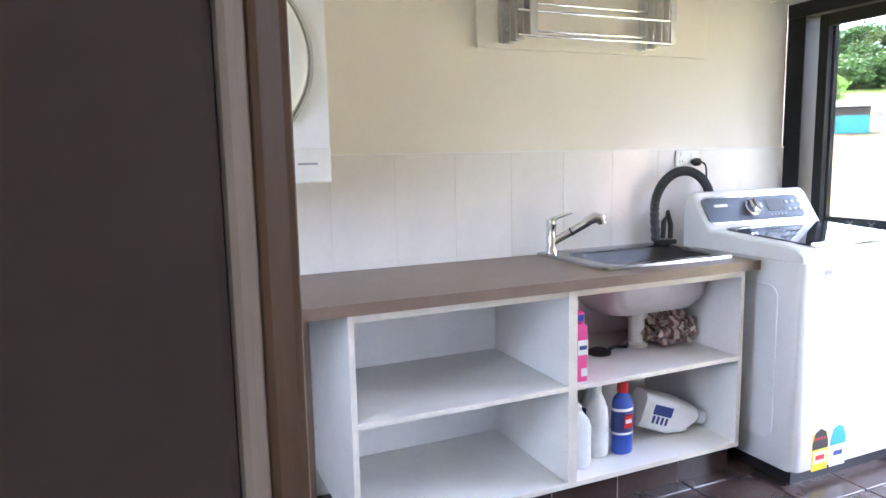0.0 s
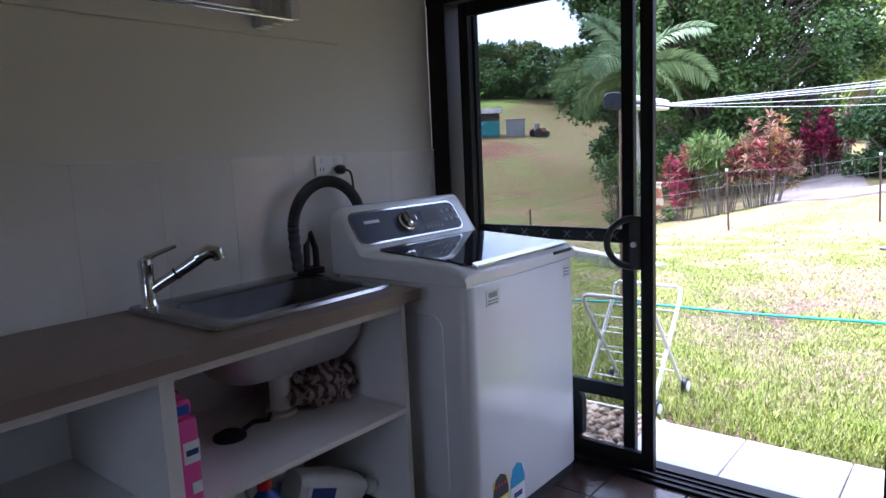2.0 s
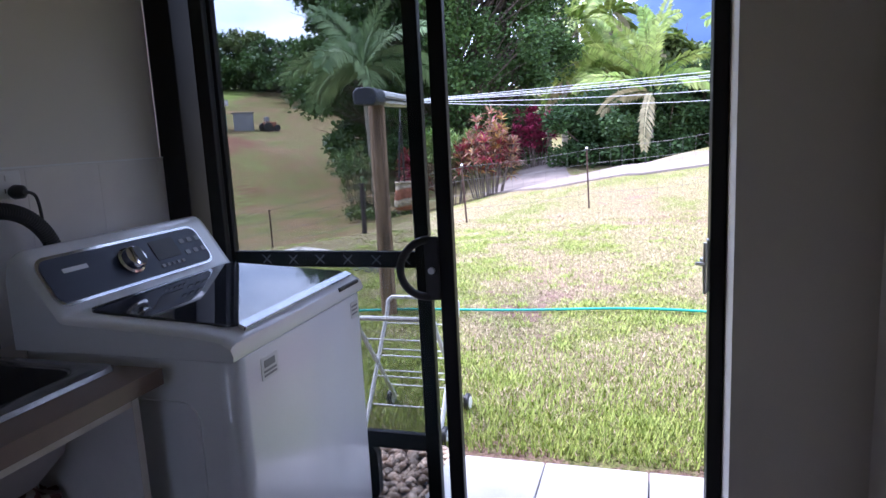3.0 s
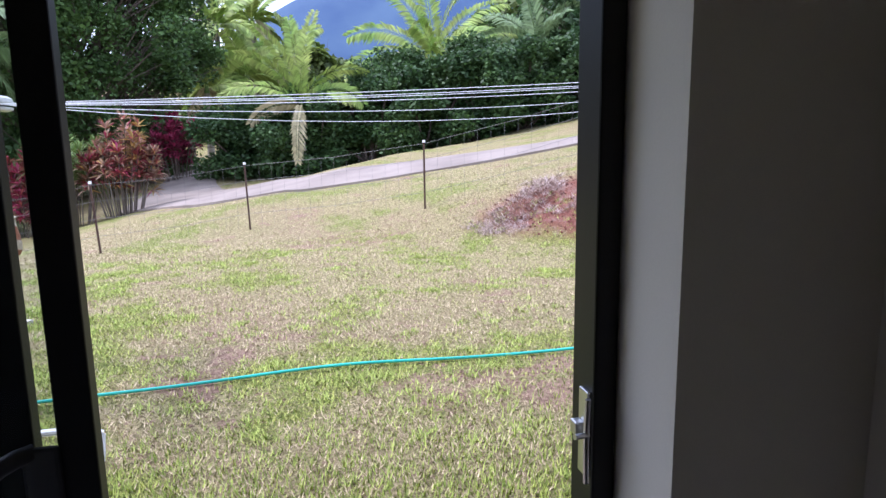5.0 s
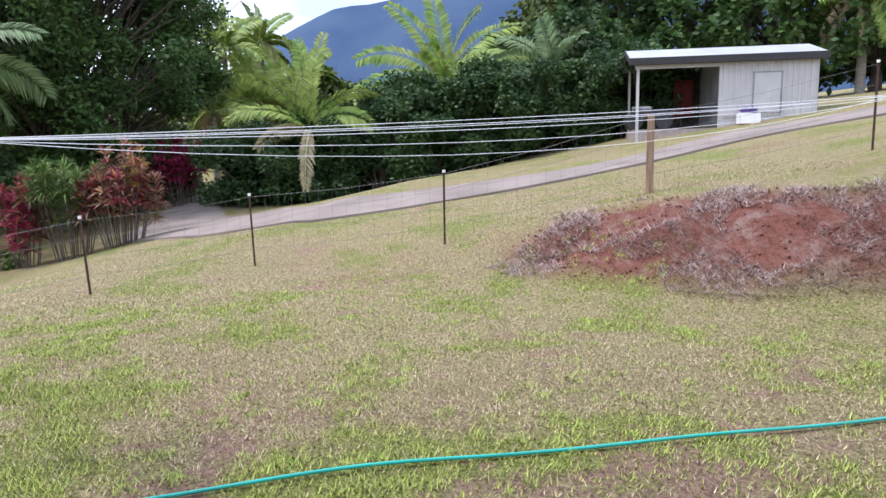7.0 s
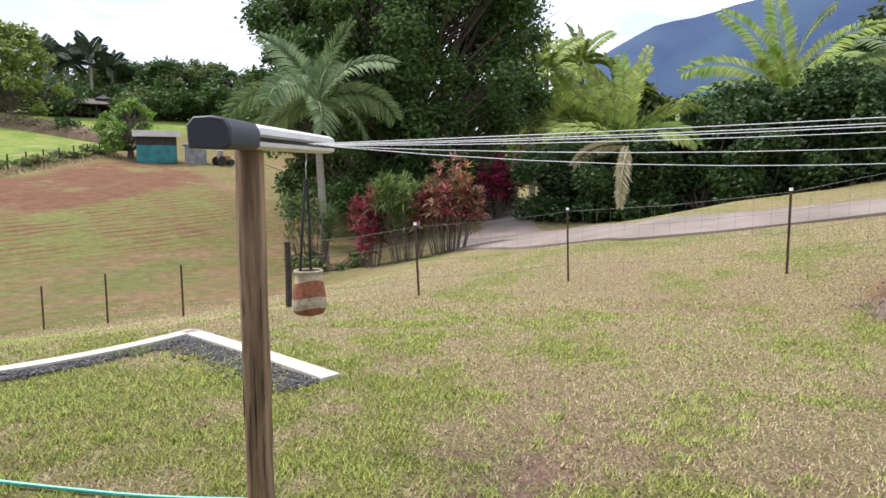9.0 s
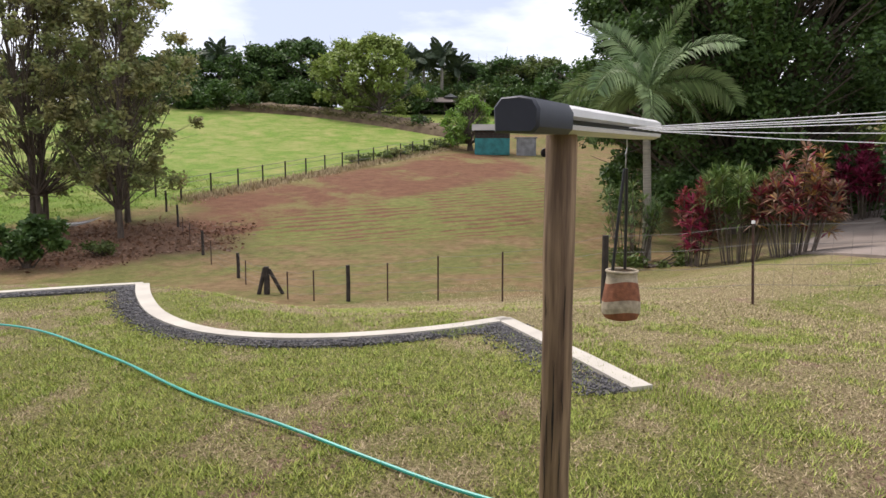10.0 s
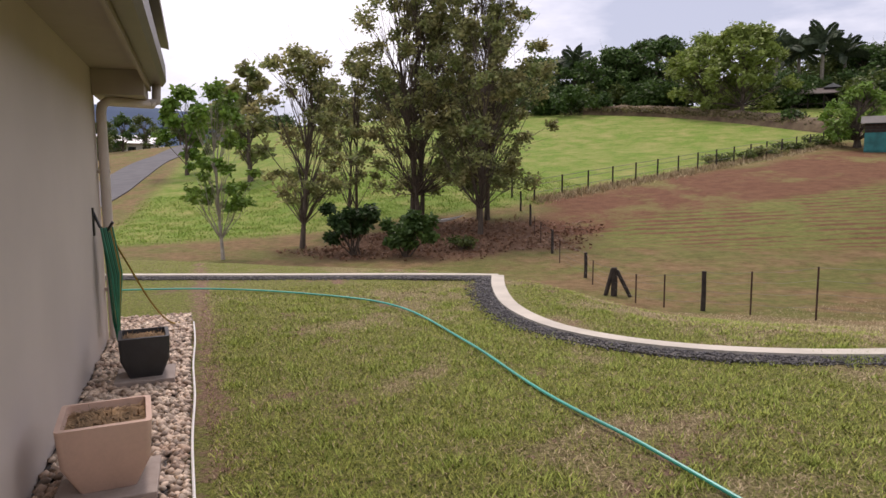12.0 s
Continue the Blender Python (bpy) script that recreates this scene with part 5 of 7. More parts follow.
SLAB = material("brown_grey_concrete_slab", (0.36, 0.3, 0.26), 0.85, vary=0.12, scale=6, bump=0.2)
for x, y, s in ((0.6, 4.76, 0.4), (0.55, 2.93, 0.44)):
    solid("paving_slab", box(x - s / 2, y - s / 2, -0.13, x + s / 2, y + s / 2, -0.085, 0.006), SLAB, "brown-grey concrete slab under a planter pot", "paving slab")
planter((0.6, 4.76, -0.13), 0.34, 0.22, 0.3, CHARCOAL, "charcoal square tapered planter with straw mulch")
planter((0.55, 2.93, -0.13), 0.4, 0.24, 0.33, TERRA, "pinkish terracotta square planter with straw mulch")

hanger = thing("hose_hanger", (0.2, 5.65, 0.92), "black wall bracket carrying a coiled garden hose", "hose hanger")
part("bracket", tube([(0, 0, 0.16), (0.05, 0, 0.02), (0.1, 0, -0.02), (0.15, 0, 0.06)], 0.012, 8), BLACK, hanger, soft=True)
part("wall_plate", box(0.0, -0.03, -0.05, 0.012, 0.03, 0.18, 0.003), BLACK, hanger)
TEALHOSE = material("teal_garden_hose", (0.015, 0.2, 0.12), 0.4, vary=0.12, bump=0.05)
coil = tagged(part("garden_hose", mesh_of(bmesh.new(), "none"), GREENHOSE), "coiled dark green garden hose on a wall bracket", "hose")
for k in range(7):
    o = 0.022 * k - 0.066
    bmc = tube([(0.3 + o * 0.5, 5.65 + o, 0.93), (0.33 + 0.01 * k, 5.6 + o, 0.55), (0.35, 5.62 + o, 0.15), (0.34, 5.66 + o, -0.02 + 0.02 * (k % 3)), (0.31, 5.7 + o, 0.15), (0.29, 5.7 + o, 0.6), (0.3 + o * 0.5, 5.66 + o, 0.935)], 0.009, 6)
    part("loop", bmc, YELLOWHOSE if k == 5 else (GREENHOSE if k % 2 else TEALHOSE), coil, soft=True)
part("lead", tube([tuple(p) for p in bend([(0.3, 5.65, 0.93), (0.42, 5.8, 0.62), (0.58, 6.1, 0.2), (0.72, 6.5, -0.08), (0.85, 6.7, -0.12), (0.93, 6.6, -0.12)], 6)], 0.009, 6), YELLOWHOSE, coil, "mustard yellow hose lead", soft=True)
edge_pts = [(0.93, 6.6), (0.94, 5.8), (0.925, 5.0), (0.935, 4.2), (0.92, 3.4), (0.93, 2.6), (0.945, 1.6), (0.93, 0.6), (0.93, -0.6)]
tagged(part("edging_cord", tube([(p.x, p.y, -0.115) for p in bend([(*q, 0) for q in edge_pts], 5)], 0.008, 6), WHITEPLASTIC, None, "", True), "thin white garden edging along the pebbles", "edging")
hose_line = bend([(3.42, -9.0, 0), (3.48, -5.2, 0), (3.5, -3.84, 0), (3.56, -2.5, 0), (3.6, -1.5, 0), (3.56, -0.6, 0), (3.46, 0.3, 0), (3.36, 1.02, 0), (3.33, 1.7, 0), (3.27, 2.5, 0), (3.24, 3.2, 0), (3.29, 4.6, 0), (3.28, 6.2, 0), (3.08, 7.1, 0), (2.64, 7.74, 0), (1.68, 8.57, 0), (0.62, 9.08, 0), (-1.2, 9.5, 0)], 8)
tagged(part("garden_hose", tube([(p.x, p.y, ground_z(p.x, p.y) + 0.03 + 0.008 * math.sin(p.y * 3)) for p in hose_line], 0.0115, 8), HOSE, None, "", True), "turquoise garden hose lying across the lawn", "hose")

# folding clothes airer on the lawn
air = thing("clothes_airer", (1.24, -0.44, 0), "white folding clothes airer with two wheels on the grass", "clothes airer")
AW = material("white_coated_wire", (0.78, 0.78, 0.77), 0.4, vary=0.05, bump=0)
G0, AIR_TOP = -0.165, 0.47
for y in (-0.205, 0.205):
    part("leg", tube([(0.22, y, G0 + 0.06), (-0.2, y, AIR_TOP - 0.05), (-0.22, y, AIR_TOP)], 0.012, 8), AW, air, soft=True)
    part("leg", tube([(-0.22, y, G0 + 0.06), (0.18, y, AIR_TOP - 0.06), (0.2, y, AIR_TOP)], 0.012, 8), AW, air, soft=True)
    for x in (-0.22, 0.22):
        w = part("wheel", lathe([(0.02, -0.014), (0.045, -0.014), (0.052, -0.008), (0.052, 0.008), (0.045, 0.014), (0.02, 0.014)], 20, None, (x, y * 1.12, G0 + 0.05), "y"), BLACK, air, soft=True)
        part("hub", lathe([(0.034, -0.017), (0.036, 0), (0.034, 0.017)], 20, None, (x, y * 1.12, G0 + 0.05), "y"), WHITEPLASTIC, w)
for k in range(4):
    for s in (-1, 1):
        z = G0 + 0.16 + 0.12 * k
        x = s * (0.22 - 0.42 * (z - G0 - 0.06) / (AIR_TOP - G0 - 0.11))
        part("rung", tube([(x, -0.205, z), (x, 0.205, z)], 0.004, 6), AW, air)
for x in (-0.22, 0.2):
    part("top_bar", tube([(x, -0.205, AIR_TOP), (x * 1.04, -0.18, AIR_TOP + 0.02), (x * 1.04, 0.18, AIR_TOP + 0.02), (x, 0.205, AIR_TOP)], 0.012, 8), AW, air, soft=True)

# ---- clothes line ----
POST = (3.42, 0.57)
line = thing("clothes_line", (*POST, 0), "timber post carrying a retractable clothes line head", "clothes line")
GP = terrain(*POST)
bm = bmesh.new()
zs = [GP - 0.1 + 0.1 * k for k in range(21)]
tube([(0.012 * noise.noise(Vector((z * 1.3, 0, 0))), 0.012 * noise.noise(Vector((0, z * 1.3, 4))), min(z, 1.645)) for z in zs if z < 1.74], [0.069 + 0.004 * noise.noise(Vector((z * 3, 1, 1))) for z in zs if z < 1.74], 20, bm)
post = part("post", bm, TIMBER, line, "weathered round pine post", soft=True)
crng = np.random.default_rng(81)
for k in range(16):
    a, z0, l = crng.uniform(1.8, 5.6), crng.uniform(-0.1, 1.2), crng.uniform(0.15, 0.5)
    pts = [(0.0695 * math.cos(a + w), 0.0695 * math.sin(a + w), z0 + l * q / 5) for q, w in enumerate(crng.normal(0, 0.035, 6))]
    part("crack", tube(pts, [0.0006, 0.002, 0.0028, 0.0026, 0.0018, 0.0006], 4), OLDPOST_AND_SHADE, post)
near, far = Vector((2.87 - POST[0], 0.44 - POST[1], 1.695)), Vector((4.7 - POST[0], 0.74 - POST[1], 1.725))
ax = (far - near).normalized()
sd = Vector((ax.y, -ax.x, 0))
def shell(a, b, prof):
    bm = bmesh.new()
    rings = []
    for p, k in ((a, 0.9), (a + (b - a) * 0.03, 1.0), (a + (b - a) * 0.97, 0.97), (b, 0.85)):
        rings.append([bm.verts.new(p + sd * u * k + Vector((0, 0, v * k))) for u, v in prof])
    for r0, r1 in zip(rings, rings[1:]):
        for i in range(len(prof)):
            bm.faces.new((r0[i], r1[i], r1[(i + 1) % len(prof)], r0[(i + 1) % len(prof)]))
    bm.faces.new(rings[0])
    bm.faces.new(rings[-1][::-1])
    bmesh.ops.recalc_face_normals(bm, faces=bm.faces[:])
    return bm


part("cap", shell(near, near + ax * 0.36, [(-0.085, -0.062), (0.075, -0.066), (0.095, -0.045), (0.098, 0.02), (0.075, 0.058), (0.02, 0.07), (-0.06, 0.066), (-0.09, 0.03)]), material("dark_grey_plastic", (0.03, 0.034, 0.045), 0.5, vary=0.1, bump=0.1), line, "dark grey plastic end cap", soft=True)
CASE = material("off_white_casing", (0.7, 0.69, 0.66), 0.45, vary=0.08, scale=3, bump=0.05)
part("casing", shell(near + ax * 0.35, far, [(-0.08, 0.0), (0.06, 0.0), (0.088, 0.01), (0.08, 0.04), (0.05, 0.058), (-0.04, 0.06), (-0.08, 0.035)]), CASE, line, "off-white upper casing", soft=True)
part("casing", shell(near + ax * 0.35, far - ax * 0.02, [(-0.08, -0.055), (0.05, -0.058), (0.085, -0.045), (0.088, -0.028), (0.05, -0.02), (-0.08, -0.02)]), CASE, line, "off-white lower casing", soft=True)
part("spool", shell(near + ax * 0.36, far - ax * 0.05, [(-0.06, -0.022), (0.05, -0.022), (0.05, 0.002), (-0.06, 0.002)]), BLACK, line)
END = Vector((6.02, -8.3, 2.19))
for k in range(6):
    a = Vector((*POST, 0)) + near.lerp(far, 0.62 + 0.066 * k) + sd * 0.085 - Vector((0, 0, 0.012))
    b = END + Vector((0.28 * (k - 2.5), 0.05 * (k - 2.5), 0.012 * (k % 3)))
    pts = [a.lerp(b, i / 14) - Vector((0, 0, (0.06, 0.09, 0.105, 0.125, 0.23, 0.34)[k] * 4 * (i / 14) * (1 - i / 14))) for i in range(15)]
    m = tube([tuple(p - Vector((*POST, 0))) for p in pts], 0.0024, 5)
    part("line_cord", m, LINEWIRE, line, "white line cord" if k == 0 else "")
ep = thing("line_post", (END.x, END.y, 0), "timber end post of the clothes line with a crossbar", "post")
part("post", tube([(0, 0, terrain(END.x, END.y) - 0.1), (0, 0, END.z - 0.06)], 0.06, 14), TIMBER, ep, soft=True)
part("crossbar", box(-0.85, -0.03, END.z - 0.06, 0.85, 0.03, END.z + 0.05, 0.006), TIMBER, ep)
# white wire basket hung on the line
basket = thing("peg_basket", (5.12, -7.1, 1.85), "white plastic peg basket hung from the clothes line", "basket")
part("hook", tube([(0, 0, 0.06), (0, 0, 0.2), (0.015, 0, 0.225), (0.03, 0, 0.205)], 0.006, 6), WHITEPLASTIC, basket, soft=True)
for z_, r_ in ((0.08, 0.15), (-0.1, 0.11)):
    ring = [(r_ * math.cos(2 * math.pi * k / 16), 0.6 * r_ * math.sin(2 * math.pi * k / 16), z_) for k in range(16)]
    part("rim" if z_ > 0 else "lower_ring", tube(ring, 0.008, 6, None, True), WHITEPLASTIC, basket, soft=True)
for k in range(16):
    a = 2 * math.pi * k / 16
    part("slat", tube([(0.15 * math.cos(a), 0.09 * math.sin(a), 0.08), (0.11 * math.cos(a), 0.066 * math.sin(a), -0.1)], 0.004, 5), WHITEPLASTIC, basket)
part("base", lathe([(0.11, -0.105), (0.11, -0.095)], 16, None, (0, 0, 0), "z", 0.6), WHITEPLASTIC, basket)
part("pegs", lathe([(0.09, -0.09), (0.1, -0.05), (0.06, -0.02)], 12, None, (0, 0, 0), "z", 0.55), PINK, basket, "pile of pink pegs")
# peg bag
PB = Vector((4.28, 0.68, 0.0))
pb = thing("peg_bag", tuple(PB), "woven cream and terracotta striped peg bag hung by black straps", "bag")
WEAVE1 = material("cream_woven_straw", (0.5, 0.42, 0.3), 0.9, vary=0.2, scale=30, bump=0.7, grain=120)
WEAVE2 = material("terracotta_woven_straw", (0.32, 0.12, 0.06), 0.9, vary=0.2, scale=30, bump=0.7, grain=120)
prof = [(0.085, 0.93), (0.084, 0.9), (0.09, 0.87), (0.099, 0.82), (0.106, 0.77), (0.108, 0.73), (0.104, 0.70), (0.09, 0.665), (0.06, 0.655)]
for i, m in enumerate((WEAVE1, WEAVE1, WEAVE2, WEAVE2, WEAVE1, WEAVE1, WEAVE2, WEAVE2)):
    r0, r1 = prof[i], prof[i + 1]
    bm = bmesh.new()
    n = 24
    A = [bm.verts.new((r0[0] * math.cos(6.283 * k / n), r0[0] * math.sin(6.283 * k / n), r0[1] + (0.012 * math.sin(12.566 * k / n) if 1 < i < 7 else 0))) for k in range(n)]
    B = [bm.verts.new((r1[0] * math.cos(6.283 * k / n), r1[0] * math.sin(6.283 * k / n), r1[1] + (0.012 * math.sin(12.566 * k / n) if 0 < i < 6 else 0))) for k in range(n)]
    for k in range(n):
        bm.faces.new((B[k], B[(k + 1) % n], A[(k + 1) % n], A[k]))
    if i == 7:
        bm.faces.new(B[::-1])
    part("band", bm, m, pb, "", True)
part("rim", tube([(0.085 * math.cos(6.283 * k / 24), 0.085 * math.sin(6.283 * k / 24), 0.93) for k in range(24)], 0.008, 6, None, True), WEAVE1, pb, soft=True)
for s in (-1, 1):
    part("strap", tube([(0.075 * s, 0.02, 0.93), (0.05 * s, 0.01, 1.2), (0.012 * s, 0, 1.5)], 0.009, 6), BLACK, pb)
part("hook", tube([(0, 0, 1.5), (0, 0, 1.58), (0.012, 0, 1.61), (0.0, 0, 1.7)], 0.004, 6), STEEL, pb)

# ---- fence ----
def picket(x, y, high, kind, lean=(0, 0)):
    g = terrain(x, y)
    f = thing("fence_post", (x, y, g), {"steel": "rusty steel picket of the paddock fence", "timber": "dark old timber post of the paddock fence", "pale": "square brown timber fence post", "strut": "old timber strainer post with a leaning strut"}[kind], "fence post", "paddock fence posts" if kind == "steel" else "")
    if kind == "steel":
        bm = bmesh.new()
        prism([(-0.016, -0.012), (0.016, -0.012), (0.004, -0.006), (0.003, 0.018), (-0.003, 0.018), (-0.004, -0.006)], -0.1, high, "xy", bm)
        for v in bm.verts:
            v.co.x += lean[0] * max(0, v.co.z)
            v.co.y += lean[1] * max(0, v.co.z)
        part("picket", bm, RUST, f)
        if y < 3:
            part("cap", tube([(lean[0] * high, lean[1] * high, high - 0.005), (lean[0] * high, lean[1] * high, high + 0.035)], 0.024, 8), WHITEPLASTIC, f)
    else:
        r = {"timber": 0.05, "pale": 0.06, "strut": 0.075}[kind]
        part("post", tube([(0, 0, -0.1), (0.01, 0, high * 0.5), (0, 0, high)], [r, r * 0.95, r * 0.9], 8), TIMBER if kind == "pale" else OLDPOST_AND_SHADE, f)
        if kind == "strut":
            part("strut", tube([(0.3, -0.22, -0.02), (0.05, -0.03, high * 0.9)], 0.045, 8), OLDPOST_AND_SHADE, f)
            part("strut", tube([(-0.15, 0.12, -0.02), (-0.03, 0.02, high * 0.95)], 0.05, 8), OLDPOST_AND_SHADE, f)
    return Vector((x, y, g))


FENCE = [(8.8, -9.8, 1.3, "steel", (0, 0)), (9.5, -6.52, 1.2, "pale", (0, 0)), (10.25, -3.47, 1.12, "steel", (0, 0)), (11.35, -0.52, 1.15, "steel", (0.0, 0.03)), (9.9, 1.57, 1.05, "steel", (-0.01, 0.05)),
         (9.15, 3.3, 0.95, "timber", (0, 0)), (11.1, 6.42, 0.98, "steel", (0, 0.01)), (11.6, 8.5, 1.0, "steel", (0, 0)), (11.25, 9.7, 0.88, "steel", (0, 0)), (10.72, 10.43, 0.82, "timber", (0, 0)),
         (10.22, 11.03, 0.7, "steel", (0, 0)), (9.95, 11.64, 0.64, "steel", (0, 0)), (10.05, 12.6, 0.66, "strut", (0, 0)), (10.5, 14.2, 0.62, "steel", (0.08, 0.1)), (10.98, 15.3, 0.7, "timber", (0.0, 0)),
         (11.5, 17.6, 0.75, "steel", (0, 0)), (12.25, 19.4, 0.8, "timber", (0, 0)), (13.0, 21.6, 0.8, "steel", (0, 0)), (13.7, 23.4, 0.8, "steel", (0, 0)), (14.5, 25.3, 0.9, "timber", (0, 0)), (15.6, 28.4, 0.95, "timber", (0, 0)),
         (16.9, 32.0, 1.1, "timber", (0, 0))]
tops = [(picket(*f), f[2]) for f in FENCE]
wires = thing("fence_wire", (0, 0, 0), "galvanised fence wires strung between the pickets", "fence wire")
for h in (0.25, 0.5, 0.75, 0.98):
    run = []
    for (a, ha), (b, hb) in zip(tops, tops[1:]):
        p, q = a + Vector((0, 0, ha * h)), b + Vector((0, 0, hb * h))
        run += [tuple(p), tuple(p.lerp(q, 0.5) - Vector((0, 0, 0.04)))]
    part("strand", tube(run + [tuple(q)], 0.0024, 4), WIRE, wires)
bm = bmesh.new()
for (a, ha), (b, hb) in zip(tops[:5], tops[1:5]):
    n = int((b - a).length / 0.22)
    for k in range(1, n):
        p = a.lerp(b, k / n)
        tube([(p.x, p.y, p.z + 0.05), (p.x, p.y, p.z + 0.95 * (ha + (hb - ha) * k / n))], 0.0014, 4, bm)
part("netting", bm, WIRE, wires)["kind"] = "stuff"
# field fence beyond the ploughed soil
for k in range(17):
    t = k / 16
    x, y = 17.5 + 31 * t, 30.6 + 8.4 * t
    g = terrain(x, y)
    f = thing("fence_post", (x, y, g), "thin old post of the field fence", "fence post", "field fence posts")
    part("post", tube([(0, 0, -0.1), (0, 0, 1.1)], 0.05, 6), OLDPOST_AND_SHADE, f)
for h in (0.4, 0.8, 1.05):
    part("strand", tube([(17.5 + 31 * k / 32, 30.6 + 8.4 * k / 32, terrain(17.5 + 31 * k / 32, 30.6 + 8.4 * k / 32) + h) for k in range(33)], 0.012, 4), WIRE, wires)

# ---- sheds ----
TEAL = material("teal_painted_board", (0.02, 0.2, 0.2), 0.7, vary=0.2, scale=2, bump=0.2)
GREYIRON = material("weathered_grey_iron", (0.3, 0.3, 0.3), 0.6, 0.2, vary=0.2, scale=2, bump=0.1)
CREAMIRON = material("pale_cream_steel_cladding", (0.5, 0.48, 0.455), 0.5, vary=0.06, scale=2, bump=0.1)
def ribbed(x0, x1, z0, z1, y, pitch, deep):
    """A sheet with upright ribs, facing -y."""
    bm = bmesh.new()
    n = int((x1 - x0) / pitch)
    pts = []
    for k in range(n + 1):
        x = x0 + (x1 - x0) * k / n
        pts += [(x, y), (x + pitch * 0.6, y), (x + pitch * 0.7, y - deep), (x + pitch * 0.9, y - deep)]
    pts = [(min(p[0], x1), p[1]) for p in pts]
    lo = [bm.verts.new((px, py, z0)) for px, py in pts]
    hi = [bm.verts.new((px, py, z1)) for px, py in pts]
    for i in range(len(pts) - 1):
        bm.faces.new((lo[i], lo[i + 1], hi[i + 1], hi[i]))
    return bm


SX, SY = 47.0, 33.6
gs = terrain(SX, SY) - 0.1
shed = thing("garden_shed", (SX, SY, gs), "small teal boarded shed with a pale iron roof", "shed", "", -52)
# the top three boards are dark, imitating the shade of an open upper wall
for k in range(9):
    part("board", box(-1.45, -1.0, 0.12 + 0.21 * k, 1.45, -0.96 + 0.01 * (k % 2), 0.32 + 0.21 * k), TEAL if k < 6 else OLDPOST_AND_SHADE, shed, "" if k else "teal painted board")
part("wall", box(-1.45, -0.95, 0.0, 1.45, 1.0, 2.05), TEAL, shed)
part("roof", prism([(-1.7, 2.12), (1.7, 2.45), (1.7, 2.52), (-1.7, 2.19)], -1.25, 1.2, "xz"), CREAMIRON, shed)
part("fascia", box(-1.7, -1.27, 2.02, 1.7, -1.24, 2.5), CREAMIRON, shed)
lean = thing("iron_lean_to", (SX + 1.9, SY - 2.0, terrain(SX + 1.9, SY - 2.0) - 0.1), "grey corrugated iron lean-to beside the shed", "shed", "", -52)
part("wall", ribbed(-0.7, 0.9, 0, 1.5, -0.6, 0.15, 0.03), GREYIRON, lean)
part("side", box(0.9, -0.6, 0, 0.94, 0.8, 1.5), GREYIRON, lean)
part("roof", box(-0.8, -0.7, 1.5, 1.05, 0.9, 1.56), GREYIRON, lean)
trac = thing("garden_tractor", (SX + 2.4, SY - 4.4, terrain(SX + 2.4, SY - 4.4)), "old rusty garden tractor parked by the shed", "tractor", "", -30)
part("body", box(-0.5, -0.25, 0.35, 0.5, 0.25, 0.8, 0.05), material("faded_orange_paint", (0.35, 0.13, 0.07), 0.7, vary=0.2), trac)
part("seat", box(-0.45, -0.2, 0.8, -0.1, 0.2, 1.2, 0.05), GREYIRON, trac)
for x, r in ((-0.4, 0.38), (0.45, 0.26)):
    for y in (-0.4, 0.4):
        part("wheel", lathe([(r * 0.4, -0.1), (r, -0.1), (r, 0.1), (r * 0.4, 0.1)], 16, None, (x, y, r), "y"), BLACK, trac)

# open-fronted garage on the slope
g0 = Vector((19.7, -11.55, 0))
g1 = Vector((17.7, -16.4, 0))
gd = (g1 - g0).normalized()
ga = math.degrees(math.atan2(gd.y, gd.x))
GZ = terrain(18.8, -14) - 0.05
gar = thing("garage_shed", (g0.x, g0.y, GZ), "long pale steel garage with an open carport end", "garage", "", ga)
GL = (g1 - g0).length
H0 = 1.75
part("floor_slab", box(0, 0.0, -0.8, GL, 3.2, 0.02), SLAB, gar)
part("front_wall", ribbed(GL * 0.47, GL, 0.0 + 0.35, H0 + 0.4, 0.0, 0.16, 0.025), CREAMIRON, gar)
part("wall_lining", box(GL * 0.47, 0.02, -0.5, GL, 0.06, H0 + 0.4), CREAMIRON, gar)
part("end_wall", box(GL - 0.05, 0.06, -0.5, GL, 3.2, H0 + 0.5), CREAMIRON, gar)
part("inner_wall", box(GL * 0.47, 0.06, 0, GL * 0.47 + 0.05, 3.2, H0 + 0.4), GREYIRON, gar)
part("back_wall", box(GL * 0.25, 3.15, 0, GL, 3.2, H0 + 0.3), OLDPOST_AND_SHADE, gar)
for y in (0.03, 3.1):
    part("carport_post", box(0.05, y - 0.04, -0.8, 0.13, y + 0.04, H0 + 0.4), CREAMIRON, gar)
part("lintel", box(0.0, -0.02, H0 + 0.1, GL * 0.47, 0.04, H0 + 0.42), CREAMIRON, gar)
def pitched(x0, x1, y0, y1, z, rise, over):
    bm = bmesh.new()
    ym = (y0 + y1) / 2
    prof = [(y0 - over, z - 0.05), (ym, z + rise), (y1 + over, z - 0.05), (y1 + over, z - 0.12), (ym, z + rise - 0.08), (y0 - over, z - 0.12)]
    return prism(prof, x0 - over, x1 + over, "yz")


part("roof", pitched(0, GL, 0, 3.2, H0 + 0.46, 0.42, 0.18), material("pale_zinc_roof", (0.55, 0.56, 0.57), 0.35, 0.3, vary=0.08, scale=1.5, bump=0.05), gar)
EAVE = material("charcoal_painted_eave", (0.045, 0.042, 0.042), 0.6, vary=0.1, bump=0.05, spec=0.2)
part("gutter", box(-0.2, -0.26, H0 + 0.2, GL + 0.2, -0.15, H0 + 0.415, 0.01), EAVE, gar, "charcoal gutter")
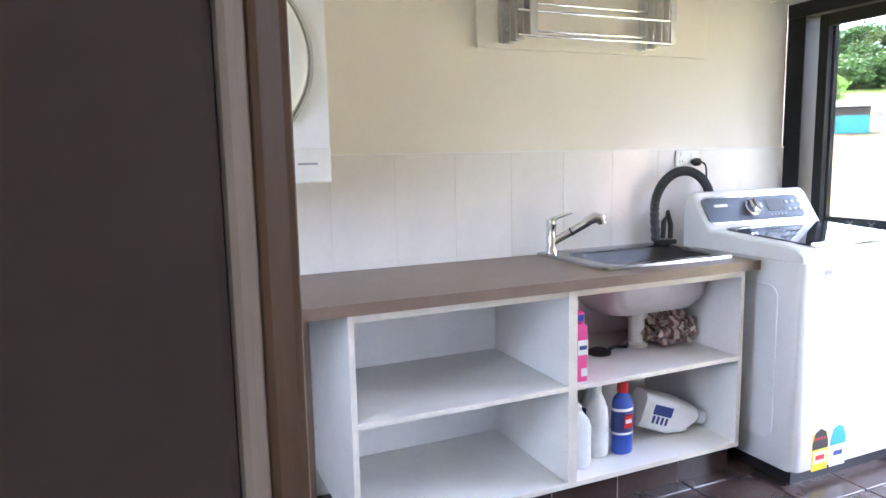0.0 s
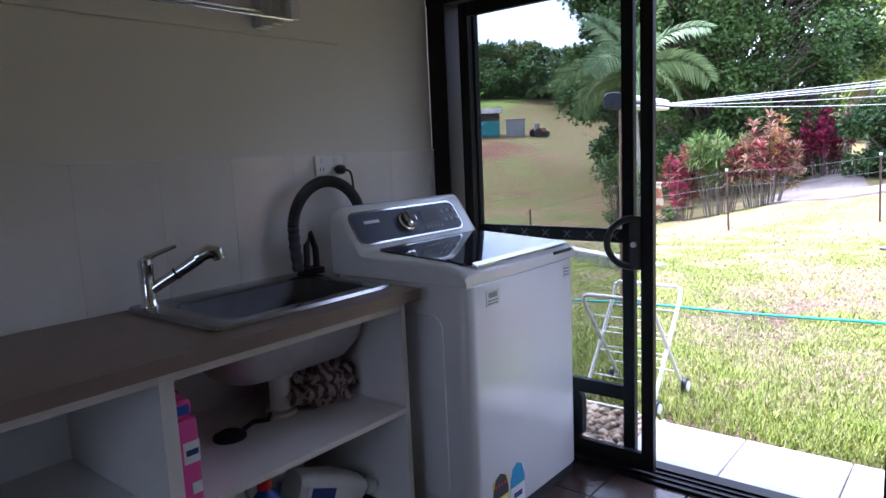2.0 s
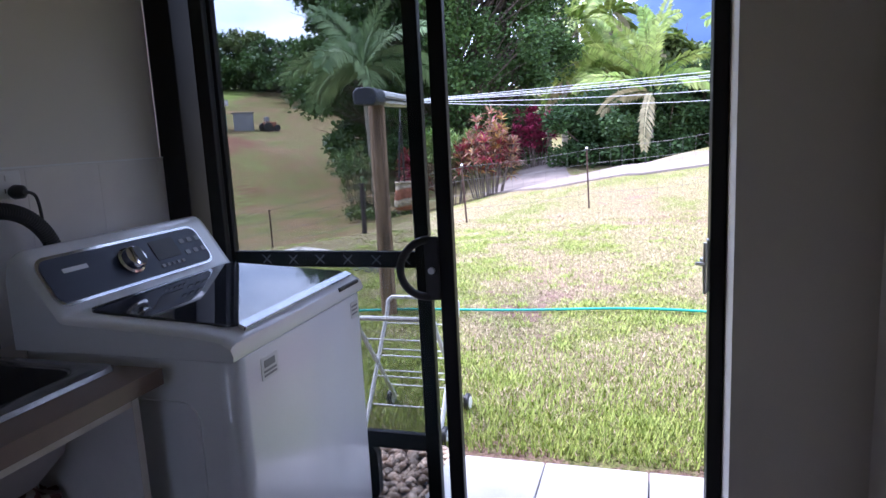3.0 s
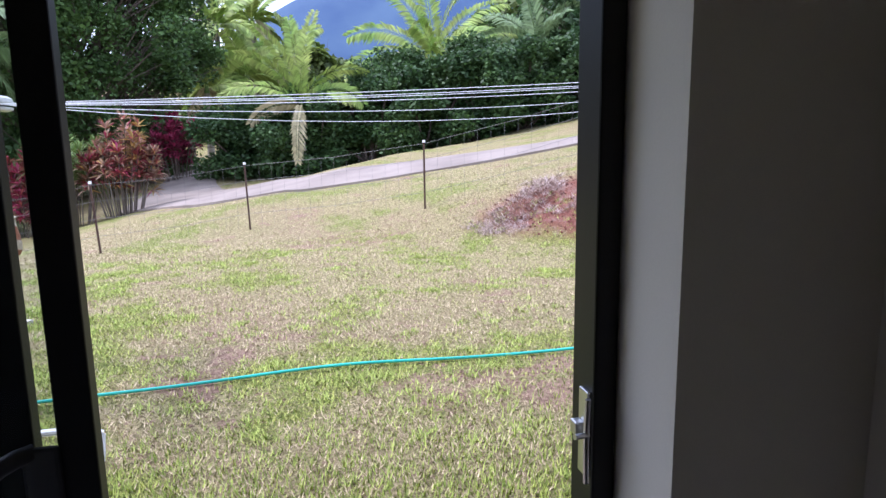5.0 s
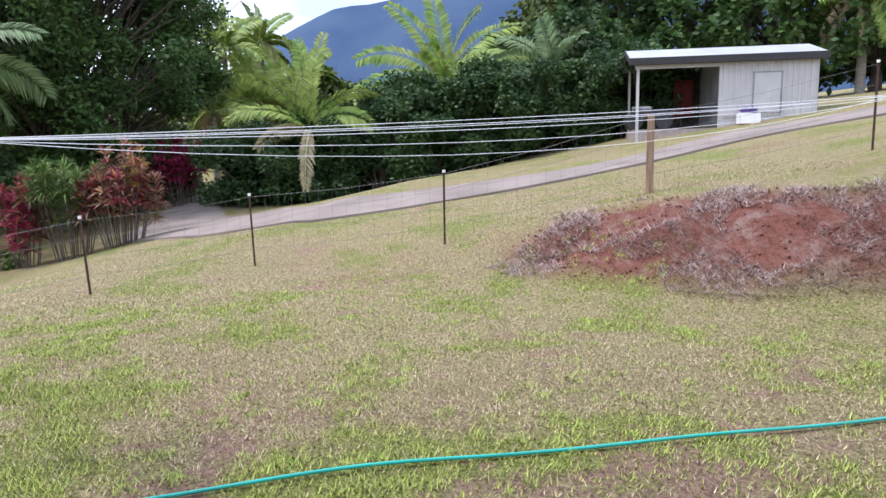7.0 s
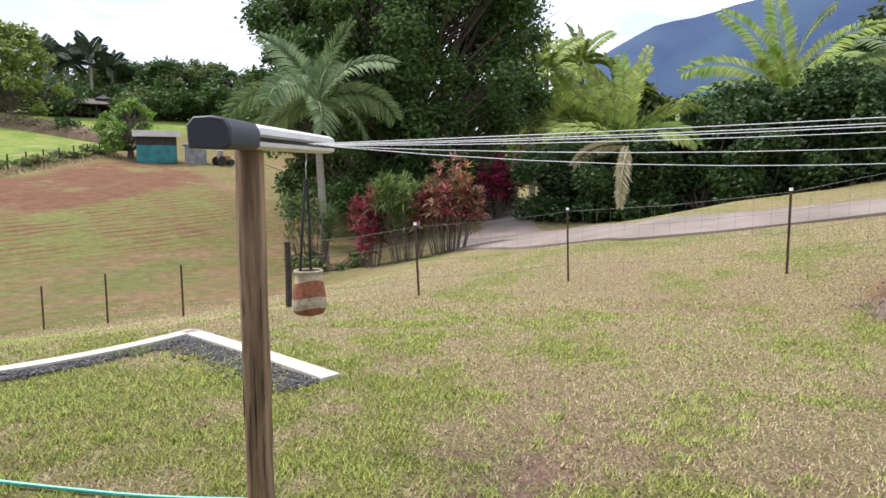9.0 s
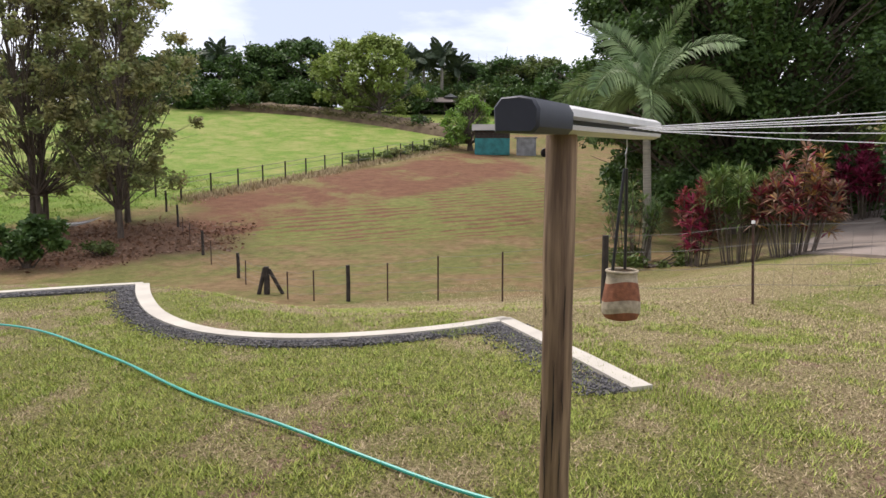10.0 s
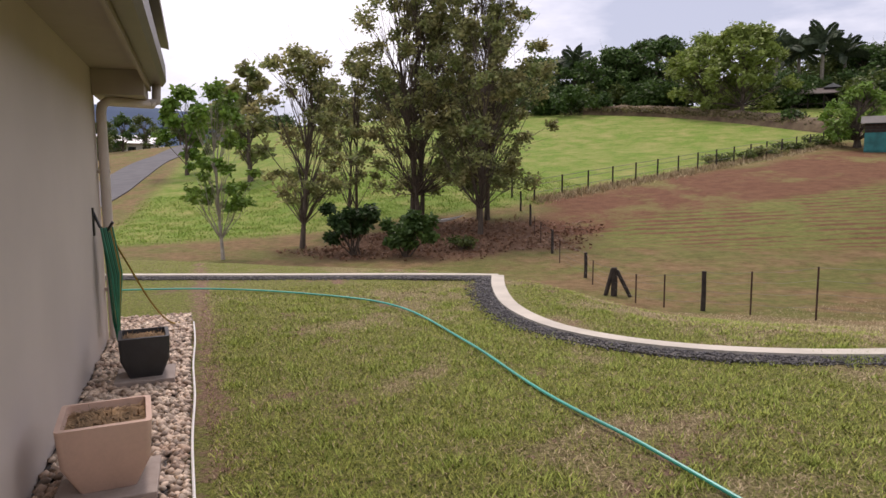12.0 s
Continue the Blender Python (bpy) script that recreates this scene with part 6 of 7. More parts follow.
part("barge_board", prism([(-0.2, H0 + 0.26), (1.6, H0 + 0.74), (1.6, H0 + 0.9), (-0.2, H0 + 0.42)], -0.21, -0.185, "yz"), EAVE, gar)
part("barge_board", prism([(1.6, H0 + 0.74), (3.4, H0 + 0.26), (3.4, H0 + 0.42), (1.6, H0 + 0.9)], -0.21, -0.185, "yz"), EAVE, gar)
sd_door = part("side_door", box(GL * 0.66, -0.04, 0.45, GL * 0.8, -0.01, 1.62, 0.004), CREAMIRON, gar, "pale personnel door")
part("door_frame", box(GL * 0.65, -0.035, 0.42, GL * 0.66, 0.0, 1.66), GREYIRON, sd_door)
part("door_frame", box(GL * 0.8, -0.035, 0.42, GL * 0.81, 0.0, 1.66), GREYIRON, sd_door)
part("door_head", box(GL * 0.65, -0.035, 1.62, GL * 0.81, 0.0, 1.66), GREYIRON, sd_door)
part("red_board", box(GL * 0.3, 2.9, 0.5, GL * 0.42, 3.0, 1.75), material("dull_red_cloth", (0.16, 0.02, 0.02), 0.9, vary=0.2), gar)
bike = thing("quad_bike", (g0.x + gd.x * 1.2 + 0.9, g0.y + gd.y * 1.2 + 0.4, GZ + 0.02), "dark quad bike under the carport", "quad bike", "", ga)
part("body", box(-0.55, -0.2, 0.35, 0.55, 0.2, 0.62, 0.06), BLACK, bike)
part("handlebar", tube([(0.3, -0.35, 0.9), (0.35, 0, 0.82), (0.3, 0.35, 0.9)], 0.02, 6), BLACK, bike)
part("seat", box(-0.5, -0.14, 0.62, 0.1, 0.14, 0.74, 0.04), GREYIRON, bike)
for x in (-0.45, 0.45):
    for y in (-0.35, 0.35):
        part("wheel", lathe([(0.12, -0.1), (0.26, -0.1), (0.28, 0), (0.26, 0.1), (0.12, 0.1)], 14, None, (x, y, 0.28), "y"), BLACK, bike)
crate = thing("white_crate", (g0.x + gd.x * (GL * 0.52) - 0.6, g0.y + gd.y * (GL * 0.52) - 0.3, terrain(g0.x + gd.x * GL * 0.52 - 0.6, g0.y + gd.y * GL * 0.52 - 0.3)), "white crate with purple goods in front of the garage", "crate", "", ga)
part("crate_body", box(-0.3, -0.2, 0.0, 0.3, 0.2, 0.3, 0.01), WHITEPLASTIC, crate)
part("goods", crumple(0.24, 0.16, 0.1, 4.0, 0.4), material("purple_goods", (0.12, 0.05, 0.25), 0.7, vary=0.3), crate)
bpy.data.objects["goods"].location = (0, 0, 0.3)

# far house on the hill
hx, hy = 68.0, 56.0
hh = thing("hill_house", (hx, hy, terrain(hx, hy) - 0.6), "low dark open-sided pavilion under the hill trees", "pavilion", "", -50)
part("back_wall", box(-4, 1.6, 0, 4, 1.8, 2.0), OLDPOST_AND_SHADE, hh)
part("roof", pitched(-4, 4, -1.8, 1.8, 2.05, 0.7, 0.4), GUTTER, hh)
part("roof_cap", prism([(-0.9, 2.7), (0.9, 2.7), (0.0, 3.15)], -0.9, 0.9, "xz"), GREYIRON, hh, "small pale raised roof")
for k in range(6):
    part("post", box(-3.95 + k * 1.56, -1.8, 0, -3.82 + k * 1.56, -1.67, 2.05), OLDPOST_AND_SHADE, hh)
part("rail", box(-4, -1.78, 0.85, 4, -1.7, 0.95), OLDPOST_AND_SHADE, hh)

# hammock between two trees
ham = tagged(part("hammock", mesh_of(bmesh.new(), "none2"), PAPER), "white cloth hammock slung between two trees", "hammock")
bm = bmesh.new()
rowsv = []
for k in range(13):
    t = k / 12
    x, y = 9.75 + 1.9 * t, 26.2 - 0.5 * t
    z = terrain(x, y) + 0.72 - 0.42 * 4 * t * (1 - t) * 0.6
    w = 0.02 + 0.3 * math.sin(math.pi * t)
    rowsv.append([bm.verts.new((x, y - w, z + 0.1 * math.sin(math.pi * t))), bm.verts.new((x, y, z)), bm.verts.new((x, y + w, z + 0.1 * math.sin(math.pi * t)))])
for a, b in zip(rowsv, rowsv[1:]):
    for i in range(2):
        bm.faces.new((a[i], b[i], b[i + 1], a[i + 1]))
bmesh.ops.solidify(bm, geom=bm.faces[:], thickness=0.02)
part("sling", bm, PAPER, ham)


# ---- trees, palms and shrubs ----
LEAF_DARK = foliage("dark_green_leaves", (0.042, 0.086, 0.022), (0.08, 0.145, 0.034))
LEAF_MID = foliage("mid_green_leaves", (0.07, 0.11, 0.025), (0.12, 0.15, 0.04), 0.4)
LEAF_OLIVE = foliage("olive_brown_leaves", (0.18, 0.24, 0.08), (0.32, 0.29, 0.13), 0.5, 0.8, 0.42)
LEAF_BRIGHT = foliage("bright_green_leaves", (0.11, 0.22, 0.03), (0.17, 0.27, 0.05), 0.35)
LEAF_WILLOW = foliage("pale_green_leaves", (0.17, 0.24, 0.05), (0.25, 0.31, 0.08), 0.3)
LEAF_HEDGE = foliage("hedge_leaves", (0.03, 0.066, 0.02), (0.06, 0.11, 0.03), 0.45)
FROND = foliage("palm_frond_green", (0.17, 0.28, 0.045), (0.33, 0.38, 0.1), 0.35)
FROND_DRY = foliage("dry_palm_frond", (0.36, 0.32, 0.17), (0.46, 0.4, 0.23), 0.25)
FROND_GREY = foliage("grey_green_frond", (0.11, 0.18, 0.07), (0.2, 0.27, 0.12), 0.35)
FROND_FAR = foliage("dusky_far_frond", (0.055, 0.085, 0.05), (0.085, 0.115, 0.06), 0.3)
STRAP_GREEN = foliage("strap_leaf_green", (0.08, 0.15, 0.03), (0.2, 0.26, 0.08), 0.4, 3)
STRAP_RED = foliage("red_cordyline_leaf", (0.24, 0.035, 0.045), (0.36, 0.12, 0.09), 0.5, 3)
STRAP_BRONZE = foliage("bronze_cordyline_leaf", (0.2, 0.1, 0.065), (0.36, 0.25, 0.17), 0.5, 3)
STRAP_GOLD = foliage("gold_cordyline_leaf", (0.4, 0.2, 0.05), (0.5, 0.38, 0.14), 0.4, 3)
STRAP_PURPLE = foliage("purple_cordyline_leaf", (0.22, 0.018, 0.055), (0.34, 0.045, 0.1), 0.5, 3)


def blob_points(rng, centres, radii, n, hollow=0.55):
    """Points in and near the skins of clumps."""
    i = rng.integers(0, len(centres), n)
    c = np.asarray(centres)[i]
    rr = np.asarray(radii)[i][:, None]
    d = rng.normal(size=(n, 3))
    d /= np.linalg.norm(d, axis=1)[:, None]
    d[:, 2] *= 0.8
    return c + d * rr * rng.uniform(hollow, 1.08, n)[:, None]


def tree(name, x, y, high, spread, low, seed, leaf_mat, label, n=9000, size=0.14, stems=1, clumps=26, trunk=0.16, bark=BARK, shape=1.0, category="tree", puff=0.23):
    """A tapered trunk or several, limbs to each clump, and a crown of single leaves."""
    rng = np.random.default_rng(seed)
    g = terrain(x, y)
    t = thing(name, (x, y, g - 0.05), label, category)
    cs, rs = [], []
    for k in range(clumps):
        h = low + (high - low) * rng.uniform(0.02, 1.0) ** 0.85
        f = (h - low) / (high - low)
        wide = spread * (math.sin(math.pi * min(1, 0.18 + 0.78 * f)) ** 0.7) * shape
        a = rng.uniform(0, 6.283)
        q = wide * math.sqrt(rng.uniform(0.05, 1.0)) * 0.8
        cs.append((q * math.cos(a), q * math.sin(a), h))
        rs.append(rng.uniform(0.7, 1.3) * spread * puff)
    wood = bmesh.new()
    roots = []
    for s in range(stems):
        a = 6.283 * s / stems + 0.5
        o = 0.0 if stems == 1 else 0.25
        roots.append((o * math.cos(a), o * math.sin(a)))
    tips = []
    for s, (rx, ry) in enumerate(roots):
        lean_x, lean_y = rng.normal(0, 0.07 * high, 2) if stems > 1 else rng.normal(0, 0.025 * high, 2)
        pts, rad = [], []
        for k in range(8):
            f = k / 7
            pts.append((rx + lean_x * f + rng.normal(0, 0.012 * high) * f, ry + lean_y * f + rng.normal(0, 0.012 * high) * f, high * 0.86 * f))
            rad.append(trunk * (1 - 0.88 * f) * (1.25 if k == 0 else 1))
        tube(pts, rad, 9, wood)
        tips.append(pts)
    part("trunk", wood, bark, t, soft=True)
    limbs = bmesh.new()
    for c in cs:
        pts = tips[rng.integers(0, stems)]
        k = min(6, max(1, int(7 * max(0.12, (c[2] - 0.28 * high)) / (high * 0.86))))
        a, b = Vector(pts[k]), Vector(c)
        m = a.lerp(b, 0.5) + Vector(rng.normal(0, 0.05 * spread, 3))
        tube([tuple(a), tuple(m), tuple(b)], [trunk * 0.28, trunk * 0.16, trunk * 0.05], 5, limbs)
        for _ in range(2):
            e = b + Vector(rng.normal(0, 0.14 * spread, 3))
            tube([tuple(m), tuple(e)], [trunk * 0.1, trunk * 0.03], 4, limbs)
    part("branchwork", limbs, bark, t)
    p = blob_points(rng, cs, rs, n, 0.15)
    part("crown", from_arrays("crown", leaves(p, size, rng, 1.8, 0.25), n), leaf_mat, t)
    return t


def shrub(x, y, high, r, seed, leaf_mat, label, n=3500, size=0.09, sink=0.0, name="shrub", stem=0.03, clumps=16, low=0.3, puff=(0.28, 0.45)):
    rng = np.random.default_rng(seed)
    g = terrain(x, y)
    t = thing(name, (x, y, g - sink), label, "shrub")
    cs = [(r * 0.62 * rng.normal(), r * 0.62 * rng.normal(), high * rng.uniform(low, 0.85)) for _ in range(clumps)]
    cs = [(max(-r, min(r, a)), max(-r, min(r, b)), c) for a, b, c in cs]
    rs = [rng.uniform(*puff) * min(r, high) for _ in cs]
    w = bmesh.new()
    for c in cs:
        tube([(0.1 * rng.normal() * r, 0.1 * rng.normal() * r, 0.0), (c[0] * 0.5, c[1] * 0.5, c[2] * 0.5), c], [stem, stem * 0.7, stem * 0.3], 5, w)
    part("branchwork", w, BARK, t)
    p = blob_points(rng, cs, rs, n, 0.45)
    p[:, 2] = np.maximum(p[:, 2], 0.02)
    part("foliage", from_arrays("leaves", leaves(p, size, rng, 1.7, 0.1), n), leaf_mat, t)
    return t


def frond_mesh(rng, length, start, end, leaflet, n=56, width=0.05):
    """One feather frond along +x whose rib bends from one elevation to another, in degrees: its points as loose quads."""
    s = np.linspace(0, 1, n)
    el = np.radians(start + (end - start) * s ** 1.25)
    px = np.concatenate([[0], np.cumsum(np.cos(el[:-1]))]) * length / (n - 1)
    pz = np.concatenate([[0], np.cumsum(np.sin(el[:-1]))]) * length / (n - 1)
    out = []
    twist = radians(rng.uniform(25, 65) * rng.choice([-1, 1]))
    for k in range(4, n):
        l = leaflet * math.sin(math.pi * (0.12 + 0.8 * s[k])) ** 0.6 * rng.uniform(0.85, 1.1)
        d = np.array([math.cos(el[k]), 0, math.sin(el[k])])
        lift = np.array([-math.sin(el[k]), 0, math.cos(el[k])])
        across = np.array([0, math.cos(twist), 0]) + lift * math.sin(twist)
        up = np.cross(d, across)
        for side in (-1, 1):
            b = np.array([px[k], 0, pz[k]])
            o = d * 0.6 + across * side * 0.8 + up * (0.15 + 0.1 * rng.normal())
            o /= np.linalg.norm(o)
            sag = 0.32 * l * (0.4 + 0.6 * abs(math.cos(el[k])))
            tip = b + o * l - np.array([0, 0, sag])
            mid = b + o * l * 0.55 - np.array([0, 0, 0.2 * sag])
            w = np.cross(o, up)
            w = w / (np.linalg.norm(w) + 1e-6) * width
            out += [b, mid + w, tip, mid - w]
    for k in range(n - 1):
        a, c = np.array([px[k], 0, pz[k]]), np.array([px[k + 1], 0, pz[k + 1]])
        w = np.array([0, 0.035 * (1 - s[k]) + 0.008, 0])
        out += [a - w, c - w, c + w, a + w]
    return np.array(out)


def palm(x, y, trunk_h, seed, label, fronds, mat_=None, r=0.11, leaflet=0.6, lean=(0, 0), width=0.045):
    """A ringed trunk and feather fronds, each given as heading, start and end elevation, length, and 1 where it is dry."""
    rng = np.random.default_rng(seed)
    g = terrain(x, y)
    t = thing("palm", (x, y, g - 0.1), label, "palm")
    pts = [(lean[0] * (k / 8) ** 1.6, lean[1] * (k / 8) ** 1.6, trunk_h * k / 8) for k in range(9)]
    part("trunk", tube(pts, [r * (1.25 - 0.35 * k / 8) for k in range(9)], 10), PALMBARK, t, soft=True)
    hub = Vector(pts[-1])
    part("crownshaft", tube([tuple(hub), tuple(hub + Vector((0, 0, 0.5)))], [r * 0.95, r * 0.5], 10), STRAP_GREEN, t, soft=True)
    for az, start, end, length, dry in fronds:
        v = frond_mesh(rng, length * rng.uniform(0.95, 1.05), start, end, leaflet * (0.75 if dry else 1), width=width)
        c, s = math.cos(radians(az)), math.sin(radians(az))
        q = np.stack([v[:, 0] * c - v[:, 1] * s + hub.x, v[:, 0] * s + v[:, 1] * c + hub.y, v[:, 2] + hub.z + 0.35], 1)
        part("frond", from_arrays("frond", q, len(q) // 4), FROND_DRY if dry else (mat_ or FROND), t)
    return t


def crown_of(count, length, seed, top=80, low=-5, dry=0):
    """Fronds all round a palm, the young ones upright and the old ones drooping."""
    rng = np.random.default_rng(seed)
    out = []
    for k in range(count):
        f = k / max(1, count - 1)
        e = top + (low - top) * f
        out.append((k * 137.5 + rng.uniform(-12, 12), e, e - 35 - 55 * f + rng.uniform(-8, 8), length * rng.uniform(0.85, 1.05), 0))
    return out + [(k * 97.0 + 40, -35, -85, length * 0.8, 1) for k in range(dry)]


CANE = material("grey_brown_cane", (0.16, 0.125, 0.095), 0.85, vary=0.2, scale=5, bump=0.3)


def cordyline(x, y, high, r, seed, mats, label, stems=22, per=20, leaf=0.42, broad=0.036, levels=3):
    """Bare canes, each with tufts of strap leaves towards its tip."""
    rng = np.random.default_rng(seed)
    g = terrain(x, y)
    t = thing("cordyline_clump", (x, y, g - 0.05), label, "shrub")
    quads = [[] for _ in mats]
    for s in range(stems):
        a = rng.uniform(0, 6.283)
        q = r * math.sqrt(rng.uniform(0, 1))
        h = high * rng.uniform(0.5, 1.0) * (1 - 0.2 * q / r)
        b = Vector((0.5 * q * math.cos(a), 0.5 * q * math.sin(a), 0))
        e = Vector((q * math.cos(a), q * math.sin(a), h))
        part("stem", tube([tuple(b), tuple(b.lerp(e, 0.5) + Vector((0, 0, 0.1))), tuple(e)], [0.017, 0.015, 0.011], 5), CANE if s % 3 else BARK, t)
        main = rng.integers(0, len(mats))
        for lv in range(levels):
            c0 = np.array(e) - np.array([0, 0, 0.26 * lv])
            for k in range(per):
                m = main if rng.uniform() < 0.6 else rng.integers(0, len(mats))
                az, el = rng.uniform(0, 6.283), rng.uniform(0.15, 1.35) - 0.25 * lv
                d = np.array([math.cos(az) * math.cos(el), math.sin(az) * math.cos(el), math.sin(el)])
                l = leaf * rng.uniform(0.65, 1.15)
                wv = np.cross(d, [0, 0, 1.0])
                wv = wv / (np.linalg.norm(wv) + 1e-6) * broad
                mid = c0 + d * l * 0.5 + rng.normal(0, 0.01, 3)
                tip = c0 + d * l - np.array([0, 0, 0.22 * l])
                quads[m] += [c0, mid + wv, tip, mid - wv]
    for m, qd in zip(mats, quads):
        if qd:
            part("foliage", from_arrays("leaves", np.array(qd), len(qd) // 4), m, t)
    return t


# by the street side of the garden
tree("young_tree", 1.81, 23.3, 5.9, 1.45, 1.5, 11, LEAF_BRIGHT, "slim young tree with a pale trunk and bright leaves", 3600, 0.1, 1, 50, 0.06, PALEBARK, puff=0.15)
tree("tree", 4.8, 25.5, 7.6, 2.7, 1.7, 12, LEAF_OLIVE, "thin-crowned tree with sparse olive leaves", 5200, 0.105, 1, 70, 0.1, puff=0.13)
tree("tree", 7.6, 29.2, 7.4, 2.0, 1.6, 13, LEAF_OLIVE, "slender tree with sparse olive leaves", 3400, 0.11, 2, 45, 0.08, puff=0.14)
tree("tree", 10.3, 28.0, 11.6, 4.1, 1.2, 14, LEAF_OLIVE, "tall many-stemmed tree with dull green leaves", 20000, 0.1, 3, 170, 0.11, puff=0.1)
tree("tree", 13.3, 27.6, 12.0, 4.3, 1.2, 15, LEAF_OLIVE, "tall many-stemmed tree with dull green leaves", 22000, 0.1, 4, 170, 0.1, puff=0.1)
tree("tree", 12.0, 24.9, 8.6, 2.8, 1.6, 16, LEAF_OLIVE, "leaning tree with brown-green leaves", 6000, 0.11, 1, 70, 0.1, puff=0.13)
shrub(6.15, 22.7, 2.05, 0.72, 17, LEAF_HEDGE, "dense dark green shrub on the leaf litter", 5200, 0.1)
shrub(7.6, 21.0, 1.7, 0.68, 18, LEAF_DARK, "low rounded green shrub on the leaf litter", 3600, 0.1)
shrub(9.9, 21.6, 0.5, 0.5, 19, LEAF_MID, "small weedy green shrub", 500, 0.07)
tree("tree", 5.0, 52, 8.5, 3.2, 1.5, 20, LEAF_OLIVE, "far tree by the street", 2600, 0.3, 1, 20, 0.2)
tree("tree", 0.5, 60, 7, 2.6, 1.5, 21, LEAF_BRIGHT, "far green street tree", 2200, 0.3, 1, 16, 0.16)

# the big dark tree, the hedge and the palms to the east
tree("tree", 30.5, 8.2, 16, 7.2, 0.3, 30, LEAF_DARK, "huge dense dark green tree behind the garden", 270000, 0.11, 2, 360, 0.35, BARK, 1.2, puff=0.135)
tree("tree", 36, 13.5, 12, 5.6, 0.3, 31, LEAF_DARK, "dense dark green tree behind the palm", 50000, 0.17, 1, 130, 0.35, puff=0.15)
palm(21.5, 8.2, 5.1, 32, "tall feather palm with drooping grey-green fronds",
     [(95, 75, 20, 3.2, 0), (60, 55, -40, 3.2, 0), (110, 35, -60, 3.1, 0), (85, 5, -75, 2.7, 0), (-90, 60, -20, 3.2, 0), (-70, 35, -65, 3.2, 0), (-110, 10, -80, 2.6, 0), (170, 45, -60, 2.8, 0), (0, 70, 0, 3.0, 0), (-150, 15, -80, 2.4, 0), (140, 10, -80, 2.4, 0), (-60, 78, 50, 3.2, 0), (20, 30, -50, 2.8, 0)],
     FROND_GREY, 0.12, 0.8, (0.2, 0.3), 0.035)
palm(24.9, -1.7, 2.35, 33, "yellow-green feather palm with a dry hanging frond",
     [(85, 78, 38, 3.3, 0), (-70, 88, 66, 3.5, 0), (75, 64, 5, 3.1, 0), (95, 40, -40, 3.0, 0), (-88, 64, -25, 3.0, 0), (-100, 42, -55, 2.5, 0), (20, 86, 60, 3.3, 0), (105, 8, -55, 2.1, 1), (172, -20, -84, 2.8, 1)],
     FROND, 0.08, 0.56, (0, 0), 0.036)
palm(31.0, -8.0, 4.2, 34, "tall yellow-green palm above the hedge",
     [(90, 48, -28, 4.7, 0), (100, 22, -50, 4.6, 0), (70, 74, 30, 4.6, 0), (20, 84, 60, 4.8, 0), (-55, 76, 30, 4.8, 0), (-80, 62, 5, 4.8, 0), (-95, 42, -12, 4.2, 0), (-90, 24, -22, 5.6, 1), (150, 55, -20, 3.5, 0), (-140, 50, -35, 3.6, 0), (120, 15, -60, 4.0, 1), (180, 35, -60, 3.0, 0), (-60, 10, -75, 3.4, 1)],
     FROND, 0.2, 0.8, (0, 0), 0.055)
for i, (x, y, h) in enumerate(((44, 2.9, 7.6), (47, 0.9, 8.4), (42, 4.6, 6.0), (46, -1.5, 6.4), (41, 3.4, 4.0), (43, 1.2, 4.6))):
    palm(x, y, h, 40 + i, "far yellow-green palm beyond the drive", crown_of(11, 3.0, 40 + i, 80, -10, 3), FROND, 0.18, 0.8, (0, 0), 0.08)
hedge = [(26.6, 0.1, 3.3), (26.0, -2.2, 3.8), (25.8, -4.4, 4.4), (25.6, -6.5, 4.6), (25.3, -8.5, 4.5), (24.8, -10.4, 4.0), (24.2, -12.2, 3.5), (23.6, -13.9, 3.4)]
for i, (x, y, h) in enumerate(hedge):
    shrub(x, y, h, 1.75, 50 + i, LEAF_HEDGE, "tall dark green hedge shrub beside the drive", 26000, 0.1, 0.15, "hedge_shrub", 0.06, 46, 0.1, (0.26, 0.42))
cordyline(18.5, 3.2, 2.75, 0.95, 60, (STRAP_RED, STRAP_BRONZE, STRAP_BRONZE, STRAP_PURPLE, STRAP_GOLD), "red and gold cordyline clump by the drive", 34, 22, 0.4, 0.034)
cordyline(18.9, 4.5, 3.2, 0.9, 61, (STRAP_GREEN,), "green spiky strap-leaved clump by the drive", 20, 40, 0.52, 0.018, 3)
cordyline(19.0, 5.7, 2.3, 0.6, 62, (STRAP_PURPLE, STRAP_RED, STRAP_BRONZE), "dark red cordyline clump by the drive", 16, 18, 0.4)
cordyline(20.4, 8.2, 2.9, 0.9, 63, (STRAP_GREEN, FROND_GREY), "thin green strap-leaved clump under the palm", 20, 22, 0.45, 0.02)
cordyline(28.6, 3.35, 2.9, 0.95, 64, (STRAP_PURPLE,), "purple cordyline clump beyond the drive", 26, 22, 0.45, 0.04)
cordyline(29.6, 4.9, 2.6, 0.8, 66, (STRAP_PURPLE, LEAF_DARK), "dark purple cordyline clump in the tree's shade", 20, 20, 0.45, 0.04)
shrub(19.5, 7.2, 0.5, 1.2, 65, LEAF_MID, "low weeds under the cordylines", 900, 0.09)

# trees on the skyline
RS = np.random.default_rng(77)
def at_angle(az, dist):
    return 0.7 + dist * math.cos(radians(az)), -1.0 + dist * math.sin(radians(az))


def far_tree(az, dist, high, spread, mat_, n, seed, label, low=0.2):
    x, y = at_angle(az, dist)
    tree("tree", x, y, high, spread, low, seed, mat_, label, n, 0.022 * spread + 0.13, 1, 75, 0.25, BARK, 1.25, puff=0.17)


